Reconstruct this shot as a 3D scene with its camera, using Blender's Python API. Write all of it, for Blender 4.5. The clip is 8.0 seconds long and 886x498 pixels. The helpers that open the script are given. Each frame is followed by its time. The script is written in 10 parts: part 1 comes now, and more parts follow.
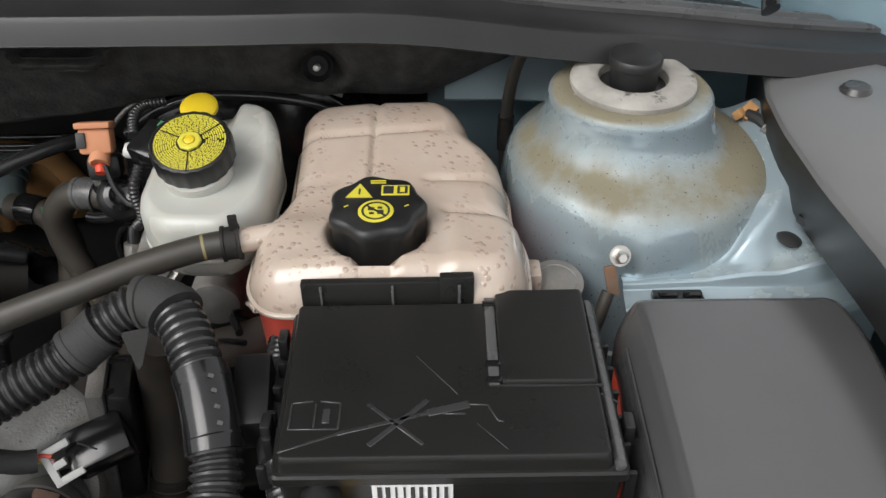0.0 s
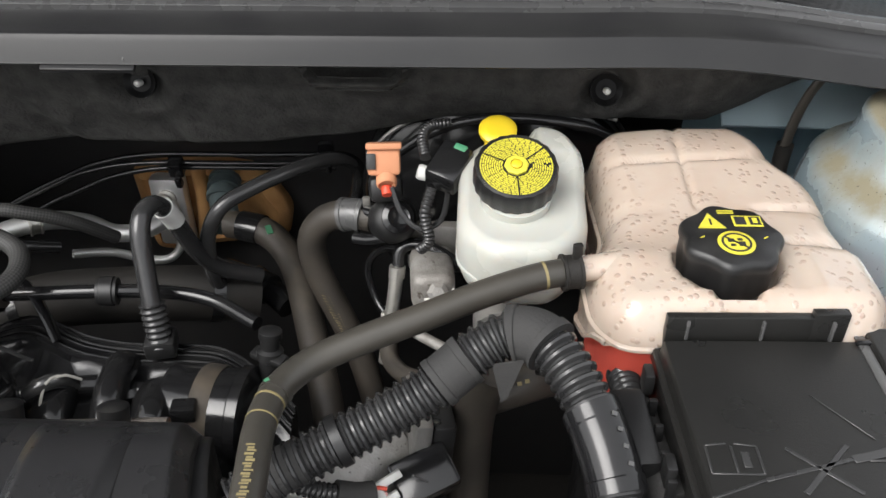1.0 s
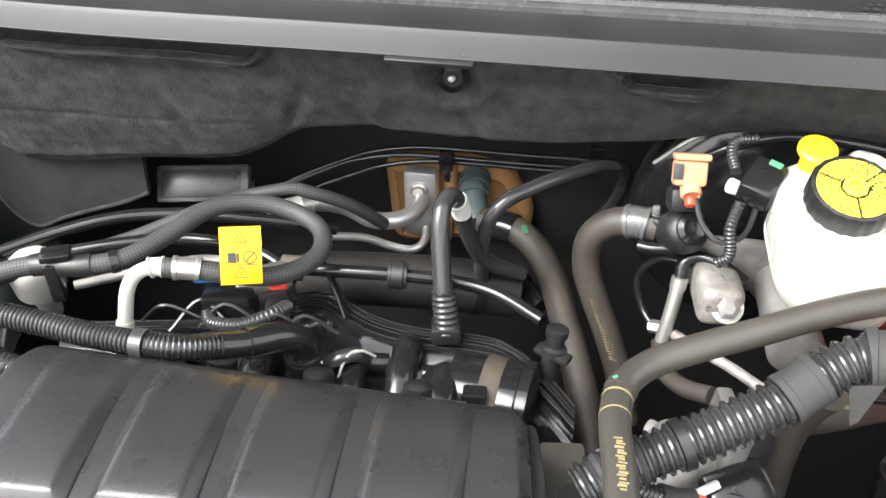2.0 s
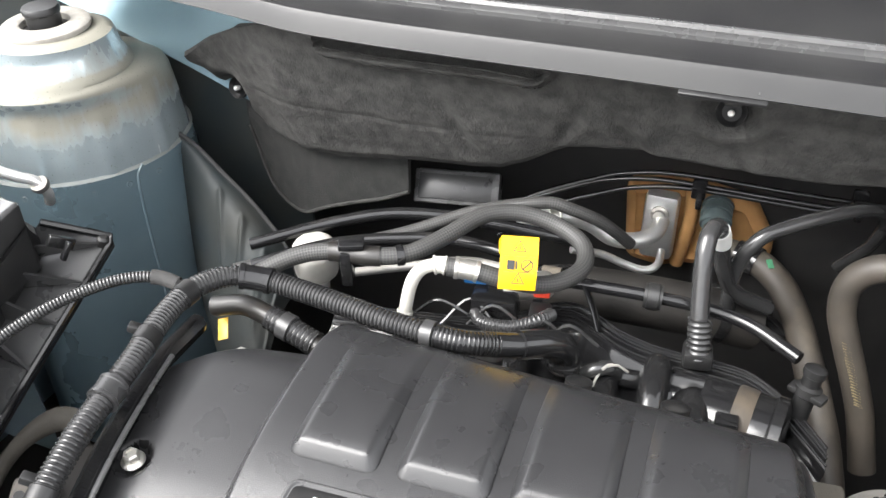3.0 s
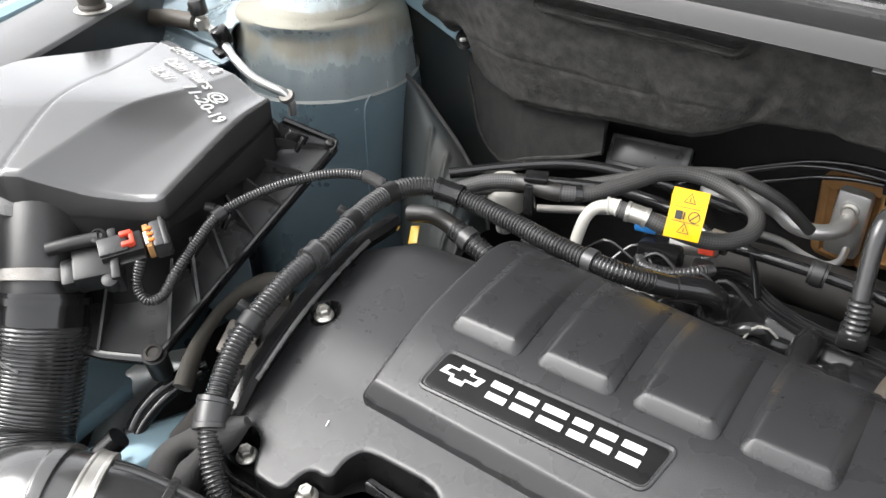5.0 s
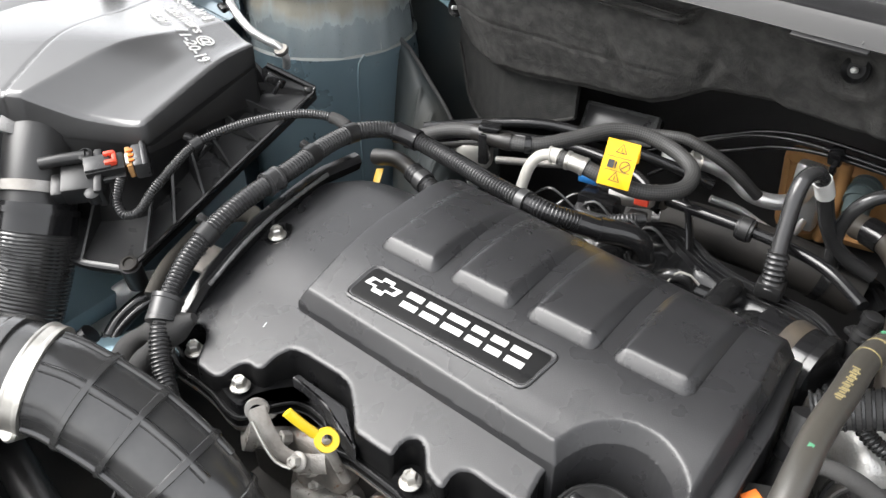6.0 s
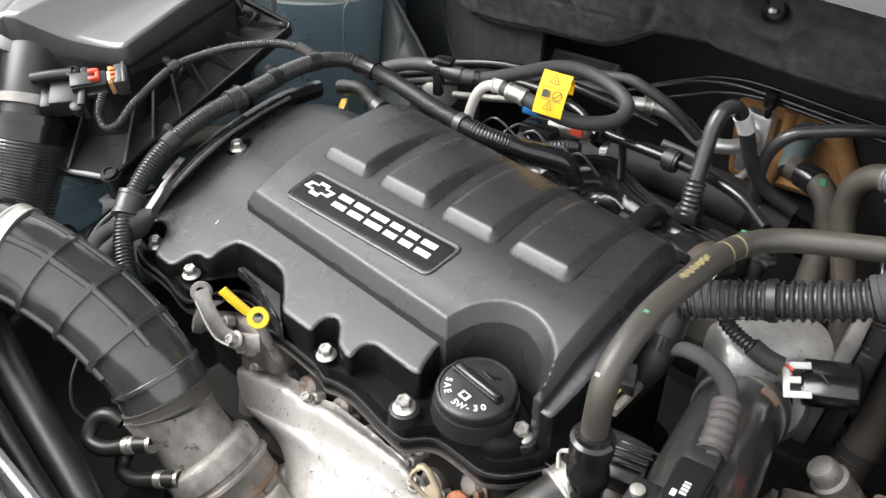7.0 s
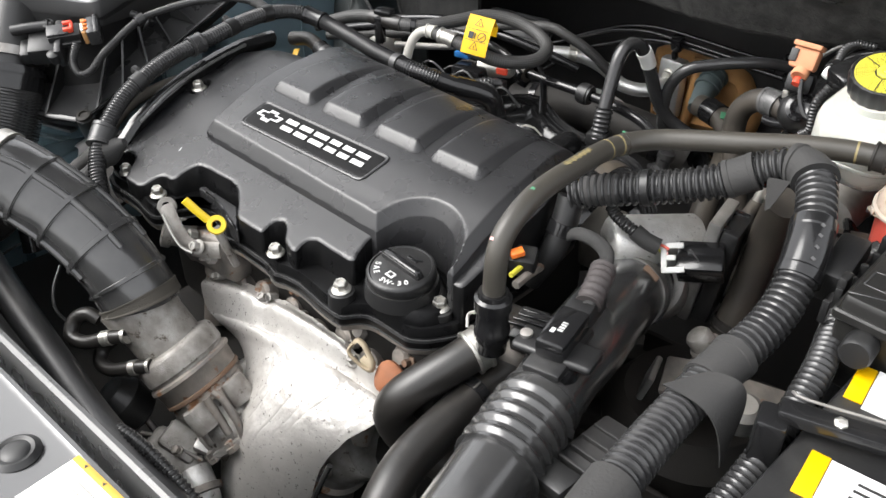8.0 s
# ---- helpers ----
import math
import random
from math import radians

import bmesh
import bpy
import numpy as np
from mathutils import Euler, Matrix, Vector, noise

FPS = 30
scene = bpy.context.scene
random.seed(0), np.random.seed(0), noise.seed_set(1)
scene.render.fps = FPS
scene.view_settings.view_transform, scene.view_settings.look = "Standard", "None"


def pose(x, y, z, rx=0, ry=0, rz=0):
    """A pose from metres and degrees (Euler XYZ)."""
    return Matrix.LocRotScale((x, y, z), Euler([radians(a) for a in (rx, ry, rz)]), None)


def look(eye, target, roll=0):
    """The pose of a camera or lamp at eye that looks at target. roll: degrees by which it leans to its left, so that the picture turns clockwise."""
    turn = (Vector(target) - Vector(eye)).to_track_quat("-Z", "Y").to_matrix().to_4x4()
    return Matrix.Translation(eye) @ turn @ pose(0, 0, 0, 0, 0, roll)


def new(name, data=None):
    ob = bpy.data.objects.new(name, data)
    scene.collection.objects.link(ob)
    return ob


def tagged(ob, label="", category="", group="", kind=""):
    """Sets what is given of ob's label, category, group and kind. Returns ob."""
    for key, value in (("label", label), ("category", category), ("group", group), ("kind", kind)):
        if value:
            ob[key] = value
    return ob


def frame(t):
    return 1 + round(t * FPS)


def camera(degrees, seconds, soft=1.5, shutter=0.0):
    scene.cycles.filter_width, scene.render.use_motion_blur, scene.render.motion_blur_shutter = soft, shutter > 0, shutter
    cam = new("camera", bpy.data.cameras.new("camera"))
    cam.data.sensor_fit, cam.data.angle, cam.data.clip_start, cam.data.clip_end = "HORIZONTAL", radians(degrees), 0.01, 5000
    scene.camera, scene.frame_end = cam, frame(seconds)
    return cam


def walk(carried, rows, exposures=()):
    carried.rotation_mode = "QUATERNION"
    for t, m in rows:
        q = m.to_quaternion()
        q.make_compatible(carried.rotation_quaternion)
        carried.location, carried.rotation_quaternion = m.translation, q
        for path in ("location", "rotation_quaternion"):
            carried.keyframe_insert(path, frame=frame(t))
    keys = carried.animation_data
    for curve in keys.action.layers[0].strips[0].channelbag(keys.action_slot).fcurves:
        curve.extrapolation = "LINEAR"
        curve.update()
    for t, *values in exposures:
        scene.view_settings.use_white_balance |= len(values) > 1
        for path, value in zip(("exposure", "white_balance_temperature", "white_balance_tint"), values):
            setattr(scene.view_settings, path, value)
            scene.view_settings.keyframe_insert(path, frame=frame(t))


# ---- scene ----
cam = camera(55.1, 8.0, soft=1.5, shutter=0.0)
PATH = [
    (0, (0.013, 0.008, 1.416), (0.012, 1.6, 0.204), -0.5),
    (0.5, (-0.094, 0.022, 1.417), (-0.103, 1.649, 0.254), -0.3),
    (1, (-0.193, 0.025, 1.412), (-0.241, 1.641, 0.234), -0.2),
    (1.5, (-0.269, 0.014, 1.411), (-0.359, 1.634, 0.241), 1.6),
    (2, (-0.334, -0.002, 1.414), (-0.638, 1.599, 0.255), -0.2),
    (2.2, (-0.354, -0.005, 1.417), (-0.738, 1.583, 0.263), -0.6),
    (3.5, (-0.423, -0.088, 1.455), (-1.224, 1.343, 0.31), -1.8),
    (4, (-0.422, -0.106, 1.445), (-1.34, 1.255, 0.303), -1.8),
    (4.5, (-0.394, -0.132, 1.441), (-1.39, 1.175, 0.3), -1.4),
    (6, (-0.214, -0.132, 1.425), (-1.362, 1.047, 0.288), -0.0),
    (6.5, (-0.142, -0.124, 1.423), (-1.321, 1.001, 0.264), 0.3),
    (7, (-0.079, -0.131, 1.414), (-1.275, 0.965, 0.244), 0.4),
    (7.5, (-0.027, -0.169, 1.422), (-1.215, 0.931, 0.248), 0.9),
    (8, (0.051, -0.19, 1.413), (-1.111, 0.935, 0.237), 0.2),
]
walk(cam, [(t, look(eye, target, roll)) for t, eye, target, roll in PATH], exposures=[(0, 0.55), (0.5, 0.65), (1, 1.1), (1.5, 1.8), (2, 2.42), (3.5, 2.5), (4, 2.15), (4.5, 1.9), (6, 1.83), (6.5, 1.8), (7, 1.75), (8, 1.62)])

# ---------------------------------------------------------------- light
world = bpy.data.worlds.new("overcast_sky")
scene.world = world
world.use_nodes = True
wn, wl = world.node_tree.nodes, world.node_tree.links
sky = wn.new("ShaderNodeTexSky")
sky.sky_type = "NISHITA"
sky.sun_disc = False
sky.sun_elevation = radians(45)
sky.sun_rotation = radians(225)
sky.air_density, sky.dust_density = 1.2, 4.0
grey = wn.new("ShaderNodeRGBToBW")
blend = wn.new("ShaderNodeMix")
blend.data_type = "RGBA"
blend.inputs[0].default_value = 0.8
wl.new(sky.outputs[0], grey.inputs[0])
wl.new(sky.outputs[0], blend.inputs[6])
wl.new(grey.outputs[0], blend.inputs[7])
cloud = wn.new("ShaderNodeMix")  # even cloud cover over the clear sky
cloud.data_type = "RGBA"
cloud.inputs[0].default_value = 0.55
cloud.inputs[7].default_value = (6.0, 6.0, 6.1, 1)
wl.new(blend.outputs[2], cloud.inputs[6])
wl.new(cloud.outputs[2], wn["Background"].inputs[0])
wn["Background"].inputs[1].default_value = 0.15
sun = new("sun", bpy.data.lights.new("sun", "SUN"))
sun.data.energy = 1.35
sun.data.angle = radians(40)
sun.data.color = (1.0, 0.985, 0.965)
sun.matrix_world = look((-3.5, -3.0, 6.0), (-0.4, 0.2, 1.0))


# ---------------------------------------------------------------- materials
def mat(name, col, col2=None, rough=0.5, metal=0.0, scale=40.0, fine=900.0, bump=0.15, spread=0.5, coat=0.0,
        spots=None, spot_scale=60.0, spot_cut=0.66, dust=None, dust_amount=0.0, dust_cut=0.5, dust_soft=0.3, dust_run=(1.0, 1.0, 0.4), dust_band=None, rough_var=0.12, sss=0.0, specks=None):
    m = bpy.data.materials.new(name)
    m.use_nodes = True
    n, l = m.node_tree.nodes, m.node_tree.links
    b = n["Principled BSDF"]
    tc = n.new("ShaderNodeTexCoord")
    big = n.new("ShaderNodeTexNoise")
    big.inputs["Scale"].default_value, big.inputs["Detail"].default_value = scale, 5.0
    small = n.new("ShaderNodeTexNoise")
    small.inputs["Scale"].default_value, small.inputs["Detail"].default_value = fine, 2.0
    l.new(tc.outputs["Object"], big.inputs["Vector"])
    l.new(tc.outputs["Object"], small.inputs["Vector"])
    ramp = n.new("ShaderNodeMapRange")
    ramp.inputs[1].default_value, ramp.inputs[2].default_value = 0.5 - spread / 2, 0.5 + spread / 2
    l.new(big.outputs["Fac"], ramp.inputs[0])
    mix = n.new("ShaderNodeMix")
    mix.data_type = "RGBA"
    mix.inputs[6].default_value = (*col, 1)
    mix.inputs[7].default_value = (*(col2 or [c * 0.75 for c in col]), 1)
    l.new(ramp.outputs[0], mix.inputs[0])
    colour = mix.outputs[2]
    rr = n.new("ShaderNodeMapRange")
    rr.inputs[3].default_value, rr.inputs[4].default_value = max(0.03, rough - rough_var), min(1, rough + rough_var)
    l.new(big.outputs["Fac"], rr.inputs[0])
    gloss = rr.outputs[0]
    if spots:
        sp = n.new("ShaderNodeTexNoise")
        sp.inputs["Scale"].default_value, sp.inputs["Detail"].default_value = spot_scale, 6.0
        sp.inputs["Roughness"].default_value = 0.7
        l.new(tc.outputs["Object"], sp.inputs["Vector"])
        cut = n.new("ShaderNodeMapRange")
        cut.inputs[1].default_value, cut.inputs[2].default_value = spot_cut, spot_cut + 0.06
        l.new(sp.outputs["Fac"], cut.inputs[0])
        mx = n.new("ShaderNodeMix")
        mx.data_type = "RGBA"
        mx.inputs[7].default_value = (*spots, 1)
        l.new(cut.outputs[0], mx.inputs[0])
        l.new(colour, mx.inputs[6])
        colour = mx.outputs[2]
        mr = n.new("ShaderNodeMix")
        mr.inputs[3].default_value = min(1.0, rough + 0.3)
        l.new(cut.outputs[0], mr.inputs[0])
        l.new(gloss, mr.inputs[2])
        gloss = mr.outputs[0]
    if dust:
        geo = n.new("ShaderNodeNewGeometry")
        sep = n.new("ShaderNodeSeparateXYZ")
        l.new(geo.outputs["Normal"], sep.inputs[0])
        dn = n.new("ShaderNodeTexNoise")
        dn.inputs["Scale"].default_value, dn.inputs["Detail"].default_value = 14.0, 8.0
        dn.inputs["Roughness"].default_value = 0.65
        run = n.new("ShaderNodeMapping")
        run.inputs["Scale"].default_value = dust_run
        l.new(tc.outputs["Object"], run.inputs["Vector"])
        l.new(run.outputs["Vector"], dn.inputs["Vector"])
        add = n.new("ShaderNodeMath")
        add.operation = "MULTIPLY_ADD"
        add.inputs[1].default_value = 0.55
        l.new(sep.outputs[2], add.inputs[0])
        l.new(dn.outputs["Fac"], add.inputs[2])
        reach = add.outputs[0]
        if dust_band:  # caked between two heights
            place = n.new("ShaderNodeSeparateXYZ")
            l.new(geo.outputs["Position"], place.inputs[0])
            for low, high, act in ((*dust_band[:2], "ADD"), (*dust_band[2:], "SUBTRACT")):
                edge = n.new("ShaderNodeMapRange")
                edge.inputs[1].default_value, edge.inputs[2].default_value, edge.inputs[4].default_value = low, high, 0.42
                l.new(place.outputs[2], edge.inputs[0])
                more = n.new("ShaderNodeMath")
                more.operation = act
                l.new(reach, more.inputs[0])
                l.new(edge.outputs[0], more.inputs[1])
                reach = more.outputs[0]
        cut = n.new("ShaderNodeMapRange")
        cut.inputs[1].default_value, cut.inputs[2].default_value = dust_cut, dust_cut + dust_soft
        cut.inputs[4].default_value = dust_amount
        l.new(reach, cut.inputs[0])
        mx = n.new("ShaderNodeMix")
        mx.data_type = "RGBA"
        mx.inputs[7].default_value = (*dust, 1)
        l.new(cut.outputs[0], mx.inputs[0])
        l.new(colour, mx.inputs[6])
        colour = mx.outputs[2]
        mr = n.new("ShaderNodeMix")
        mr.inputs[3].default_value = 0.9
        l.new(cut.outputs[0], mr.inputs[0])
        l.new(gloss, mr.inputs[2])
        gloss = mr.outputs[0]
        mm = n.new("ShaderNodeMath")
        mm.operation = "MULTIPLY_ADD"
        mm.inputs[1].default_value, mm.inputs[2].default_value = -metal, metal
        l.new(cut.outputs[0], mm.inputs[0])
        l.new(mm.outputs[0], b.inputs["Metallic"])
    else:
        b.inputs["Metallic"].default_value = metal
    if specks:  # coarse grit lying on the dust
        gr = n.new("ShaderNodeTexNoise")
        gr.inputs["Scale"].default_value, gr.inputs["Detail"].default_value = 420.0, 2.0
        l.new(tc.outputs["Object"], gr.inputs["Vector"])
        gc = n.new("ShaderNodeMapRange")
        gc.inputs[1].default_value, gc.inputs[2].default_value, gc.inputs[4].default_value = 0.67, 0.72, 0.8
        l.new(gr.outputs["Fac"], gc.inputs[0])
        mx = n.new("ShaderNodeMix")
        mx.data_type = "RGBA"
        mx.inputs[7].default_value = (*specks, 1)
        l.new(gc.outputs[0], mx.inputs[0])
        l.new(colour, mx.inputs[6])
        colour = mx.outputs[2]
    l.new(colour, b.inputs["Base Color"])
    l.new(gloss, b.inputs["Roughness"])
    b.inputs["Coat Weight"].default_value = coat
    if dust and coat:  # no lacquer shine where dust lies
        cw = n.new("ShaderNodeMath")
        cw.operation = "MULTIPLY_ADD"
        cw.inputs[1].default_value, cw.inputs[2].default_value = -coat, coat
        l.new(cut.outputs[0], cw.inputs[0])
        l.new(cw.outputs[0], b.inputs["Coat Weight"])
    b.inputs["Coat Roughness"].default_value = 0.12
    if sss:
        b.inputs["Subsurface Weight"].default_value = sss
        b.inputs["Subsurface Radius"].default_value = (0.02, 0.012, 0.008)
        b.inputs["Subsurface Scale"].default_value = 0.4
    if bump:
        bp = n.new("ShaderNodeBump")
        bp.inputs["Strength"].default_value, bp.inputs["Distance"].default_value = bump, 0.0006
        l.new(small.outputs["Fac"], bp.inputs["Height"])
        l.new(bp.outputs["Normal"], b.inputs["Normal"])
    return m


DUST = (0.30, 0.27, 0.23)
M_COVER = mat("satin_black_cover_plastic", (0.0175, 0.0175, 0.0185), (0.022, 0.022, 0.023), 0.28, fine=1600, bump=0.25, rough_var=0.04, spots=(0.05, 0.05, 0.05), spot_scale=300, spot_cut=0.74)
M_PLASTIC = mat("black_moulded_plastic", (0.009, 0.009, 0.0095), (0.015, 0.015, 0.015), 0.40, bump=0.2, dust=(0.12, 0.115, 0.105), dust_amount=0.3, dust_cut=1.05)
M_GREYPLASTIC = mat("greyed_black_plastic", (0.070, 0.070, 0.070), (0.088, 0.088, 0.087), 0.28, bump=0.25, rough_var=0.06)
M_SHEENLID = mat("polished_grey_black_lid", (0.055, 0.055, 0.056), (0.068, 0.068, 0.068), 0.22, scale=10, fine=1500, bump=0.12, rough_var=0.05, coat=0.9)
M_SHEENLID.node_tree.nodes["Principled BSDF"].inputs["Coat Roughness"].default_value = 0.2
M_GLOSS = mat("glossy_black_plastic", (0.008, 0.008, 0.009), (0.013, 0.013, 0.013), 0.15, rough_var=0.05, bump=0.05, dust=(0.10, 0.09, 0.08), dust_amount=0.25, dust_cut=1.08)
M_CONDUIT = mat("corrugated_conduit_plastic", (0.020, 0.020, 0.021), (0.034, 0.034, 0.034), 0.2, bump=0.08, dust=(0.14, 0.13, 0.12), dust_amount=0.25, dust_cut=1.1)
M_RUBBER = mat("dusty_rubber_hose", (0.026, 0.023, 0.020), (0.050, 0.042, 0.033), 0.55, scale=30, bump=0.25, dust=(0.16, 0.135, 0.10), dust_amount=0.5, dust_cut=0.95)
M_HOSE = mat("grey_rubber_hose", (0.032, 0.030, 0.026), (0.052, 0.047, 0.039), 0.42, scale=20, bump=0.15)
M_RUBBERBLACK = mat("black_radiator_rubber", (0.012, 0.0115, 0.011), (0.022, 0.020, 0.018), 0.36, scale=26, bump=0.2, dust=(0.12, 0.10, 0.08), dust_amount=0.35, dust_cut=1.05)
M_DUSTBROWN = mat("brown_road_dust", (0.065, 0.05, 0.034), (0.022, 0.019, 0.016), 0.7, scale=45, bump=0.4)
M_DUCT = mat("black_rubber_duct", (0.028, 0.028, 0.029), (0.042, 0.042, 0.041), 0.22, rough_var=0.07, bump=0.14, coat=0.6)
M_TAPE = mat("cloth_harness_tape", (0.022, 0.022, 0.022), (0.034, 0.033, 0.032), 0.8, fine=500, bump=0.6)
M_FELT = mat("black_felt_insulation", (0.013, 0.0128, 0.012), (0.037, 0.036, 0.034), 0.93, scale=75, fine=380, bump=1.0, spread=0.30, spots=(0.13, 0.125, 0.115), spot_scale=170, spot_cut=0.71)
M_FELT.node_tree.nodes["Bump"].inputs["Distance"].default_value = 0.0010
# darker copy of the felt, its colour lowered for shade on the lower layer
M_FELTLOW = mat("shaded_dark_felt", (0.009, 0.0092, 0.0090), (0.020, 0.020, 0.019), 0.95, scale=55, fine=420, bump=1.0, spread=0.35)
M_SHEET = mat("black_painted_sheet", (0.014, 0.014, 0.015), (0.024, 0.023, 0.022), 0.5, bump=0.1)
M_DARK = mat("grimy_dark_metal", (0.009, 0.0085, 0.008), (0.026, 0.023, 0.020), 0.65, metal=0.3, scale=20, bump=0.5)
M_BLUE = mat("blue_metallic_paint", (0.30, 0.38, 0.42), (0.35, 0.425, 0.46), 0.13, metal=0.45, scale=8, bump=0.02, rough_var=0.04, coat=0.5, dust=(0.172, 0.146, 0.086), dust_amount=0.93, dust_cut=0.62, dust_soft=0.38, specks=(0.045, 0.036, 0.026), spots=(0.16, 0.15, 0.11), spot_scale=190, spot_cut=0.66)
M_BLUEDRIP = mat("blue_paint_with_dust_runs", (0.37, 0.44, 0.47), (0.43, 0.49, 0.51), 0.13, metal=0.5, scale=8, bump=0.02, rough_var=0.04, coat=0.5, dust=(0.185, 0.158, 0.105), dust_amount=0.80, dust_cut=0.56, dust_soft=0.36, dust_run=(2.6, 2.6, 0.3), dust_band=(1.030, 1.062, 1.096, 1.106), specks=(0.045, 0.036, 0.026), spots=(0.16, 0.15, 0.11), spot_scale=190, spot_cut=0.66)
M_BLUEPANEL = mat("blue_metallic_panel_paint", (0.30, 0.385, 0.425), (0.35, 0.43, 0.47), 0.16, metal=0.4, scale=8, bump=0.015, rough_var=0.04, coat=0.5, dust=(0.27, 0.235, 0.165), dust_amount=0.6, dust_cut=1.02)
M_BLUECLEAN = mat("clean_blue_metallic_paint", (0.30, 0.44, 0.51), (0.33, 0.47, 0.53), 0.2, metal=0.6, scale=8, bump=0.0, coat=0.6)
M_BLUEDARK = mat("dirty_shaded_blue_paint", (0.16, 0.235, 0.28), (0.215, 0.29, 0.325), 0.3, metal=0.5, scale=9, bump=0.1, dust=(0.16, 0.145, 0.12), dust_amount=0.7, dust_cut=0.62)
M_STEEL = mat("zinc_plated_steel", (0.60, 0.585, 0.545), (0.46, 0.445, 0.41), 0.36, metal=0.85, scale=120, bump=0.1)
M_ALU = mat("bare_aluminium_tube", (0.80, 0.80, 0.79), (0.68, 0.68, 0.67), 0.42, metal=0.8, scale=40, bump=0.1)
M_CAST = mat("cast_aluminium", (0.32, 0.312, 0.30), (0.20, 0.193, 0.185), 0.5, metal=0.75, scale=60, fine=700, bump=0.7, dust=(0.2, 0.18, 0.15), dust_amount=0.4, dust_cut=0.72)
M_CASTDARK = mat("stained_cast_iron", (0.15, 0.14, 0.13), (0.30, 0.27, 0.24), 0.55, metal=0.5, scale=38, bump=0.8, spread=0.3, spots=(0.22, 0.115, 0.06), spot_scale=42, spot_cut=0.57)
M_SHIELD = mat("silver_heat_shield", (0.56, 0.545, 0.52), (0.40, 0.38, 0.355), 0.46, metal=0.45, scale=20, fine=260, bump=0.6, rough_var=0.12, spots=(0.06, 0.05, 0.045), spot_scale=240, spot_cut=0.60)
M_CASTBRIGHT = mat("bright_cast_aluminium", (0.62, 0.615, 0.60), (0.44, 0.43, 0.41), 0.46, metal=0.75, scale=80, fine=500, bump=0.9, spots=(0.16, 0.15, 0.14), spot_scale=120, spot_cut=0.63)
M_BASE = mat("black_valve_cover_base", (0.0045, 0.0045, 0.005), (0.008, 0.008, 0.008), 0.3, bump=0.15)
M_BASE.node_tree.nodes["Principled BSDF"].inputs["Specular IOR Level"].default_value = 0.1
M_EYE = mat("tan_plated_steel", (0.34, 0.285, 0.20), (0.25, 0.20, 0.135), 0.5, metal=0.35, scale=70, bump=0.3)
M_DUSTMETAL = mat("dusty_black_bracket", (0.038, 0.035, 0.029), (0.062, 0.055, 0.045), 0.75, scale=35, bump=0.7)
M_CLAMP = mat("dark_grey_clamp_plastic", (0.028, 0.028, 0.029), (0.040, 0.040, 0.040), 0.3, bump=0.1)
M_CASTDUST = mat("dusty_grey_casting", (0.34, 0.33, 0.31), (0.17, 0.155, 0.14), 0.58, metal=0.35, scale=55, fine=600, bump=0.9, spread=0.35, spots=(0.09, 0.075, 0.06), spot_scale=70, spot_cut=0.60)
M_BOOT = mat("pinkish_grey_boot", (0.055, 0.047, 0.046), (0.035, 0.030, 0.030), 0.7, bump=0.4)
M_LID = mat("scuffed_black_lid_plastic", (0.012, 0.012, 0.0115), (0.018, 0.0175, 0.0165), 0.30, scale=14, fine=1500, bump=0.3, spots=(0.04, 0.038, 0.035), spot_scale=420, spot_cut=0.72)
M_LID.node_tree.nodes["Principled BSDF"].inputs["Specular IOR Level"].default_value = 0.38
M_MOUNT = mat("dusty_rubber_mount", (0.40, 0.38, 0.345), (0.20, 0.19, 0.17), 0.85, scale=45, bump=0.8, spots=(0.08, 0.075, 0.07), spot_scale=40, spot_cut=0.62)
M_RES = mat("translucent_white_plastic", (0.47, 0.47, 0.435), (0.40, 0.405, 0.365), 0.26, scale=16, bump=0.08, sss=0.25)
M_YELLOW = mat("yellow_plastic", (0.72, 0.52, 0.02), (0.62, 0.45, 0.02), 0.4, bump=0.1)
M_OCHRE = mat("ochre_print", (0.52, 0.31, 0.03), (0.44, 0.26, 0.03), 0.45, bump=0.0)
M_PALEPRINT = mat("faded_yellow_print", (0.26, 0.215, 0.10), (0.19, 0.155, 0.075), 0.6, bump=0.0)
M_YELLOWPRINT = mat("yellow_print", (0.62, 0.56, 0.05), (0.50, 0.45, 0.04), 0.55, bump=0.0)
M_TAG = mat("yellow_tag_film", (0.78, 0.46, 0.0), (0.70, 0.39, 0.0), 0.35, bump=0.02)
M_PEACH = mat("peach_connector_plastic", (0.56, 0.25, 0.13), (0.48, 0.21, 0.11), 0.75, bump=0.1)
M_ORANGE = mat("orange_lock_plastic", (0.85, 0.20, 0.03), (0.75, 0.16, 0.03), 0.4, bump=0.0)
M_RED = mat("red_lock_plastic", (0.72, 0.08, 0.04), (0.60, 0.06, 0.03), 0.4, bump=0.0)
M_FOAM = mat("orange_brown_foam", (0.46, 0.25, 0.095), (0.30, 0.15, 0.055), 0.9, scale=30, fine=400, bump=0.8)
M_WHITE = mat("white_plastic", (0.62, 0.62, 0.60), (0.50, 0.50, 0.48), 0.4, bump=0.05)
M_NYLON = mat("off_white_nylon", (0.42, 0.41, 0.38), (0.33, 0.32, 0.29), 0.4, bump=0.1)
M_LABEL = mat("white_paper_label", (0.75, 0.75, 0.74), (0.68, 0.68, 0.67), 0.5, bump=0.0)
M_PRINT = mat("black_print", (0.02, 0.02, 0.02), (0.03, 0.03, 0.03), 0.5, bump=0.0)
M_WHITEPRINT = mat("white_print", (0.58, 0.58, 0.57), (0.50, 0.50, 0.49), 0.4, bump=0.0)
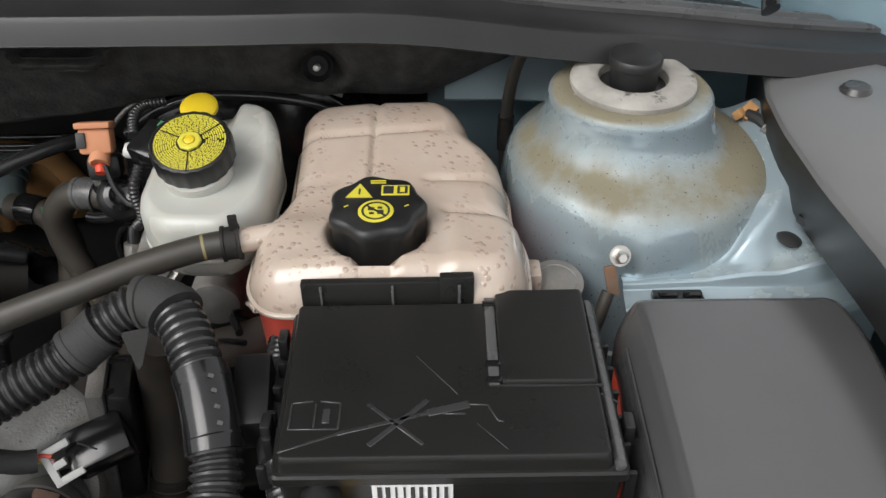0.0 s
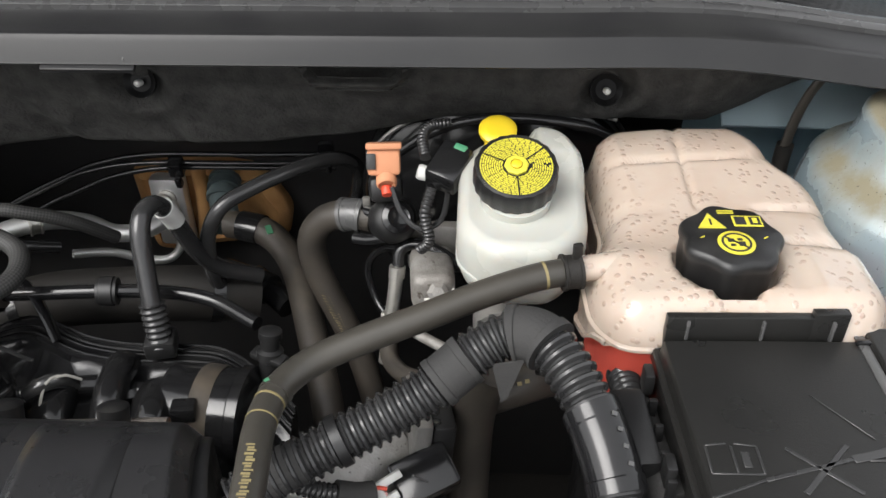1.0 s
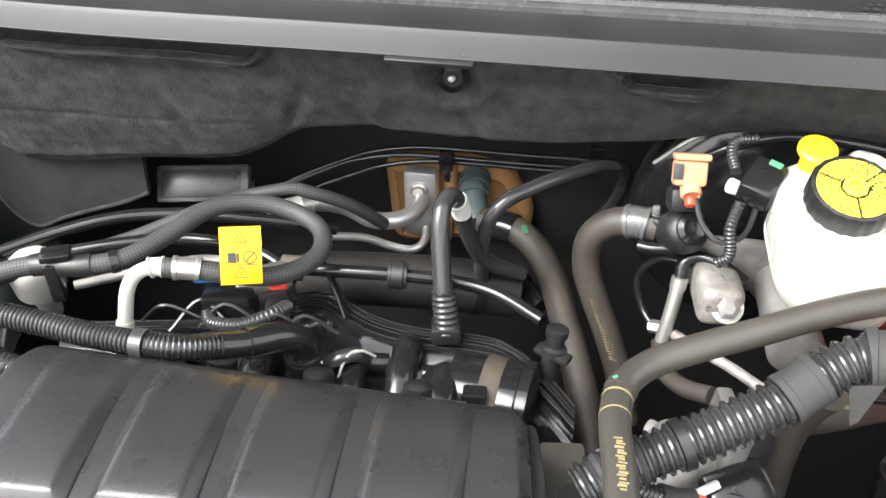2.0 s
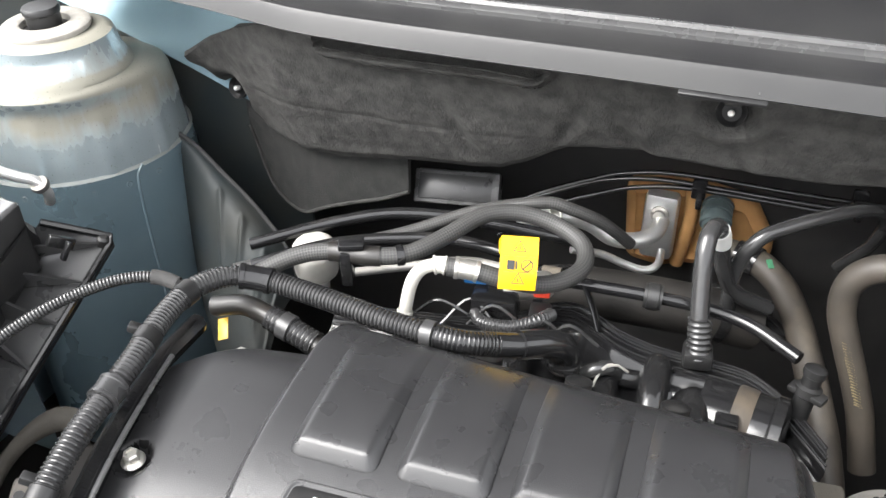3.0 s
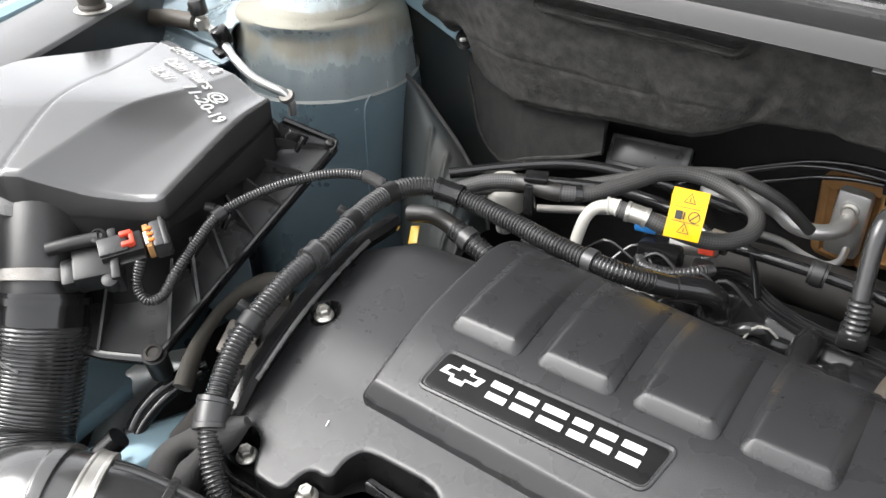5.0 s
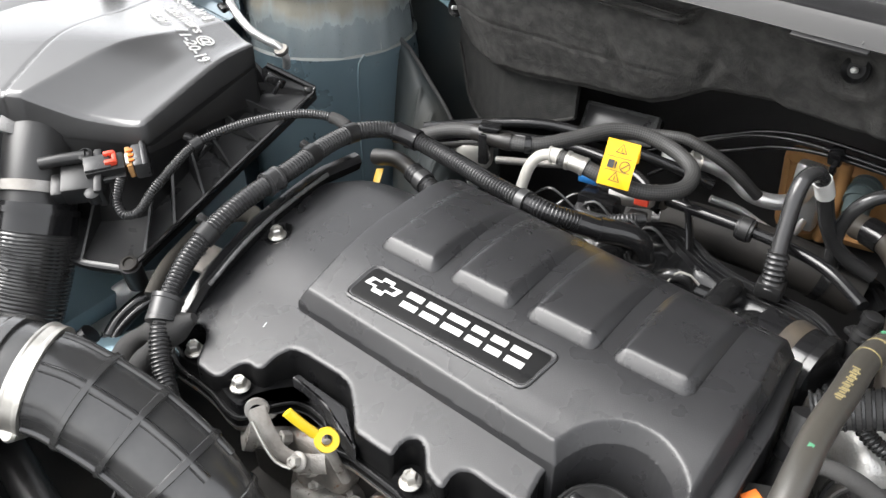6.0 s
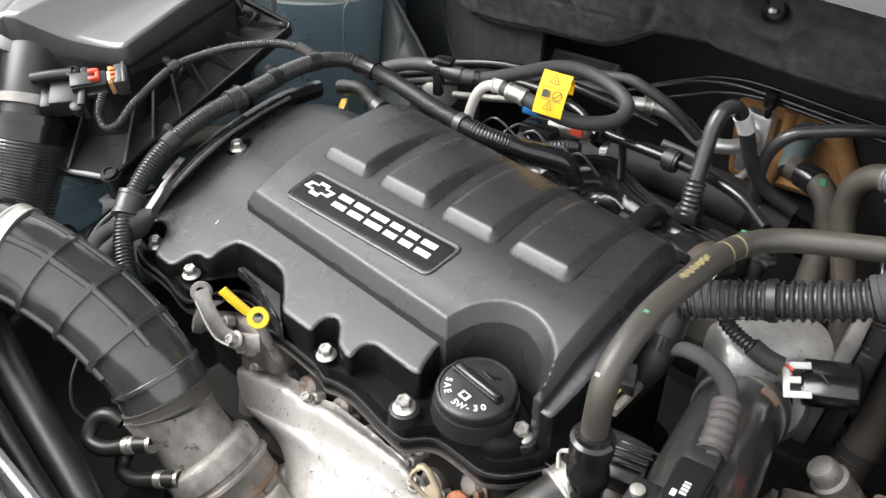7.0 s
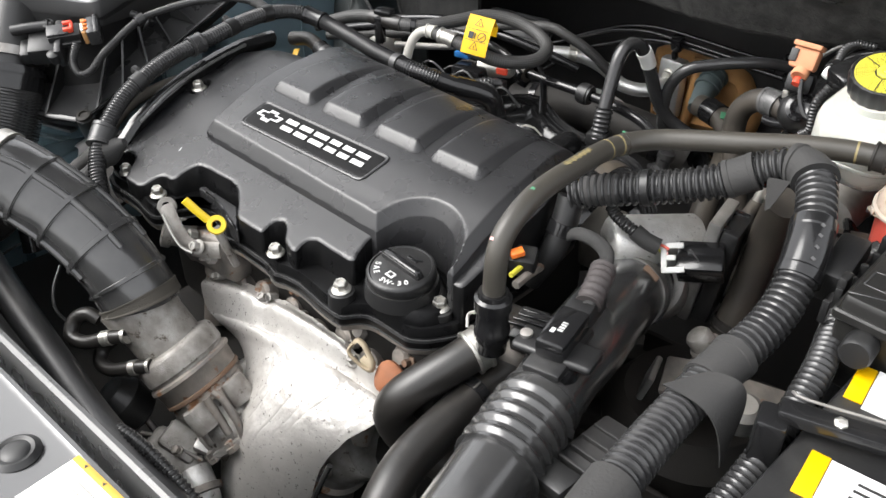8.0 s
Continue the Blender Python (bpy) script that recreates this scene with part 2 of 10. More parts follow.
M_TEAL = mat("teal_grey_rubber", (0.06, 0.085, 0.09), (0.09, 0.115, 0.115), 0.55, bump=0.2)
M_GREEN = mat("green_paint_mark", (0.05, 0.24, 0.12), (0.06, 0.18, 0.10), 0.6, bump=0.0)
M_PINK = mat("pink_paint_mark", (0.75, 0.4, 0.38), (0.65, 0.35, 0.33), 0.6, bump=0.0)
M_RUST = mat("rusty_steel", (0.15, 0.070, 0.034), (0.20, 0.15, 0.115), 0.7, metal=0.3, scale=60, bump=0.6)
M_RUSTBRIGHT = mat("orange_rust", (0.30, 0.105, 0.040), (0.20, 0.085, 0.045), 0.75, metal=0.15, scale=70, bump=0.6)
M_SEAL = mat("rubber_weatherstrip", (0.045, 0.045, 0.046), (0.060, 0.060, 0.060), 0.28, bump=0.15)
M_COWL = mat("cowl_plastic", (0.014, 0.014, 0.015), (0.024, 0.024, 0.024), 0.36, scale=14, bump=0.2, spots=(0.06, 0.058, 0.05), spot_scale=220, spot_cut=0.72)
M_COWL.node_tree.nodes["Principled BSDF"].inputs["Specular IOR Level"].default_value = 0.34
M_COWLFACE = mat("glossy_cowl_face", (0.014, 0.014, 0.015), (0.024, 0.024, 0.024), 0.36, scale=9, fine=1200, bump=0.15, rough_var=0.14)
M_COWLFACE.node_tree.nodes["Principled BSDF"].inputs["Specular IOR Level"].default_value = 0.36
M_BLUECLIP = mat("blue_connector_plastic", (0.02, 0.16, 0.42), (0.02, 0.13, 0.36), 0.4, bump=0.0)
M_CONCRETE = mat("asphalt_drive", (0.06, 0.06, 0.06), (0.045, 0.045, 0.045), 0.9, scale=3, fine=120, bump=0.8)
M_TRIM = mat("pale_trim_plastic", (0.115, 0.115, 0.116), (0.14, 0.14, 0.139), 0.32, scale=12, fine=1400, bump=0.3, rough_var=0.06)
M_HOOD = mat("dark_hood_lining", (0.055, 0.055, 0.057), (0.075, 0.075, 0.077), 0.8, bump=0.3)
M_LINER = mat("grimy_shaded_blue_grey", (0.018, 0.026, 0.030), (0.040, 0.040, 0.036), 0.55, scale=14, bump=0.35)
M_LINER.node_tree.nodes["Principled BSDF"].inputs["Specular IOR Level"].default_value = 0.25


def glass_mat():
    m = bpy.data.materials.new("windscreen_glass")
    m.use_nodes = True
    b = m.node_tree.nodes["Principled BSDF"]
    b.inputs["Base Color"].default_value = (0.75, 0.8, 0.8, 1)
    b.inputs["Roughness"].default_value = 0.02
    b.inputs["Transmission Weight"].default_value = 1.0
    b.inputs["IOR"].default_value = 1.45
    return m


def tank_mat():
    """Aged milky plastic with beads of moisture under the skin."""
    m = mat("aged_milky_tank_plastic", (0.50, 0.425, 0.36), (0.43, 0.34, 0.275), 0.2, scale=22, bump=0.0, sss=0.2, coat=0.6)
    n, l = m.node_tree.nodes, m.node_tree.links
    b = n["Principled BSDF"]
    tc = n.new("ShaderNodeTexCoord")
    vor = n.new("ShaderNodeTexVoronoi")
    vor.inputs["Scale"].default_value = 175
    vor.inputs["Randomness"].default_value = 1.0
    l.new(tc.outputs["Object"], vor.inputs["Vector"])
    cut = n.new("ShaderNodeMapRange")
    cut.inputs[1].default_value, cut.inputs[2].default_value = 0.36, 0.20
    l.new(vor.outputs["Distance"], cut.inputs[0])
    area = n.new("ShaderNodeTexNoise")
    area.inputs["Scale"].default_value = 28
    l.new(tc.outputs["Object"], area.inputs["Vector"])
    gate = n.new("ShaderNodeMapRange")
    gate.inputs[1].default_value, gate.inputs[2].default_value = 0.42, 0.54
    l.new(area.outputs["Fac"], gate.inputs[0])
    mul = n.new("ShaderNodeMath")
    mul.operation = "MULTIPLY"
    l.new(cut.outputs[0], mul.inputs[0])
    l.new(gate.outputs[0], mul.inputs[1])
    mx = n.new("ShaderNodeMix")
    mx.data_type = "RGBA"
    old = b.inputs["Base Color"].links[0].from_socket
    half = n.new("ShaderNodeMath")
    half.operation = "MULTIPLY"
    half.inputs[1].default_value = 0.55
    l.new(mul.outputs[0], half.inputs[0])
    l.new(half.outputs[0], mx.inputs[0])
    l.new(old, mx.inputs[6])
    mx.inputs[7].default_value = (0.36, 0.26, 0.21, 1)
    l.new(mx.outputs[2], b.inputs["Base Color"])
    bp = n.new("ShaderNodeBump")
    bp.inputs["Strength"].default_value, bp.inputs["Distance"].default_value = 0.6, 0.001
    l.new(mul.outputs[0], bp.inputs["Height"])
    l.new(bp.outputs["Normal"], b.inputs["Normal"])
    return m


def braid_mat():
    """Woven textile hose cover, woven along the hose's own length and girth."""
    m = mat("braided_hose_cover", (0.035, 0.034, 0.033), (0.05, 0.049, 0.047), 0.6, bump=0.0)
    n, l = m.node_tree.nodes, m.node_tree.links
    b = n["Principled BSDF"]
    tc = n.new("ShaderNodeTexCoord")
    mp = n.new("ShaderNodeMapping")
    mp.inputs["Rotation"].default_value = (0, 0, radians(45))
    mp.inputs["Scale"].default_value = (1, 1, 1)
    l.new(tc.outputs["UV"], mp.inputs[0])
    ch = n.new("ShaderNodeTexChecker")
    ch.inputs["Scale"].default_value = 560
    l.new(mp.outputs[0], ch.inputs[0])
    bp = n.new("ShaderNodeBump")
    bp.inputs["Strength"].default_value, bp.inputs["Distance"].default_value = 0.4, 0.0006
    l.new(ch.outputs["Fac"], bp.inputs["Height"])
    l.new(bp.outputs["Normal"], b.inputs["Normal"])
    mx = n.new("ShaderNodeMix")
    mx.data_type = "RGBA"
    mx.inputs[6].default_value = (0.020, 0.020, 0.020, 1)
    mx.inputs[7].default_value = (0.052, 0.051, 0.049, 1)
    l.new(ch.outputs["Fac"], mx.inputs[0])
    l.new(mx.outputs[2], b.inputs["Base Color"])
    return m


M_GLASS = glass_mat()
M_TANK = tank_mat()
M_COOLANT = mat("red_coolant_behind_plastic", (0.62, 0.10, 0.07), (0.52, 0.07, 0.05), 0.35, scale=20, bump=0.05, sss=0.1)
M_BRAID = braid_mat()


# ---------------------------------------------------------------- building helpers
def finish(bm, name, sharp=40):
    me = bpy.data.meshes.new(name)
    bmesh.ops.recalc_face_normals(bm, faces=bm.faces)
    bm.to_mesh(me)
    bm.free()
    me.polygons.foreach_set("use_smooth", [True] * len(me.polygons))
    me.set_sharp_from_angle(angle=radians(sharp))
    return me


def thing(name, at, label, category, group="", kind=""):
    ob = new(name)
    ob.empty_display_size = 0.01
    ob.location = at
    return tagged(ob, label, category, group, kind)


def part(name, bm, material, parent, label="", sharp=40):
    """One mesh part, given in world coordinates, under a thing or a part."""
    me = finish(bm, name, sharp) if isinstance(bm, bmesh.types.BMesh) else bm
    ob = new(name, me)
    if not me.materials:
        me.materials.append(material)
    ob.parent = parent
    up = Matrix.Identity(4)
    p = parent
    while p is not None:
        up = p.matrix_basis @ up if p.parent is None else up
        p = p.parent
    ob.matrix_parent_inverse = up.inverted() if parent.parent is None else Matrix.Identity(4)
    if label:
        ob["label"] = label
    return ob


def solo(name, bm, material, label, category, kind="", group="", sharp=40):
    """A thing or piece of the setting that is one mesh."""
    me = finish(bm, name, sharp)
    me.materials.append(material)
    return tagged(new(name, me), label, category, group, kind)


def join(*bms):
    out = bmesh.new()
    for b in bms:
        me = bpy.data.meshes.new("tmp")
        b.to_mesh(me)
        b.free()
        out.from_mesh(me)
        bpy.data.meshes.remove(me)
    return out


def spline(pts, step):
    """Points evenly spaced along a smooth curve through pts."""
    p = [Vector(q) for q in pts]
    p = [2 * p[0] - p[1]] + p + [2 * p[-1] - p[-2]]
    dense = []
    for i in range(1, len(p) - 2):
        for k in range(24):
            t = k / 24
            a, b, c, d = p[i - 1], p[i], p[i + 1], p[i + 2]
            dense.append(0.5 * (2 * b + (c - a) * t + (2 * a - 5 * b + 4 * c - d) * t * t + (3 * b - a - 3 * c + d) * t ** 3))
    dense.append(p[-2])
    acc = [0.0]
    for a, b in zip(dense, dense[1:]):
        acc.append(acc[-1] + (b - a).length)
    n = max(3, int(round(acc[-1] / step)) + 1)
    out, j = [], 0
    for i in range(n):
        s = acc[-1] * i / (n - 1)
        while j < len(acc) - 2 and acc[j + 1] < s:
            j += 1
        f = 0 if acc[j + 1] == acc[j] else (s - acc[j]) / (acc[j + 1] - acc[j])
        out.append(dense[j].lerp(dense[j + 1], min(1, max(0, f))))
    return out, acc[-1]


def tube(pts, r, n=16, step=0.006, pitch=0.0, depth=0.0015, flat=1.0, caps=True, smooth=True):
    """A hose along pts. r: radius, or a function of the share of its length. pitch: rings of a corrugated pipe."""
    if pitch:
        step = pitch / 4
    if smooth:
        line, length = spline(pts, step)
    else:
        line = [Vector(q) for q in pts]
        length = sum((b - a).length for a, b in zip(line, line[1:]))
    bm = bmesh.new()
    uv = bm.loops.layers.uv.new("UVMap")
    rings = []
    t0 = (line[1] - line[0]).normalized()
    side = t0.orthogonal().normalized()
    s = 0.0
    dist = []
    for i, c in enumerate(line):
        t = (line[min(i + 1, len(line) - 1)] - line[max(i - 1, 0)]).normalized()
        side = (side - t * side.dot(t)).normalized()
        up = t.cross(side)
        if i:
            s += (c - line[i - 1]).length
        dist.append(s)
        rad = r(s / length) if callable(r) else r
        if pitch:
            rad -= depth * (0, 0.15, 1, 0.85)[i % 4]
        rings.append([bm.verts.new(c + side * rad * math.cos(2 * math.pi * k / n) + up * rad * flat * math.sin(2 * math.pi * k / n)) for k in range(n)])
    mean = r(0.5) if callable(r) else r
    for i in range(len(rings) - 1):
        for k in range(n):
            f = bm.faces.new((rings[i][k], rings[i][(k + 1) % n], rings[i + 1][(k + 1) % n], rings[i + 1][k]))
            g = 2 * math.pi * mean / n
            for lp, (a, b) in zip(f.loops, ((k, i), (k + 1, i), (k + 1, i + 1), (k, i + 1))):
                lp[uv].uv = (a * g, dist[b])
    if caps:
        bm.faces.new(rings[0][::-1])
        bm.faces.new(rings[-1])
    return bm


def along(pts, f, span):
    """A short stretch of the curve through pts, centred at the share f of its length: for clamps, tape and marks."""
    line, length = spline(pts, 0.0006)
    n = len(line) - 1
    h = span / 2 / length
    a, b = int(max(0, f - h) * n), int(min(1, f + h) * n)
    if b - a < 2:
        a, b = max(0, a - 1), min(n, a + 2)
    return [line[i] for i in range(a, b + 1)]


def band(pts, f, span, r, n=20, lip=0.0):
    seg = along(pts, f, span)
    return tube(seg, (lambda s: r + (lip if s < 0.18 or s > 0.82 else 0.0)) if lip else r, n=n, smooth=False)


def lathe(profile, at, axis=(0, 0, 1), n=32, lobes=0, lobe=0.0, flutes=None):
    """A turned body: profile of (radius, height) along axis from at."""
    q = Vector(axis).normalized().to_track_quat("Z", "Y").to_matrix()
    bm = bmesh.new()
    rings = []
    for r, h in profile:
        ring = []
        for k in range(n):
            a = 2 * math.pi * k / n
            rr = r * (1 + (lobe * math.cos(lobes * a) if lobes else 0))
            ring.append(bm.verts.new(Vector(at) + q @ Vector((rr * math.cos(a), rr * math.sin(a), h))))
        rings.append(ring)
    for a, b in zip(rings, rings[1:]):
        for k in range(n):
            bm.faces.new((a[k], a[(k + 1) % n], b[(k + 1) % n], b[k]))
    if tuple(profile[0]) != tuple(profile[-1]):
        bm.faces.new(rings[0][::-1])
        bm.faces.new(rings[-1])
    return bm


def box(size, at=(0, 0, 0), turn=(0, 0, 0), bevel=0.0, seg=2, taper=1.0):
    """A box with rounded edges, centred at at; taper shrinks its top."""
    bm = bmesh.new()
    bmesh.ops.create_cube(bm, size=1)
    for v in bm.verts:
        k = taper if v.co.z > 0 else 1
        v.co = Vector((v.co.x * size[0] * k, v.co.y * size[1] * k, v.co.z * size[2]))
    if bevel:
        bmesh.ops.bevel(bm, geom=list(bm.edges), offset=bevel, segments=seg, affect="EDGES", profile=0.5)
    bm.transform(pose(*at, *turn))
    return bm


def fillet(pts, r, seg=5):
    """A polygon with its corners rounded. r: one radius, or one for each corner."""
    out = []
    n = len(pts)
    for i in range(n):
        a, b, c = (Vector(pts[j % n]) for j in (i - 1, i, i + 1))
        rr = r[i] if isinstance(r, (list, tuple)) else r
        u, v = (a - b), (c - b)
        rr = min(rr, u.length * 0.48, v.length * 0.48)
        if rr < 1e-5:
            out.append(b)
            continue
        p, q = b + u.normalized() * rr, b + v.normalized() * rr
        for k in range(seg + 1):
            t = k / seg
            out.append(p * (1 - t) ** 2 + b * 2 * t * (1 - t) + q * t * t)
    return out


def densify(poly, step):
    out = []
    n = len(poly)
    for i in range(n):
        a, b = Vector(poly[i]), Vector(poly[(i + 1) % n])
        k = max(1, int((b - a).length / step))
        out += [a.lerp(b, j / k) for j in range(k)]
    return out


def inset(poly, d):
    """The outline moved inwards by d (counter-clockwise polygons)."""
    n = len(poly)
    out = []
    for i in range(n):
        a, b, c = poly[i - 1], poly[i], poly[(i + 1) % n]
        t1 = (b - a).normalized() if (b - a).length > 1e-9 else Vector((0, 0))
        t2 = (c - b).normalized() if (c - b).length > 1e-9 else Vector((0, 0))
        t = (t1 + t2)
        if t.length < 1e-6:
            t = t1
        t.normalize()
        nrm = Vector((-t.y, t.x))
        k = max(0.5, abs(t.dot(t1)))
        out.append(b + nrm * d / k)
    return out


def shell(outline, levels, z_of=None, rings=8, to=None, bottom=False):
    """A moulded body. outline: 2D points, counter-clockwise; levels: (inset, height) from the foot up to the rim of the top;
    z_of(x, y, h): the height added there; to: transform of the finished points."""
    poly = [Vector(p) for p in outline]
    area = sum(a.x * b.y - b.x * a.y for a, b in zip(poly, poly[1:] + poly[:1]))
    if area < 0:
        poly.reverse()
    bm = bmesh.new()
    stack = []
    for d, h in levels:
        stack.append([(p, h) for p in inset(poly, d)])
    last = [p for p, _ in stack[-1]]
    mid = sum(last, Vector((0, 0))) / len(last)
    top = levels[-1][1]
    for k in range(1, rings):
        stack.append([(p.lerp(mid, k / rings), top) for p in last])
    tr = to or Matrix.Identity(4)

    def place(p, h):
        return tr @ Vector((p.x, p.y, h + (z_of(p.x, p.y, h) if z_of else 0)))

    loops = [[bm.verts.new(place(p, h)) for p, h in ring] for ring in stack]
    n = len(poly)
    for a, b in zip(loops, loops[1:]):
        for k in range(n):
            bm.faces.new((a[k], a[(k + 1) % n], b[(k + 1) % n], b[k]))
    c = bm.verts.new(place(mid, top))
    for k in range(n):
        bm.faces.new((loops[-1][k], loops[-1][(k + 1) % n], c))
    if bottom:
        bm.faces.new(loops[0][::-1])
    return bm


def trimmed(outline, z_of, foot, cell=0.0016, to=None):
    """A moulded skin over a free outline: a fine grid trimmed to it, its rim drawn onto the outline, and a wall down to foot.
    z_of(x, y, d): the height, d being the distance from the edge."""
    poly = np.array([tuple(p) for p in outline])
    a, b = poly, np.roll(poly, -1, axis=0)
    lo, hi = poly.min(0) - cell, poly.max(0) + cell
    nx, ny = (int(k) + 1 for k in (hi - lo) / cell)
    xs, ys = lo[0] + cell * np.arange(nx + 1), lo[1] + cell * np.arange(ny + 1)
    X, Y = np.meshgrid(xs, ys, indexing="ij")
    best = np.full(X.shape, 9.0)
    nearx, neary = X.copy(), Y.copy()
    inside = np.zeros(X.shape, bool)
    for (ax, ay), (bx, by) in zip(a, b):
        l2 = (bx - ax) ** 2 + (by - ay) ** 2
        if l2 < 1e-14:
            continue
        t = np.clip(((X - ax) * (bx - ax) + (Y - ay) * (by - ay)) / l2, 0, 1)
        px, py = ax + t * (bx - ax), ay + t * (by - ay)
        d = np.hypot(X - px, Y - py)
        m = d < best
        best[m], nearx[m], neary[m] = d[m], px[m], py[m]
        if ay != by:
            inside ^= ((ay > Y) != (by > Y)) & (X < (bx - ax) * (Y - ay) / (by - ay) + ax)
    # rim vertices: those outside but next to the inside
    near = inside.copy()
    near[1:] |= inside[:-1]
    near[:-1] |= inside[1:]
    near[:, 1:] |= near[:, :-1] & inside[:, :-1]
    near[:, 1:] |= inside[:, :-1]
    near[:, :-1] |= inside[:, 1:]
    bm = bmesh.new()
    tr = to or Matrix.Identity(4)
    made = {}

    def vert(i, j):
        if (i, j) not in made:
            x, y, d = (X[i, j], Y[i, j], best[i, j]) if inside[i, j] else (nearx[i, j], neary[i, j], 0.0)
            made[i, j] = bm.verts.new(tr @ Vector((x, y, z_of(x, y, d))))
        return made[i, j]
    for i in range(nx):
        for j in range(ny):
            q = [(i, j), (i + 1, j), (i + 1, j + 1), (i, j + 1)]
            if sum(bool(inside[k]) for k in q) and all(near[k] for k in q):
                bm.faces.new([vert(*k) for k in q])
            elif sum(bool(inside[k]) for k in q):
                q = [k for k in q if near[k]]
                if len(q) == 3:
                    bm.faces.new([vert(*k) for k in q])
    bmesh.ops.remove_doubles(bm, verts=list(bm.verts), dist=1e-6)
    rim = [e for e in bm.edges if len(e.link_faces) == 1]
    ext = bmesh.ops.extrude_edge_only(bm, edges=rim)
    for v in [g for g in ext["geom"] if isinstance(g, bmesh.types.BMVert)]:
        v.co.z = foot
    return bm


def loft(sections, closed=True, caps=True):
    bm = bmesh.new()
    rings = [[bm.verts.new(p) for p in s] for s in sections]
    n = len(rings[0])
    for a, b in zip(rings, rings[1:]):
        for k in range(n if closed else n - 1):
            bm.faces.new((a[k], a[(k + 1) % n], b[(k + 1) % n], b[k]))
    if caps and closed:
        bm.faces.new(rings[0][::-1])
        bm.faces.new(rings[-1])
    return bm


def sheet(fn, nu, nv, thick=0.003, flip=1):
    """A bent panel with thickness: fn(u, v) for u and v from 0 to 1."""
    bm = bmesh.new()
    g = [[bm.verts.new(fn(i / nu, j / nv)) for j in range(nv + 1)] for i in range(nu + 1)]
    for i in range(nu):
        for j in range(nv):
            bm.faces.new((g[i][j], g[i + 1][j], g[i + 1][j + 1], g[i][j + 1]))
    bmesh.ops.recalc_face_normals(bm, faces=bm.faces)
    if thick:
        bmesh.ops.solidify(bm, geom=list(bm.faces), thickness=thick * flip)
    return bm


def smoothstep(a, b, x):
    t = min(1, max(0, (x - a) / (b - a)))
    return t * t * (3 - 2 * t)


def lerp_table(table, x):
    """A value read off a short table of (x, value)."""
    for (a, p), (b, q) in zip(table, table[1:]):
        if x <= b:
            t = min(1, max(0, (x - a) / (b - a)))
            return p + (q - p) * t
    return table[-1][1]


def smooth_table(table, x):
    """As lerp_table, without kinks."""
    n = len(table)
    for i in range(n - 1):
        (a, p), (b, q) = table[i], table[i + 1]
        if x <= b or i == n - 2:
            t = min(1, max(0, (x - a) / (b - a)))
            m0 = (q - table[i - 1][1]) / (b - table[i - 1][0]) * (b - a) if i else q - p
            m1 = (table[i + 2][1] - p) / (table[i + 2][0] - a) * (b - a) if i < n - 2 else q - p
            t2, t3 = t * t, t ** 3
            return (2 * t3 - 3 * t2 + 1) * p + (t3 - 2 * t2 + t) * m0 + (3 * t2 - 2 * t3) * q + (t3 - t2) * m1


def letters(text, size, depth=0.0004, shear=0.0, align="CENTER", weight=0.0):
    """Text in the built-in font, as a mesh in its own plane."""
    cu = bpy.data.curves.new("text", "FONT")
    cu.body, cu.size, cu.extrude, cu.shear, cu.align_x, cu.align_y = text, size, depth, shear, align, "CENTER"
    cu.offset = weight
    ob = bpy.data.objects.new("text", cu)
    scene.collection.objects.link(ob)
    me = bpy.data.meshes.new_from_object(ob.evaluated_get(bpy.context.evaluated_depsgraph_get()))
    bpy.data.objects.remove(ob)
    bm = bmesh.new()
    bm.from_mesh(me)
    bpy.data.meshes.remove(me)
    return bm


def islands(bm):
    """The loose pieces of a mesh, each as a mesh of its own."""
    left, out = set(bm.verts), []
    while left:
        todo = [next(iter(left))]
        got = set(todo)
        while todo:
            for e in todo.pop().link_edges:
                for v in e.verts:
                    if v not in got:
                        got.add(v)
                        todo.append(v)
        left -= got
        piece = bmesh.new()
        twin = {v: piece.verts.new(v.co) for v in sorted(got, key=lambda v: v.index)}
        for f in bm.faces:
            if f.verts[0] in got:
                piece.faces.new([twin[v] for v in f.verts])
        out.append(piece)
    bm.free()
    return sorted(out, key=lambda b: min(v.co.x for v in b.verts))


def plane_at(at, xdir, normal):
    """A transform: x along xdir, z along normal."""
    z = Vector(normal).normalized()
    x = Vector(xdir)
    x = (x - z * x.dot(z)).normalized()
    y = z.cross(x)
    return Matrix(((x.x, y.x, z.x, at[0]), (x.y, y.y, z.y, at[1]), (x.z, y.z, z.z, at[2]), (0, 0, 0, 1)))


def moved(bm, m):
    bm.transform(m)
    return bm


def flange_bolt(at, axis=(0, 0, 1), r=0.0065, name="flange_bolt", label="zinc-plated hex flange bolt", group="cover bolts", material=None):
    top = thing(name, at, label, "bolt", group)
    part("washer", lathe([(r * 1.25, 0), (r * 1.3, 0.0012), (r * 1.15, 0.0025), (r * 0.9, 0.003)], at, axis, 20), material or M_STEEL, top)
    part("head", lathe([(r * 0.88, 0.0025), (r * 0.88, 0.008), (r * 0.75, 0.0095), (r * 0.45, 0.0095), (r * 0.4, 0.0085)], at, axis, 6), material or M_STEEL, top, sharp=25)
    return top


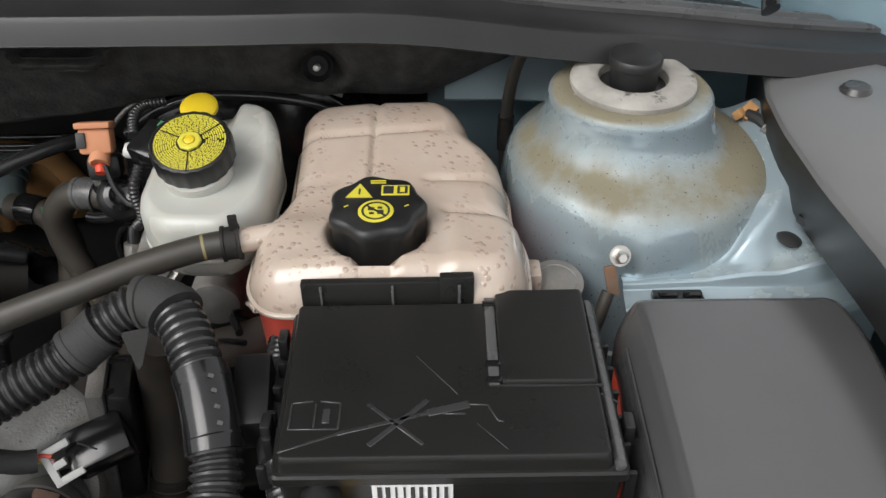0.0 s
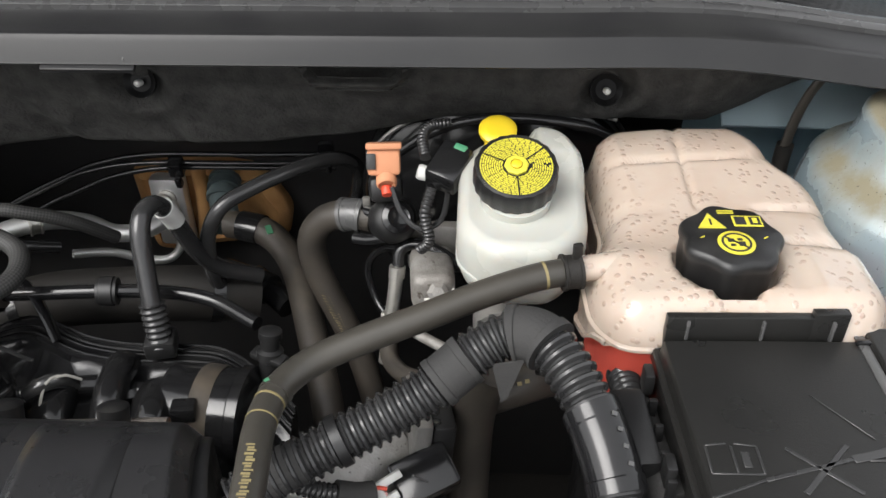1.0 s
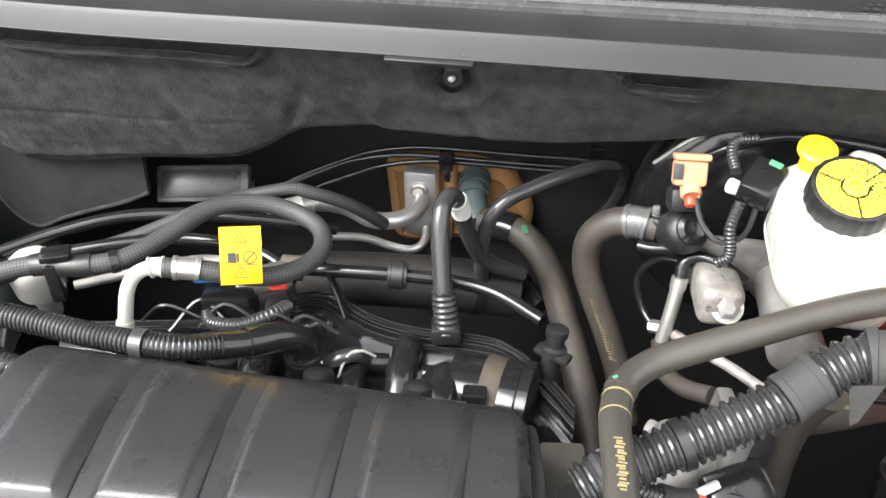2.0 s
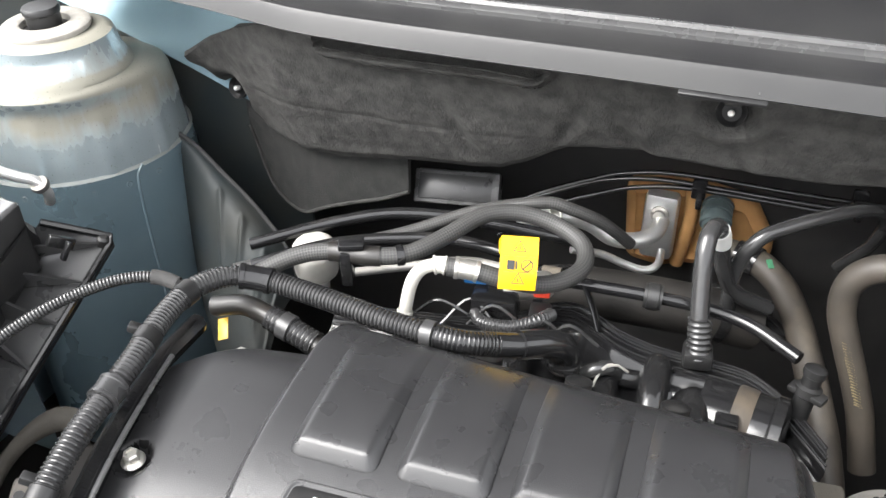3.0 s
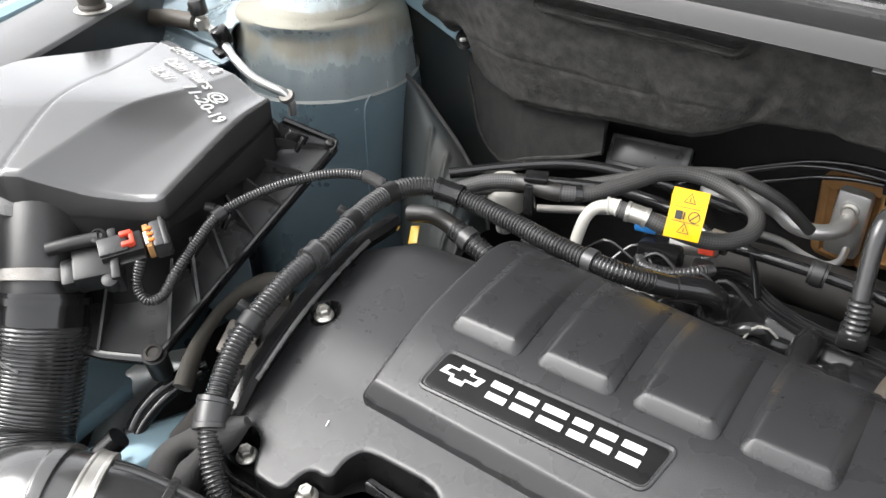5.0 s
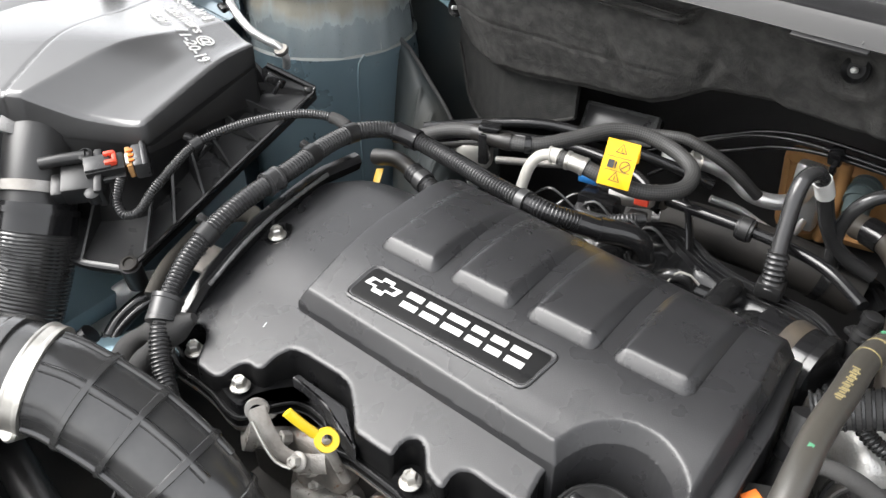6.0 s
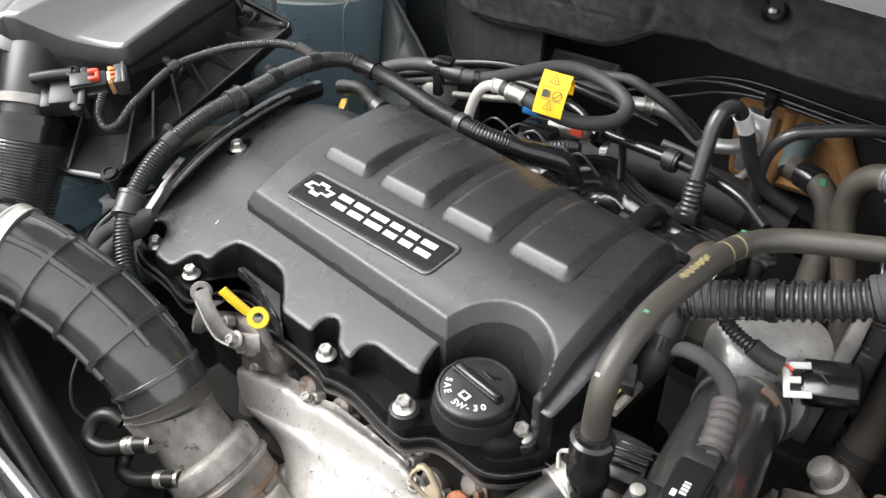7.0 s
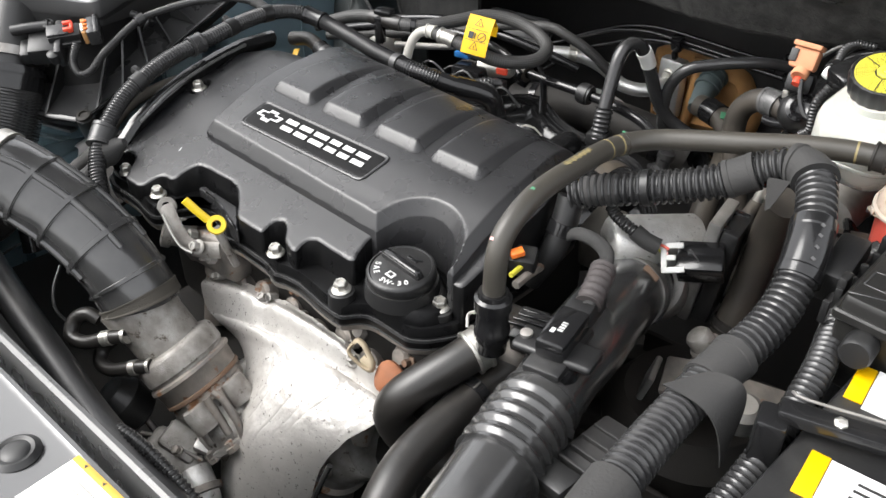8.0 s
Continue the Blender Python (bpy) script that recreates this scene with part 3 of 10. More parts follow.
# ---------------------------------------------------------------- the setting
def build_setting():
    ground = solo("ground", box((60, 60, 0.1), (0, 0, -0.05)), M_CONCRETE, "grey asphalt under the car", "ground", "structure")
    # firewall behind the engine
    solo("wall_firewall", box((2.0, 0.02, 0.8), (-0.5, 0.835, 0.78)), M_SHEET, "black painted steel firewall behind the engine", "firewall", "structure")
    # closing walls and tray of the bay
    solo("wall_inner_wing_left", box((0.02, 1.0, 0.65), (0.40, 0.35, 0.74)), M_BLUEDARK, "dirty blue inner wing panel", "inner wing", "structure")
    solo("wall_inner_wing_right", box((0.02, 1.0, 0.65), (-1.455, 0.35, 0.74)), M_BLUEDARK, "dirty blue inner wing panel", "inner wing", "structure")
    solo("floor", box((2.0, 1.05, 0.02), (-0.47, 0.33, 0.42)), M_DARK, "grimy dark undertray below the engine", "undertray", "structure")
    solo("wall_front", box((2.0, 0.03, 0.5), (-0.47, -0.16, 0.66)), M_SHEET, "black radiator panel at the front of the bay", "radiator panel", "structure")


def build_cowl():
    """The plastic cowl strip along the windscreen: folded profile carried along a slightly bowed line."""
    def line(x):
        return smooth_table([(-1.45, 0.62), (-1.25, 0.61), (-1.0, 0.585), (-0.92, 0.575), (-0.80, 0.558), (-0.5, 0.557), (-0.15, 0.557), (-0.02, 0.562), (0.10, 0.577), (0.185, 0.588), (0.274, 0.600), (0.35, 0.610), (0.45, 0.62)], x)

    def drop(x):
        return smooth_table([(-1.45, 0.008), (-1.0, 0.008), (-0.80, 0.003), (-0.5, 0.003), (-0.15, 0.003), (-0.02, 0.001), (0.10, -0.019), (0.185, -0.031), (0.274, -0.045), (0.35, -0.054), (0.45, -0.064)], x)

    def run(profile, x0=-1.42, x1=0.42, n=72):
        return [[Vector((x0 + (x1 - x0) * i / n, line(x0 + (x1 - x0) * i / n) + p, 1.172 + q + drop(x0 + (x1 - x0) * i / n))) for i in range(n + 1)] for p, q in profile]

    cowl = thing("trim_cowl", (-0.47, 0.58, 1.17), "black plastic cowl strip below the windscreen", "cowl", kind="structure")
    part("front_face", loft(run([(0.030, -0.006), (0.003, -0.002), (0.0, 0.0), (0.0008, 0.0015), (0.0055, 0.0140), (0.0082, 0.0180)]), closed=False), M_COWLFACE, cowl, "glossy lower face")
    part("step", loft(run([(0.0082, 0.0180), (0.0105, 0.0192), (0.0130, 0.0188), (0.026, 0.0240), (0.031, 0.0265)]), closed=False), M_COWL, cowl)
    part("weatherstrip", loft(run([(0.031, 0.0265), (0.031, 0.030), (0.034, 0.0325), (0.038, 0.0325), (0.040, 0.030), (0.044, 0.030), (0.047, 0.033), (0.051, 0.033), (0.053, 0.029), (0.053, 0.024)]), closed=False), M_SEAL, cowl, "rubber weatherstrip with two beads")
    part("shelf", loft(run([(0.053, 0.024), (0.058, 0.026), (0.14, 0.040), (0.20, 0.052), (0.26, 0.060)]), closed=False), M_COWL, cowl)
    # moulded joint in the face
    for x in (-0.47,):
        part("joint_clip", box((0.065, 0.008, 0.004), (x + 0.02, line(x) + 0.001, 1.1725), (25, 0, 0), 0.0012), M_COWL, cowl)
        part("joint_line", box((0.0012, 0.016, 0.0012), (x + 0.045, line(x) + 0.0065, 1.1835), (45, 0, 0)), M_PRINT, cowl)
    # perforated air grille, each hole a small dark recess
    bm = bmesh.new()
    rows, cols = 7, 60
    for i in range(cols):
        for j in range(rows):
            x = -0.15 + i * 0.0068 + (j % 2) * 0.0034
            yy = line(x) + 0.070 + j * 0.0065
            z = 1.172 + 0.0262 + (yy - line(x) - 0.058) * 0.17 + drop(x) + 0.0016
            c = bmesh.ops.create_circle(bm, cap_ends=True, radius=0.0021, segments=8)
            bmesh.ops.transform(bm, matrix=pose(x, yy, z, 9, 0, 0), verts=c["verts"])
    g = part("air_grille", bm, M_PRINT, cowl, "perforated air intake grille")
    g["kind"] = "stuff"
    # windscreen glass beyond
    solo("window_1", sheet(lambda u, v: Vector((-1.25 + 1.55 * u, 0.84 + 0.55 * v - 0.10 * (2 * u - 1) ** 2, 1.232 + 0.30 * v)), 16, 4, 0.005), M_GLASS, "windscreen glass above the cowl", "windscreen", "structure")
    # dashboard behind the glass
    solo("dashboard", box((1.5, 0.5, 0.04), (-0.47, 1.25, 1.19), bevel=0.01), M_HOOD, "dark dashboard behind the windscreen", "dashboard", "structure")
    # added black arm at the foot of the glass; no wiper is known here
    w = thing("cowl_arm", (0.21, 0.62, 1.2), "added black arm lying on the cowl", "wiper")
    part("arm", tube([(0.235, 0.560, 1.196), (0.245, 0.60, 1.208), (0.262, 0.66, 1.222), (0.275, 0.74, 1.24)], 0.007, flat=0.5), M_GLOSS, w)


def build_hood():
    h = thing("hood", (-0.47, 0.98, 1.3), "open car hood held up over the bay", "hood")
    part("panel", sheet(lambda u, v: Vector((-1.24 + 1.52 * u, 0.97 - 0.60 * v, 1.29 + 0.96 * v + 0.03 * math.sin(math.pi * u))), 12, 8, 0.02), M_HOOD, h, "dark insulated underside")


def mat_fn():
    """Firewall insulation: a soft felt blanket with a scalloped lower edge."""
    lower = [(-1.026, 1.062), (-0.995, 1.034), (-0.970, 1.026), (-0.964, 1.012), (-0.946, 1.001), (-0.90, 0.998), (-0.83, 1.000), (-0.75, 1.012), (-0.655, 1.022), (-0.627, 1.034), (-0.587, 1.059),
             (-0.53, 1.066), (-0.45, 1.064), (-0.35, 1.066), (-0.30, 1.072), (-0.21, 1.09), (-0.10, 1.092), (0.0, 1.09), (0.06, 1.11), (0.10, 1.13)]
    upper = [(-1.026, 1.088), (-0.99, 1.112), (-0.94, 1.138), (-0.90, 1.152), (-0.82, 1.165), (0.0, 1.166), (0.10, 1.15)]
    noise.seed_set(7)

    def fn(u, v):
        x = -1.026 + 1.111 * u
        lo, hi = lerp_table(lower, x), lerp_table(upper, x)
        z = lo + (hi - lo) * v
        y = 0.625 + 0.022 * (1 - v) ** 2 - 0.018 * v
        y += 0.045 * smoothstep(-0.86, -1.005, x) + 0.02 * smoothstep(-0.02, 0.09, x)
        # dimples round the three clips
        for cx, cz in ((-0.984, 1.045), (-0.445, 1.131), (-0.085, 1.127)):
            d = math.hypot(x - cx, z - cz)
            y += 0.014 * (1 - smoothstep(0.012, 0.026, d)) - 0.003 * math.exp(-((d - 0.03) / 0.006) ** 2)
        y += 0.008 * noise.noise(Vector((x * 9, z * 13, 1))) + 0.0025 * noise.noise(Vector((x * 30, z * 34, 4))) + 0.0009 * noise.noise(Vector((x * 110, z * 110, 9)))
        # slack folds running down from the clips
        for fx, fz, lean, deep in ((-0.53, 1.09, 0.55, 0.007), (-0.43, 1.08, 0.1, 0.005), (-0.585, 1.085, -0.5, 0.005), (-0.69, 1.07, 0.5, 0.006), (-0.16, 1.12, -0.2, 0.004), (-0.90, 1.02, 0.4, 0.006)):
            q = (x - fx) + lean * (z - fz)
            y += 0.7 * deep * math.exp(-(q / 0.007) ** 2) * math.exp(-((z - fz) / 0.030) ** 2) - 0.6 * deep * math.exp(-((q - 0.014) / 0.010) ** 2) * math.exp(-((z - fz) / 0.030) ** 2)
        # long pressed seam
        y += 0.0012 * math.exp(-((z - 1.066 - 0.02 * (x + 0.75)) / 0.003) ** 2) * smoothstep(-0.60, -0.63, x)
        # pressed ledges below the cowl
        for a, b in ((-0.826, -0.598), (-0.312, -0.24)):
            k = smoothstep(a - 0.012, a + 0.008, x) * (1 - smoothstep(b - 0.008, b + 0.012, x))
            e = z - (1.160 - 0.0155 * k)
            y -= 0.017 * k * math.exp(-(min(0, e + 0.002) / 0.007) ** 2) - 0.026 * k * smoothstep(-0.001, 0.004, e)
        y += 0.005 * smoothstep(0.06, 0.0, v)
        return Vector((x, y, z))
    return fn


def build_mat():
    under = thing("lower_insulation", (-0.85, 0.66, 0.95), "second black felt layer hung below the blanket", "insulation")
    hem = [(-0.985, 0.99), (-0.965, 0.920), (-0.923, 0.893), (-0.872, 0.914), (-0.80, 0.942), (-0.74, 0.968), (-0.66, 0.99), (-0.62, 1.02)]

    def lower_layer(u, v):
        x = -0.985 + 0.217 * u
        lo = smooth_table(hem, x)
        z = lo + (1.06 - lo) * v
        return Vector((x, 0.672 - 0.002 * v + 0.022 * smoothstep(-0.86, -0.985, x) + 0.006 * noise.noise(Vector((x * 12, z * 14, 3))) + 0.001 * noise.noise(Vector((x * 90, z * 90, 5))), z))
    part("felt", sheet(lower_layer, 90, 30, 0.006, -1), M_FELTLOW, under, sharp=80)
    part("hem", tube([lower_layer(k / 40, 0.0) + Vector((0, -0.001, 0.002)) for k in range(41)], 0.0022, 8), M_FELT, under, "frayed hem")
    blanket = thing("firewall_insulation", (-0.46, 0.63, 0.95), "black felt insulation blanket hung on the firewall", "insulation")
    part("blanket", sheet(mat_fn(), 260, 120, 0.008, -1), M_FELT, blanket, sharp=80)
    for cx, cy, cz in ((-0.984, 0.684, 1.045), (-0.445, 0.626, 1.131), (-0.085, 0.628, 1.127)):
        c = part("push_clip", lathe([(0.0128, -0.004), (0.0125, -0.0005), (0.0112, -0.0010), (0.0080, -0.0040), (0.0035, -0.0045)], (cx, cy - 0.0025, cz), (0, -0.9, 0.3), 28), M_BASE, blanket, "dished black push clip")
        part("stud", lathe([(0.0026, -0.005), (0.0028, 0.002), (0.0016, 0.0035)], (cx, cy - 0.0045, cz), (0, -0.9, 0.3), 12), M_WHITE, c, "steel stud")


def tower(axis_x, mirror, label):
    """A strut tower: stamped steps round the strut, leaning back a little."""
    s = -1 if mirror else 1
    t = thing("strut_tower", (axis_x, 0.57, 0.8), label, "strut tower")
    k = 1.06 if mirror else 1.0
    prof = [  # height, centre shift x, y, radius x, radius y
        (1.138, 0, -0.004, 0.030, 0.030), (1.138, 0, -0.004, 0.049, 0.049), (1.137, 0, -0.003, 0.055, 0.055), (1.133, 0, -0.002, 0.0590 * k, 0.0590 * k), (1.126, 0.001, 0.0, 0.0603 * k, 0.0603 * k), (1.117, 0.001, 0.0, 0.0620 * k, 0.0620 * k), (1.109, 0.001, 0.0, 0.0645 * k, 0.0645 * k),
        (1.1030, 0.002, 0.0, 0.0680 * k, 0.0680 * k), (1.0985, 0.003, 0.0, 0.0725 * k, 0.0725 * k), (1.0955, 0.005, 0.0, 0.0785, 0.0785), (1.0925, 0.008, 0.0, 0.0855, 0.0855), (1.0890, 0.011, 0.0, 0.0925, 0.0930), (1.0840, 0.013, 0.0, 0.0985, 0.0990), (1.0760, 0.014, 0.0, 0.1025, 0.1030), (1.0660, 0.0145, 0.0, 0.1045, 0.1055),
        (1.050, 0.015, 0.0, 0.1070, 0.1085), (1.01, 0.016, 0.002, 0.110, 0.114), (0.965, 0.017, 0.004, 0.112, 0.116)]
    n = 132
    rings = []
    for z, cx, cy, rx, ry in prof:
        ring = []
        if mirror:  # the lower body sits wider and further back
            e = smoothstep(1.096, 1.070, z)
            cx, cy, rx, ry = cx + 0.016 * e, cy + 0.030 * e, rx + 0.008 * e, ry + 0.006 * e
        for k in range(n):
            a = 2 * math.pi * k / n
            flute = 1 + (0.017 * max(0, math.cos(11 * a)) ** 3 * smoothstep(1.085, 1.045, z))
            ring.append(Vector((axis_x + s * cx + rx * flute * math.cos(a), 0.57 + cy + ry * flute * math.sin(a), z)))
        rings.append(ring)
    rings.reverse()
    part("stamping", loft(rings), M_BLUEDRIP if mirror else M_BLUE, t, "blue metallic stamping coated in tan dust", sharp=50)
    # lower skirt, lapped over the stamping, with spot welds
    top_z = 0.996 if mirror else 0.974
    mx, my, mr = (0.016, 0.030, 0.008) if mirror else (0.0, 0.0, 0.0)
    low = [(0.60, 0.018, 0.006, 0.119, 0.124), (0.80, 0.018, 0.006, 0.118, 0.122), (top_z - 0.0025, 0.016, 0.003, 0.1140, 0.1175), (top_z, 0.016, 0.003, 0.1110, 0.1145)]
    rings = [[Vector((axis_x + s * (cx + mx) + (rx + mr) * math.cos(2 * math.pi * k / n), 0.57 + cy + my + (ry + mr) * math.sin(2 * math.pi * k / n), z)) for k in range(n)] for z, cx, cy, rx, ry in low]
    # the mirrored skirt's dirty dark blue also paints in shade below the lap
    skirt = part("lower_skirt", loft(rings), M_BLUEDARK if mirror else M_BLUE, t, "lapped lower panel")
    if mirror:
        def on_skirt(a, r, z):
            return Vector((axis_x - 0.033 + (r + 0.008) * math.cos(a), 0.604 + (r + 0.0115) * math.sin(a), z))
        for k in range(8):
            a = radians(-95 + k * 17)
            part("spot_weld", lathe([(0.0035, 0), (0.0042, 0.0004), (0.003, 0.0012), (0.0015, 0.0006)], on_skirt(a, 0.1145, 0.979), (math.cos(a), math.sin(a), 0), 10), M_BLUEDARK, skirt)
        a = radians(-18)
        part("seam", tube([on_skirt(a, 0.1145, 0.996), on_skirt(a - 0.08, 0.1160, 0.974), on_skirt(a - 0.1, 0.119, 0.86), on_skirt(a - 0.1, 0.119, 0.80)], 0.0018, 8), M_BLUEDARK, skirt, "raised weld seam")
    top = (axis_x, 0.566, 1.137)
    part("mount_ring", lathe([(0.0440, 0.001), (0.0450, 0.003), (0.0450, 0.0065), (0.0430, 0.0085), (0.034, 0.0100), (0.0270, 0.0100), (0.0250, 0.0085), (0.0235, -0.004)], top, (0, -0.04, 1), 40), M_MOUNT, t, "dusty grey mount ring with a notch")
    part("ring_step", lathe([(0.044, -0.0015), (0.0445, 0.001), (0.043, 0.002)], top, (0, -0.04, 1), 40), M_SHEET, t)
    part("dust_cap", lathe([(0.0172, -0.004), (0.0172, 0.018), (0.0188, 0.019), (0.0190, 0.0235), (0.0175, 0.0255), (0.009, 0.0260)], top, (0, -0.04, 1), 32), M_PLASTIC, t, "round black dust cap")
    return t


def build_towers():
    tl = tower(0.150, False, "blue strut tower with tan dust beside the tank")
    part("bent_tab", box((0.018, 0.022, 0.002), (0.119, 0.549, 1.139), (20, -35, 30), 0.0008), M_MOUNT, tl)
    tr = tower(-1.122, True, "blue strut tower with dust and drip stains behind the air box")
    # earth strap bolted on the tower's face
    st = thing("earth_strap", (0.128, 0.455, 1.05), "short earth strap bolted to the blue tower", "earth strap")
    part("bolt", lathe([(0.0058, 0), (0.0060, 0.002), (0.0045, 0.0025), (0.0045, 0.007), (0.003, 0.010)], (0.131, 0.456, 1.068), (0, -0.9, 0.45), 6), M_STEEL, st, sharp=25)
    part("washer", lathe([(0.0072, -0.001), (0.0072, 0.001)], (0.131, 0.456, 1.068), (0, -0.9, 0.45), 20), M_STEEL, st)
    part("lug", box((0.008, 0.003, 0.022), (0.126, 0.449, 1.052), (-20, -12, 0), 0.0008), M_RUST, st)
    part("cable", tube([(0.124, 0.446, 1.045), (0.118, 0.438, 1.030), (0.112, 0.432, 1.005), (0.11, 0.43, 0.96)], 0.0045, 10), M_RUBBER, st)
    # pressed inner panel between tower and wing
    panel = thing("inner_panel", (0.22, 0.45, 0.95), "blue pressed panel between strut tower and fuse box", "body panel")
    run = [(0.62, 1.060), (0.56, 1.056), (0.50, 1.050), (0.478, 1.0485), (0.466, 1.0480), (0.461, 1.0485), (0.4585, 1.0490), (0.4565, 1.0480), (0.4545, 1.0445), (0.449, 1.0425), (0.438, 1.040), (0.434, 1.0415), (0.430, 1.0415), (0.427, 1.038), (0.4265, 1.02), (0.4265, 0.90), (0.4265, 0.60)]

    def pressed(u, v):
        k = v * (len(run) - 1)
        i = min(int(k), len(run) - 2)
        f = k - i
        y, z = run[i][0] + (run[i + 1][0] - run[i][0]) * f, run[i][1] + (run[i + 1][1] - run[i][1]) * f
        x = 0.136 + 0.172 * u
        gap = math.hypot(x - 0.164, y - 0.57) - 0.110
        turn = smoothstep(radians(-78), radians(-42), math.atan2(y - 0.57, x - 0.164))
        if y > 0.456:
            z += 0.032 * math.exp(-max(gap, 0.0) / 0.018) * turn + 0.010 * smoothstep(0.235, 0.27, x)
        return Vector((x, y - 0.004 * math.sin(math.pi * u) + 0.010 * smoothstep(0.26, 0.30, x), z - 0.006 * smoothstep(0.20, 0.12, x)))
    part("pressing", sheet(pressed, 60, 96, 0.002), M_BLUEPANEL, panel, "folded blue sheet metal", sharp=70)
    part("drain_plug", lathe([(0.0085, 0), (0.009, 0.0015), (0.005, 0.003)], (0.250, 0.475, 1.066), (0.2, -0.1, 1), 20), M_PRINT, panel, "black rubber plug")
    part("drain_plug", lathe([(0.0065, 0), (0.007, 0.0015), (0.004, 0.003)], (0.249, 0.512, 1.070), (0.4, -0.1, 1), 20), M_PRINT, panel, "black rubber plug")
    side = thing("inner_panel", (-1.25, 0.5, 0.95), "blue pressed panel between strut tower and wing channel", "body panel")

    def flared(u, v):
        p = pressed(u, v)
        x = -1.185 - 0.19 * u
        gap = math.hypot(x + 1.154, p.y - 0.58) - 0.118
        z = p.z
        if p.y > 0.456:
            z = 1.056 + 0.022 * math.exp(-max(gap, 0.0) / 0.03) + 0.020 * smoothstep(-1.28, -1.34, x)
        return Vector((x, p.y + 0.02, z))
    part("pressing", sheet(flared, 50, 96, 0.002), M_BLUEPANEL, side, "folded blue sheet metal", sharp=70)
    part("edge_bead", tube([flared(k / 20, 0.42) + Vector((0, -0.001, 0.001)) for k in range(21)], 0.0022, 8), M_BLUEPANEL, side)
    part("drain_plug", lathe([(0.0075, 0), (0.008, 0.0015), (0.0045, 0.003)], tuple(flared(0.6, 0.15) + Vector((0, 0, 0.002))), (0, -0.1, 1), 20), M_PRINT, side, "black rubber plug")
    back = thing("scuttle_panel", (0.1, 0.72, 0.9), "light blue scuttle panel beside the insulation", "body panel")
    part("panel", sheet(lambda u, v: Vector((0.00 + 0.40 * u, 0.70 + 0.02 * v - 0.07 * u * u, 1.21 - 0.30 * v - 0.03 * u)), 16, 12, 0.004), M_BLUECLEAN, back)
    part("bead", tube([(0.02, 0.692, 1.155), (0.10, 0.686, 1.128), (0.2, 0.672, 1.115), (0.3, 0.65, 1.12)], 0.007, 10), M_BLUECLEAN, back)
    part("shelf", sheet(lambda u, v: Vector((0.015 + 0.20 * u, 0.700 - 0.055 * v - 0.02 * u * u, 1.118 - 0.020 * v - 0.010 * v * v)), 20, 8, 0.003), M_BLUEPANEL, back, "dusty pale blue shelf", sharp=70)
    back2 = thing("scuttle_panel", (-1.1, 0.72, 0.9), "blue scuttle panel behind the strut tower", "body panel")
    # shade and light put into colour: dark lower panel, clean blue upper face
    part("panel", sheet(lambda u, v: Vector((-0.93 - 0.40 * u, 0.715 + 0.01 * v - 0.05 * u * u, 1.21 - 0.42 * v)), 16, 12, 0.004), M_LINER, back2)
    part("upper_face", sheet(lambda u, v: Vector((-0.95 - 0.40 * u, 0.712 - 0.05 * u * u - 0.022 * v, 1.20 - (0.185 - 0.17 * u) * v)), 16, 8, 0.003), M_BLUECLEAN, back2)
    # ribbed wheel-arch lining below the insulation corner
    lining = thing("wheel_arch_lining", (-0.93, 0.62, 0.8), "grey ribbed lining between tower and firewall", "lining")
    edge = [(0.0, (-1.056, 0.634, 1.004)), (0.25, (-1.017, 0.632, 0.986)), (0.5, (-0.978, 0.627, 0.957)), (0.75, (-0.940, 0.622, 0.926)), (1.0, (-0.902, 0.613, 0.888)), (1.2, (-0.880, 0.60, 0.84))]

    def arch(u, v):
        p = Vector([smooth_table([(t, q[k]) for t, q in edge], 1.2 * u) for k in range(3)])
        # domes forwards and down, with two pressed ribs
        p += Vector((0.020 * v, -0.20 * v * (0.15 + 0.85 * u), 0.012 * math.sin(math.pi * min(1, 2.2 * v)) - 0.13 * v * v - 0.10 * v * (1 - u)))
        for c in (0.40, 0.58, 0.76, 0.92):
            p.z += 0.006 * math.exp(-((u - c - 0.10 * v) / 0.022) ** 2) * smoothstep(0.16, 0.24, v) * smoothstep(0.62, 0.5, v)
        p.z += 0.002 * noise.noise(p * 18)
        return p
    part("panel", sheet(arch, 110, 44, 0.003), M_LINER, lining, sharp=70)
    part("edge_seal", tube([arch(k / 20, 0.0) + Vector((0, 0, 0.001)) for k in range(21)], 0.003, 8), M_PRINT, lining, "black sealer line")


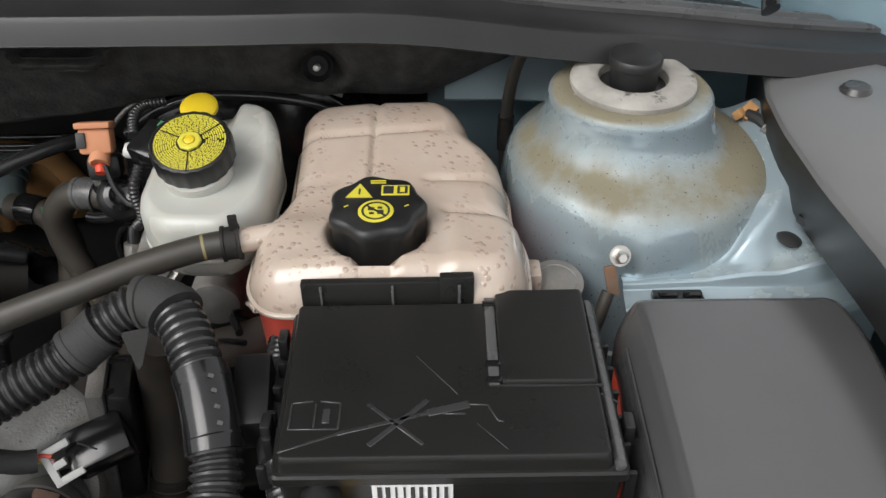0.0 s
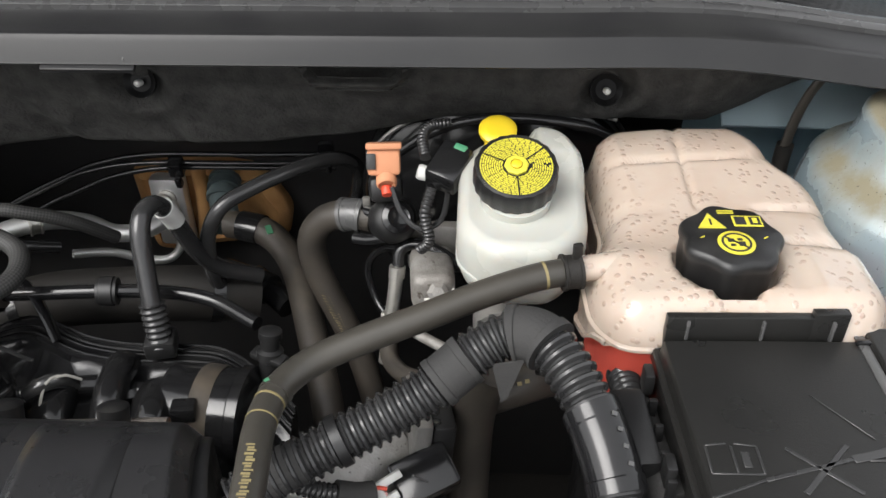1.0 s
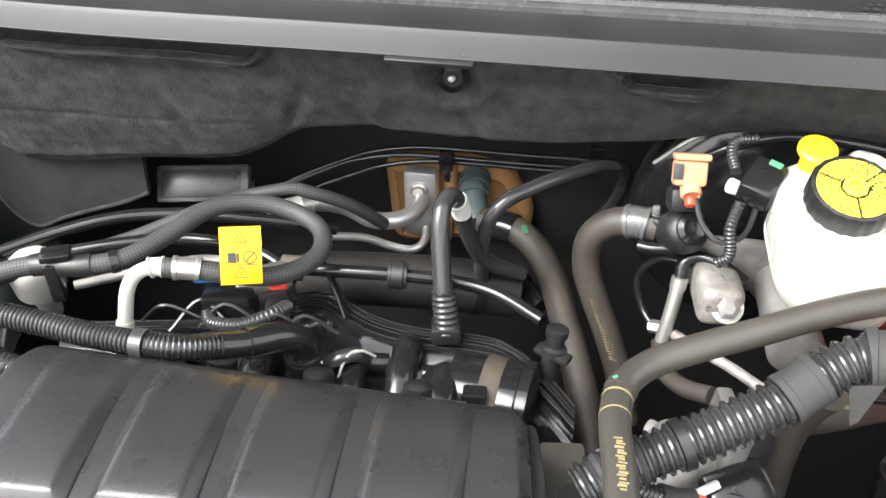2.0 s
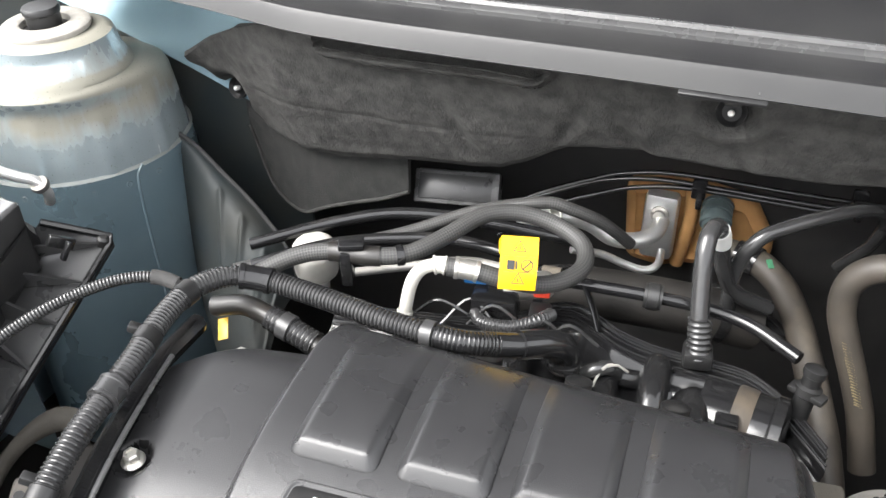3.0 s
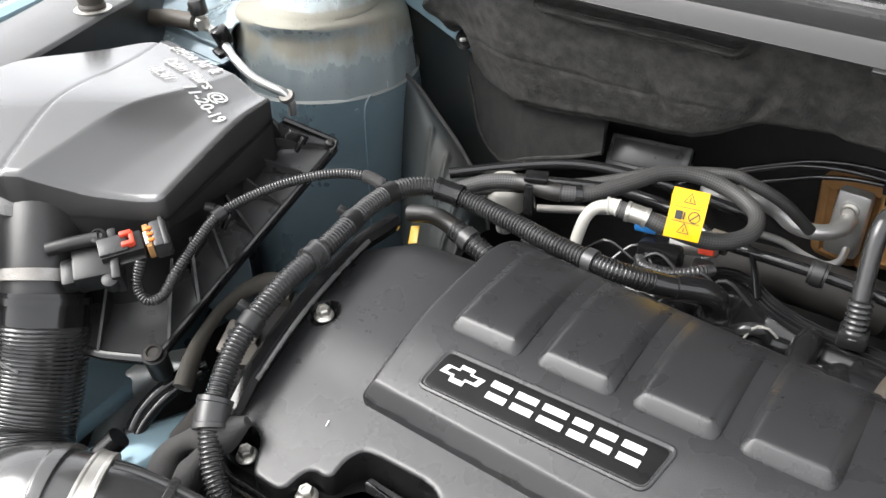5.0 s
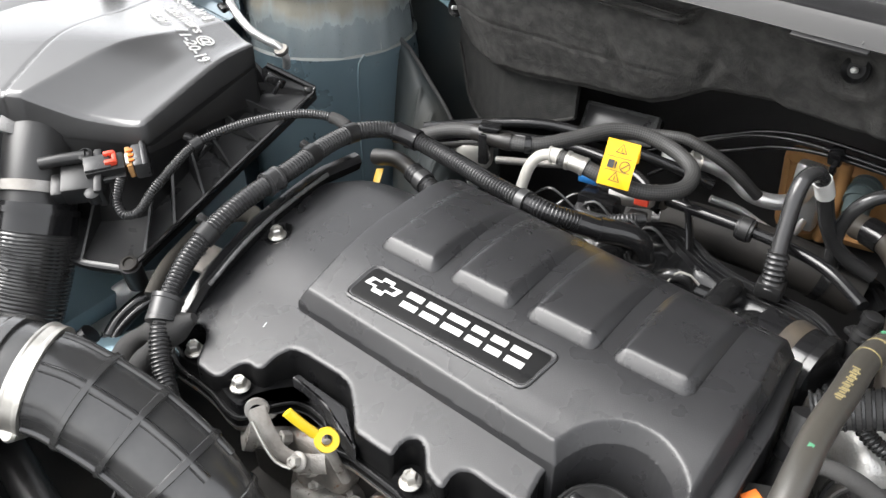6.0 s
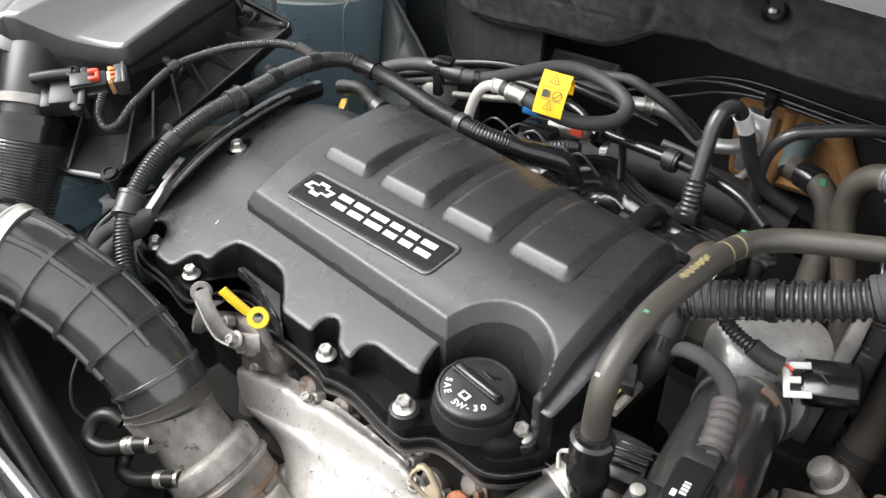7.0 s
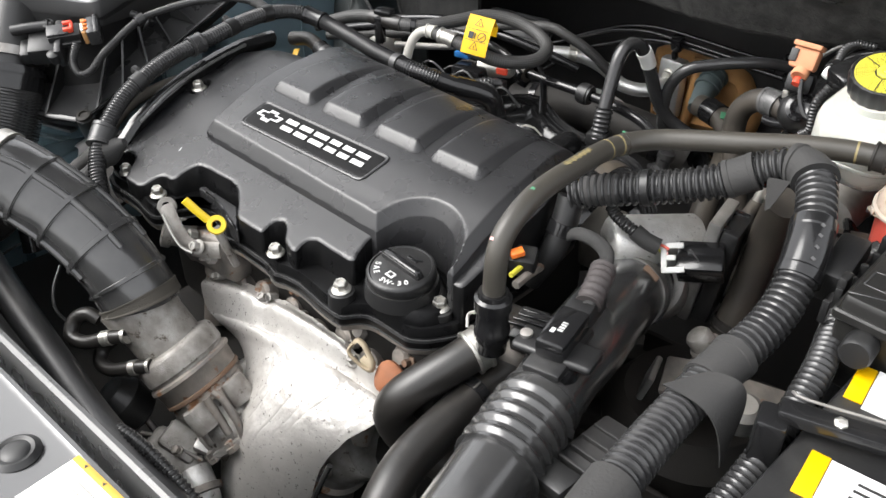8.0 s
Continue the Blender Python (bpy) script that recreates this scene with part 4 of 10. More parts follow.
def build_wings():
    for name, s, x0, label in (("wing_trim", 1, 0.244, "black plastic wing channel cover with a clip"), ("wing_trim", -1, -1.205, "black plastic wing channel cover with a rubber buffer")):
        w = thing(name, (x0 + 0.07 * s, 0.3, 1.1), label, "wing trim")
        def inner(y, s=s, x0=x0):
            if s > 0:
                return lerp_table([(-0.1, 0.292), (0.30, 0.268), (0.39, 0.263), (0.46, 0.2545), (0.533, 0.252), (0.585, 0.256), (0.614, 0.264), (0.8, 0.28)], y)
            return lerp_table([(-0.1, -1.05), (0.196, -1.173), (0.274, -1.204), (0.359, -1.241), (0.393, -1.252), (0.45, -1.295), (0.497, -1.340), (0.618, -1.385), (0.8, -1.42)], y)
        ys = [-0.1 + 0.76 * i / 40 for i in range(41)]
        side = [(0.012, -0.052 if s > 0 else -0.12), (0.003, -0.046 if s > 0 else -0.10), (0.0, -0.0055)]
        prof = [(0.0, -0.0055), (0.0012, -0.0015), (0.0035, 0.0), (0.06, 0.004), (0.085, 0.006), (0.10, 0.002), (0.104, -0.01)]
        rows = [[Vector((inner(y) + s * p, y, 1.116 + q + (0.008 * smoothstep(0.2, 0.6, y) - 0.02 * smoothstep(0.2, -0.1, y)))) for y in ys] for p, q in prof]
        part("cover", loft(rows, closed=False), M_TRIM, w)
        # same plastic as the cover, coloured black in place of shade on the wall
        rows = [[Vector((inner(y) + s * p, y, 1.116 + q + (0.008 * smoothstep(0.2, 0.6, y) - 0.02 * smoothstep(0.2, -0.1, y)))) for y in ys] for p, q in side]
        part("side_wall", loft(rows, closed=False), M_PLASTIC, w, "upright side wall blackened to imitate shade")
        wing = thing("front_wing", (x0 + 0.15 * s, 0.3, 1.0), "pale blue metallic front wing edge in the light", "car wing")
        rows = [[Vector((inner(y) + s * p, y, 1.116 + q)) for y in ys] for p, q in ((0.107, -0.02), (0.109, 0.004), (0.118, 0.010), (0.16, 0.004), (0.25, -0.06), (0.30, -0.3))]
        part("wing_panel", loft(rows, closed=False), M_BLUECLEAN, wing)
    b = thing("rubber_buffer", (-1.252, 0.345, 1.118), "black rubber hood buffer on a steel cup", "buffer")
    part("cup", lathe([(0.020, 0), (0.021, 0.002), (0.018, 0.003)], (-1.252, 0.345, 1.119), n=28), M_STEEL, b)
    part("stop", lathe([(0.0145, 0), (0.0155, 0.004), (0.0135, 0.007), (0.0145, 0.010), (0.0125, 0.022), (0.008, 0.025), (0.006, 0.0235)], (-1.252, 0.345, 1.121), n=28), M_RUBBER, b)
    c = thing("trim_clip", (0.315, 0.575, 1.128), "round black trim clip on the wing cover", "clip")
    part("head", lathe([(0.011, 0), (0.012, 0.002), (0.009, 0.006), (0.004, 0.007)], (0.318, 0.575, 1.126), n=24), M_CLAMP, c)
    lc = thing("wire_clip", (0.25, 0.59, 1.095), "small tan and steel wire clip near the wing", "clip")
    part("body", join(box((0.014, 0.010, 0.005), (0.251, 0.597, 1.100), (20, -30, 30), 0.001), box((0.009, 0.007, 0.007), (0.243, 0.594, 1.099), (40, 10, 50), 0.001)), M_FOAM, lc)
    part("wire", tube([(0.250, 0.595, 1.098), (0.256, 0.586, 1.099), (0.262, 0.573, 1.095)], 0.0045, 8), M_PRINT, lc)
    part("spring", tube([(0.258, 0.575, 1.098), (0.264, 0.566, 1.094), (0.268, 0.559, 1.090)], 0.0058, 12, pitch=0.0032, depth=0.0012), M_CAST, lc)
    grip = thing("wire_clip", (0.262, 0.474, 1.075), "small black clip on the blue panel", "clip")
    part("body", box((0.012, 0.020, 0.007), (0.262, 0.474, 1.080), (0, 10, 25), 0.003), M_PLASTIC, grip)


def build_bulk():
    """Engine block, gearbox and shadowed machinery below the visible parts."""
    block = thing("engine_block", (-0.54, 0.28, 0.5), "grimy cast engine block under the black cover", "engine")
    part("cylinder_head", box((0.40, 0.24, 0.14), (-0.545, 0.275, 0.85), (0, 0, 5), 0.012), M_DARK, block)
    part("crankcase", box((0.42, 0.30, 0.34), (-0.545, 0.27, 0.61), (0, 0, 5), 0.02), M_DARK, block)
    rng = random.Random(5)
    for k in range(7):
        part("casting_lug", lathe([(0.009, 0), (0.010, 0.012), (0.007, 0.016)], (-0.70 + 0.055 * k, 0.150 + 0.004 * k + 0.006 * rng.random(), 0.885 + 0.02 * rng.random()), (0, -1, 0.5), 12), M_CASTDARK, block)
    gear = thing("gearbox", (-0.16, 0.3, 0.5), "dark grimy gearbox casing deep in the bay", "gearbox")
    part("casing", box((0.34, 0.40, 0.26), (-0.15, 0.33, 0.62), (0, 0, 8), 0.04, 4), M_DARK, gear)
    part("top_cover", lathe([(0.085, 0), (0.09, 0.03), (0.07, 0.06), (0.03, 0.066)], (-0.20, 0.40, 0.75), n=36), M_DARK, gear)
    for k in range(7):
        part("casing_rib", box((0.30, 0.008, 0.03), (-0.16, 0.20 + 0.05 * k, 0.76), (0, 0, 8), 0.003), M_DARK, gear)


build_setting()
build_cowl()
build_hood()
build_mat()
build_towers()
build_wings()
build_bulk()


# ---------------------------------------------------------------- the engine cover
YAW = radians(5)
EO = Vector((-0.683, 0.177))


def E(u, v):
    """A place on the plan of the engine: u along it, v towards the firewall."""
    return EO + Vector((u * math.cos(YAW) - v * math.sin(YAW), u * math.sin(YAW) + v * math.cos(YAW)))


def E3(u, v, z):
    p = E(u, v)
    return Vector((p.x, p.y, z))


ENGINE = Matrix.Translation((EO.x, EO.y, 0)) @ Matrix.Rotation(YAW, 4, "Z")


def rear(u):
    """How far the rear edge runs askew to the front one."""
    return 0.008 - 0.095 * u


def crown(v, u=0.084):
    """Height of the raised cover's top across its depth."""
    v -= rear(u) * smoothstep(0.07, 0.16, v)
    return smooth_table([(-0.02, 0.998), (0.0, 1.004), (0.02, 1.0125), (0.05, 1.024), (0.08, 1.0315), (0.12, 1.0365), (0.155, 1.0375), (0.175, 1.034), (0.19, 1.026), (0.205, 1.010), (0.22, 0.985)], v)


CAP_U, CAP_V = 0.298, -0.020


def build_engine_cover():
    cover = thing("engine_cover", E3(0.13, 0.05, 0.93), "satin black engine cover with raised panels over the engine", "engine cover")
    # low base of the valve cover with its bolting shelf
    base = fillet([(-0.100, -0.050), (-0.090, -0.072), (-0.0729, -0.0785), (-0.0427, -0.0780), (-0.0228, -0.0795), (0.000, -0.0850), (0.014, -0.0855), (0.021, -0.0795), (0.0205, -0.0659), (0.0290, -0.0525), (0.0360, -0.0435), (0.0488, -0.0405), (0.0700, -0.0430),
                   (0.0850, -0.0560), (0.0950, -0.0610), (0.1108, -0.0570), (0.1605, -0.0600), (0.1781, -0.0660), (0.1850, -0.0625), (0.205, -0.0605), (0.222, -0.0630), (0.240, -0.0665), (0.2583, -0.0685), (0.2694, -0.0680), (0.277, -0.0570), (0.2850, -0.0510), (0.2962, -0.0500),
                   (0.3312, -0.0515), (0.3440, -0.0430), (0.354, -0.030), (0.3625, -0.0165), (0.358, 0.03), (0.362, 0.09), (0.352, 0.174), (0.02, 0.20), (-0.05, 0.165), (-0.10, 0.13)], 0.005, 4)
    part("valve_cover_base", shell(densify(base, 0.006), [(0.001, 0.926), (0.0, 0.928), (0.0, 0.9335), (0.0014, 0.9350), (0.0045, 0.9352), (0.0050, 0.9400), (0.0065, 0.9440), (0.009, 0.9445)], rings=3, to=ENGINE), M_BASE, cover, "bolting shelf and flange", sharp=30)
    part("gasket", shell(densify(base, 0.01), [(0.003, 0.918), (0.0015, 0.920), (0.0015, 0.9255)], rings=2, to=ENGINE), M_CASTDARK, cover, "thin metal edge below the flange")
    # slab of the cover, its front edge scalloped round the bolts and the dipstick
    front = [(-0.098, 0.13), (-0.098, -0.045), (-0.088, -0.066), (-0.0790, -0.0650), (-0.0775, -0.0560), (-0.0700, -0.0500), (-0.0600, -0.0505), (-0.0510, -0.0570), (-0.0455, -0.0690), (-0.0410, -0.0770), (-0.018, -0.0780), (-0.0110, -0.0740), (-0.0090, -0.0660),
             (-0.0050, -0.0575), (0.0020, -0.0550), (0.0080, -0.0560), (0.0150, -0.0530), (0.0160, -0.0400), (0.0225, -0.0290), (0.0328, -0.0268), (0.0770, -0.0266), (0.0880, -0.0294), (0.1056, -0.0434), (0.1157, -0.0540), (0.1357, -0.0550), (0.1540, -0.0550),
             (0.1530, -0.0465), (0.1553, -0.0390), (0.1625, -0.0350), (0.1712, -0.0390), (0.1802, -0.0500), (0.1940, -0.0548), (0.2000, -0.0540), (0.1990, -0.0475), (0.2003, -0.0400), (0.2087, -0.0355), (0.2257, -0.0368), (0.2520, -0.0372), (0.2560, -0.0350),
             (0.2527, -0.0261), (0.2510, -0.0109), (0.2559, -0.0003), (0.2670, 0.0120), (0.280, 0.026), (0.2995, 0.029), (0.325, 0.022), (0.342, 0.002), (0.346, -0.012), (0.358, -0.012), (0.362, 0.02), (0.362, 0.09), (0.352, 0.174), (0.02, 0.20), (-0.05, 0.165)]
    outline = fillet(front, 0.004, 3)

    def slab(x, y, d):
        z = smooth_table([(-0.09, 0.952), (-0.06, 0.9635), (-0.03, 0.975), (0.0, 0.986), (0.05, 1.004), (0.12, 1.016), (0.16, 1.014), (0.20, 0.985)], y)
        z -= 0.005 * smoothstep(-0.06, -0.10, x)
        e = math.hypot(x + 0.079, y - 0.0510)
        z += (0.9945 - z) * (1 - smoothstep(0.011, 0.0145, e))
        return z - 0.0014 * (1 - min(1, d / 0.0022)) ** 2
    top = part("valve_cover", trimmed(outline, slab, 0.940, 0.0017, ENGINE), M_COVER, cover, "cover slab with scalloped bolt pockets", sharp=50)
    # the pocket walls take the black base material to paint in their shade
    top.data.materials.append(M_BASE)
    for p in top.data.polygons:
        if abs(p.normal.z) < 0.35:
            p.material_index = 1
    # raised top cover with a round bay for the oil cap
    arc = [(0.2995 + 0.0420 * math.cos(radians(171 - k * 164 / 20)), -0.0165 + 0.0420 * math.sin(radians(171 - k * 164 / 20))) for k in range(21)]
    raw = [(0.0, 0.0), (0.12, -0.0045)] + arc + [(0.3485, -0.0130), (0.3505, 0.10), (0.345, 0.183), (0.015, 0.215), (0.006, 0.166)]
    radii = [0.004, 0.0] + [0.0] * len(arc) + [0.003, 0.004, 0.012, 0.012, 0.01]

    def raised(x, y, d):
        return crown(y, x) - 0.0100 * max(0.0, 1 - d / 0.0078) - 0.0015 * (1 - min(1, d / 0.011)) ** 2
    part("top_cover", trimmed(fillet(raw, radii, 4), raised, 0.950, 0.0012, ENGINE), M_COVER, cover, "raised top cover", sharp=50)
    # four raised panels, proud in front and dying into the crown behind
    for k in range(4):
        x0 = 0.0335 + 0.0725 * k
        pts = fillet([(x0, 0.0650), (x0 + 0.0610, 0.0640), (x0 + 0.0620, 0.105), (x0 + 0.0640, 0.186 + rear(x0 + 0.064)), (x0 + 0.0060, 0.186 + rear(x0)), (x0 + 0.002, 0.105)], [0.009, 0.009, 0.02, 0.004, 0.004, 0.02], 5)

        def rise(x, y, h):
            f = 1 - smoothstep(0.085, 0.185, y) * 0.93
            return crown(y, x) + h * f - h
        part("raised_panel", shell(densify(pts, 0.004), [(-0.0008, -0.003), (0.0, 0.0004), (0.0010, 0.0016), (0.0058, 0.0066), (0.0072, 0.0076), (0.0092, 0.0080)], rise, rings=9, to=ENGINE), M_COVER, cover, sharp=60)
    # name plate: a framed recess with white shapes
    pl = densify(fillet([(0.040, 0.0175), (0.2125, 0.0175), (0.2205, 0.0490), (0.046, 0.0490)], 0.006, 5), 0.004)
    plate = part("name_plate", shell(pl, [(-0.0016, -0.002), (-0.0016, 0.0012), (-0.0008, 0.0018), (0.0, 0.0018), (0.0008, 0.0011), (0.0014, 0.0006)], lambda x, y, h: crown(y), rings=8, to=ENGINE), M_COVER, cover, "framed black plate with white shapes", sharp=30)

    part("plate_face", shell(densify(fillet([(0.0422, 0.0195), (0.2113, 0.0195), (0.2178, 0.0470), (0.0476, 0.0470)], 0.005, 5), 0.004), [(0.0, 0.0004), (0.0002, 0.0010), (0.0008, 0.0011)], lambda x, y, h: crown(y), rings=8, to=ENGINE), M_BASE, plate, "dull black plate face", sharp=30)

    def on_plate(pts):
        bm = bmesh.new()
        vs = [bm.verts.new(ENGINE @ Vector((x, y, crown(y) + 0.0016))) for x, y in pts]
        bm.faces.new(vs)
        r = bmesh.ops.extrude_face_region(bm, geom=list(bm.faces))
        for v in [g for g in r["geom"] if isinstance(g, bmesh.types.BMVert)]:
            v.co.z += 0.0005
        return bm

    x0, y0 = 0.0495, 0.0345
    cross = [(x0, y0 - 0.0028), (x0 + 0.0098, y0 - 0.0028), (x0 + 0.0098, y0 - 0.0068), (x0 + 0.0210, y0 - 0.0068), (x0 + 0.0214, y0 - 0.0028), (x0 + 0.0312, y0 - 0.0028),
             (x0 + 0.0345, y0 + 0.0036), (x0 + 0.0240, y0 + 0.0036), (x0 + 0.0243, y0 + 0.0072), (x0 + 0.0132, y0 + 0.0072), (x0 + 0.0130, y0 + 0.0036), (x0 + 0.0032, y0 + 0.0036)]
    part("emblem", on_plate(cross), M_WHITEPRINT, plate, "plain white emblem shape")
    inner = [((x - x0 - 0.0172) * 0.72 + x0 + 0.0172, (y - y0 - 0.0002) * 0.55 + y0 + 0.0002) for x, y in cross]
    part("emblem_core", moved(on_plate(inner), Matrix.Translation((0, 0, 0.0003))), M_BASE, plate)
    x = 0.0885
    for k, w in enumerate((0.0165, 0.0175, 0.0195, 0.0145, 0.0145, 0.0165)):
        for y1, y2 in ((-0.0068, -0.0022), (0.0018, 0.0065)):
            part("white_bar", on_plate([(x + 0.0008, y0 + y1), (x + w - 0.0004, y0 + y1), (x + w, y0 + y2), (x + 0.0012, y0 + y2)]), M_WHITEPRINT, plate)
        x += w + 0.0032
    # oil filler neck and recess
    plat = fillet([(0.258, -0.030), (0.272, -0.041), (0.288, -0.0450), (0.318, -0.0460), (0.336, -0.039), (0.346, -0.025), (0.344, 0.0), (0.30, 0.024), (0.258, 0.004)], 0.010, 4)
    part("filler_platform", shell(densify(plat, 0.005), [(-0.002, 0.938), (0.0, 0.946), (0.002, 0.9530), (0.005, 0.9560), (0.009, 0.9570)], rings=4, to=ENGINE), M_BASE, cover, "moulded platform under the oil cap", sharp=50)
    part("filler_neck", lathe([(0.0335, 0.952), (0.0325, 0.960), (0.0315, 0.9665)], E3(CAP_U, CAP_V, 0), n=48), M_PLASTIC, cover)
    # bosses under the front bolts
    for u, v in ((0.257, -0.0536), (0.337, -0.0154)):
        part("bolt_boss", lathe([(0.0135, 0.930), (0.0122, 0.946), (0.0115, 0.951), (0.0095, 0.952)], E3(u, v, 0), n=24), M_PLASTIC, cover)
    # bent ledge standing in the dipstick pocket
    ledge = fillet([(0.0298, -0.0377), (0.0314, -0.0312), (0.0884, -0.0338), (0.1222, -0.0599), (0.0977, -0.0537), (0.0814, -0.0453), (0.0618, -0.0400), (0.0389, -0.0375)], 0.002, 3)
    part("bent_ledge", shell(densify(ledge, 0.004), [(0.0, 0.938), (0.0, 0.9535), (0.0006, 0.9545), (0.0014, 0.955)], rings=3, to=ENGINE), M_COVER, cover, "bent ledge in the dipstick pocket", sharp=30)
    part("nick", box((0.0008, 0.0050, 0.0004), tuple(E3(-0.013, -0.0245, 0.9780)), (20, 0, 12)), M_LABEL, cover, "short pale scratch")
    # pale lines added for light caught on the flange edges, front stretch only
    edge = [p for p in densify(base, 0.004) if p.y < -0.012]
    for z, d in ((0.9356, 0.0016), (0.9262, 0.0004)):
        part("flange_glint", tube([ENGINE @ Vector((p.x, p.y + d, z)) for p in edge[::2]], 0.0007, 6), M_CLAMP, cover, "thin pale line for light caught on the flange edge")


def build_oil_cap():
    c = E3(CAP_U, CAP_V, 0.966)
    cap = thing("oil_filler_cap", c, "round black oil filler cap with white lettering", "oil cap")
    ax = Vector((0.0, -0.10, 1))
    q = plane_at(c, (math.cos(YAW - 0.11), math.sin(YAW - 0.11), 0), ax)
    part("knurled_rim", lathe([(0.0285, 0.0), (0.0300, 0.002), (0.0300, 0.0105), (0.0285, 0.0125), (0.0270, 0.0130), (0.0262, 0.0118)], c, ax, 96, 32, 0.006), M_PLASTIC, cap)
    part("face", lathe([(0.0262, 0.0), (0.0262, 0.0118), (0.0255, 0.0122), (0.01, 0.0122)], c, ax, 48), M_PLASTIC, cap)
    part("grip_bar", moved(box((0.050, 0.0085, 0.009), (0, 0.002, 0.0150), bevel=0.0022, taper=0.85), q), M_GLOSS, cap)
    part("edge_line", moved(box((0.046, 0.0007, 0.0006), (0, -0.0032, 0.0192)), q), M_GREYPLASTIC, cap)
    # curved lettering on the lower half
    word = "SAE 5W-30"
    for i, ch in enumerate(word):
        if ch == " ":
            continue
        a = radians(-90 + (i - (len(word) - 1) / 2) * 15.5)
        r = 0.0208
        part("letter", moved(letters(ch, 0.0072, 0.0002, weight=0.00012), q @ pose(r * math.cos(a), r * math.sin(a), 0.0126, 0, 0, math.degrees(a) + 90)), M_WHITEPRINT, cap)
    part("book_symbol", moved(box((0.0085, 0.0062, 0.0006), (0.001, -0.0118, 0.0126), bevel=0.0002), q), M_WHITEPRINT, cap)
    part("book_page", moved(box((0.0042, 0.0034, 0.0006), (0.001, -0.0118, 0.0130)), q), M_PLASTIC, cap)
    part("oil_can_symbol", moved(box((0.012, 0.0032, 0.0008), (0.0, 0.0135, 0.0126), bevel=0.0003), q), M_GLOSS, cap)
    part("oil_can_spout", moved(box((0.006, 0.0012, 0.0008), (0.006, 0.0160, 0.0126), (0, 0, 30)), q), M_GLOSS, cap)


def build_cover_bolts():
    for p in ((-0.0627, -0.0628, 0.9475), (0.0002, -0.0663, 0.9475), (0.170, -0.054, 0.949), (0.257, -0.0536, 0.952), (0.337, -0.0154, 0.952), (-0.079, 0.0510, 0.9985), (-0.0704, 0.1818, 0.980)):
        flange_bolt(E3(*p), (0, -0.08, 1), 0.0066 if p[0] < 0.2 else 0.0070)


def build_dipstick():
    d = thing("dipstick", (-0.582, 0.118, 0.86), "yellow looped dipstick handle at the engine front", "dipstick")
    ring = lathe([(0.0086, -0.0044), (0.0094, -0.002), (0.0094, 0.002), (0.0086, 0.0044), (0.0046, 0.0044), (0.0038, 0.0), (0.0046, -0.0044), (0.0086, -0.0044)], (-0.576, 0.118, 0.957), (0.70, -0.35, 0.62), 28)
    part("loop", ring, M_YELLOW, d)
    part("grip", tube([(-0.582, 0.113, 0.962), (-0.589, 0.107, 0.972), (-0.597, 0.101, 0.983)], 0.0046, 12, 0.004, flat=0.6), M_YELLOW, d)
    part("tube_stem", tube([(-0.578, 0.118, 0.952), (-0.576, 0.122, 0.935), (-0.574, 0.130, 0.905)], 0.0042, 12), M_CASTDUST, d)
    lift = thing("lifting_bracket", (-0.61, 0.10, 0.9), "bent steel lifting bracket bolted to the engine", "bracket")
    part("strip", tube([(-0.640, 0.100, 0.958), (-0.634, 0.099, 0.950), (-0.626, 0.099, 0.938), (-0.617, 0.101, 0.925), (-0.606, 0.107, 0.919), (-0.594, 0.114, 0.920), (-0.585, 0.121, 0.921)], 0.0085, 10, 0.004, flat=0.26), M_CASTDUST, lift)
    part("strip_lip", tube([(-0.633, 0.092, 0.954), (-0.622, 0.092, 0.938), (-0.612, 0.094, 0.925), (-0.602, 0.100, 0.920)], 0.0014, 8), M_STEEL, lift)
    part("eye_rim", lathe([(0.0095, -0.0015), (0.0095, 0.0015), (0.005, 0.0015), (0.005, -0.0015), (0.0095, -0.0015)], (-0.639, 0.101, 0.956), (0.75, -0.6, 0.3), 20), M_CASTDUST, lift)
    flange_bolt((-0.600, 0.107, 0.924), (0.1, -0.8, 0.6), 0.006, label="rusty bolt on the lifting bracket", group="head bolts", material=M_CASTDUST)
    out = thing("coolant_outlet", (-0.63, 0.14, 0.88), "stained cast coolant outlet below the engine cover", "housing")
    part("casting", box((0.09, 0.04, 0.05), (-0.628, 0.142, 0.895), (0, 0, 8), 0.012, 3), M_CASTDARK, out)
    part("outlet_pipe", lathe([(0.016, -0.01), (0.018, 0.0), (0.018, 0.022), (0.021, 0.024), (0.021, 0.032), (0.015, 0.034)], (-0.650, 0.130, 0.905), (-0.5, -0.7, 0.3), 24), M_CASTDUST, out)
    for k in range(3):
        part("stud", lathe([(0.006, 0), (0.006, 0.008), (0.0035, 0.009), (0.0035, 0.016)], (-0.665 + 0.032 * k, 0.122, 0.902 + 0.012 * (k % 2)), (-0.2, -1, 0.5), 6), M_CASTDUST, out, sharp=25)
    part("bent_pipe", tube([(-0.690, 0.140, 0.925), (-0.680, 0.128, 0.915), (-0.660, 0.122, 0.912), (-0.645, 0.125, 0.905)], 0.006, 12), M_CASTDUST, out)


build_engine_cover()
build_oil_cap()
build_cover_bolts()
build_dipstick()


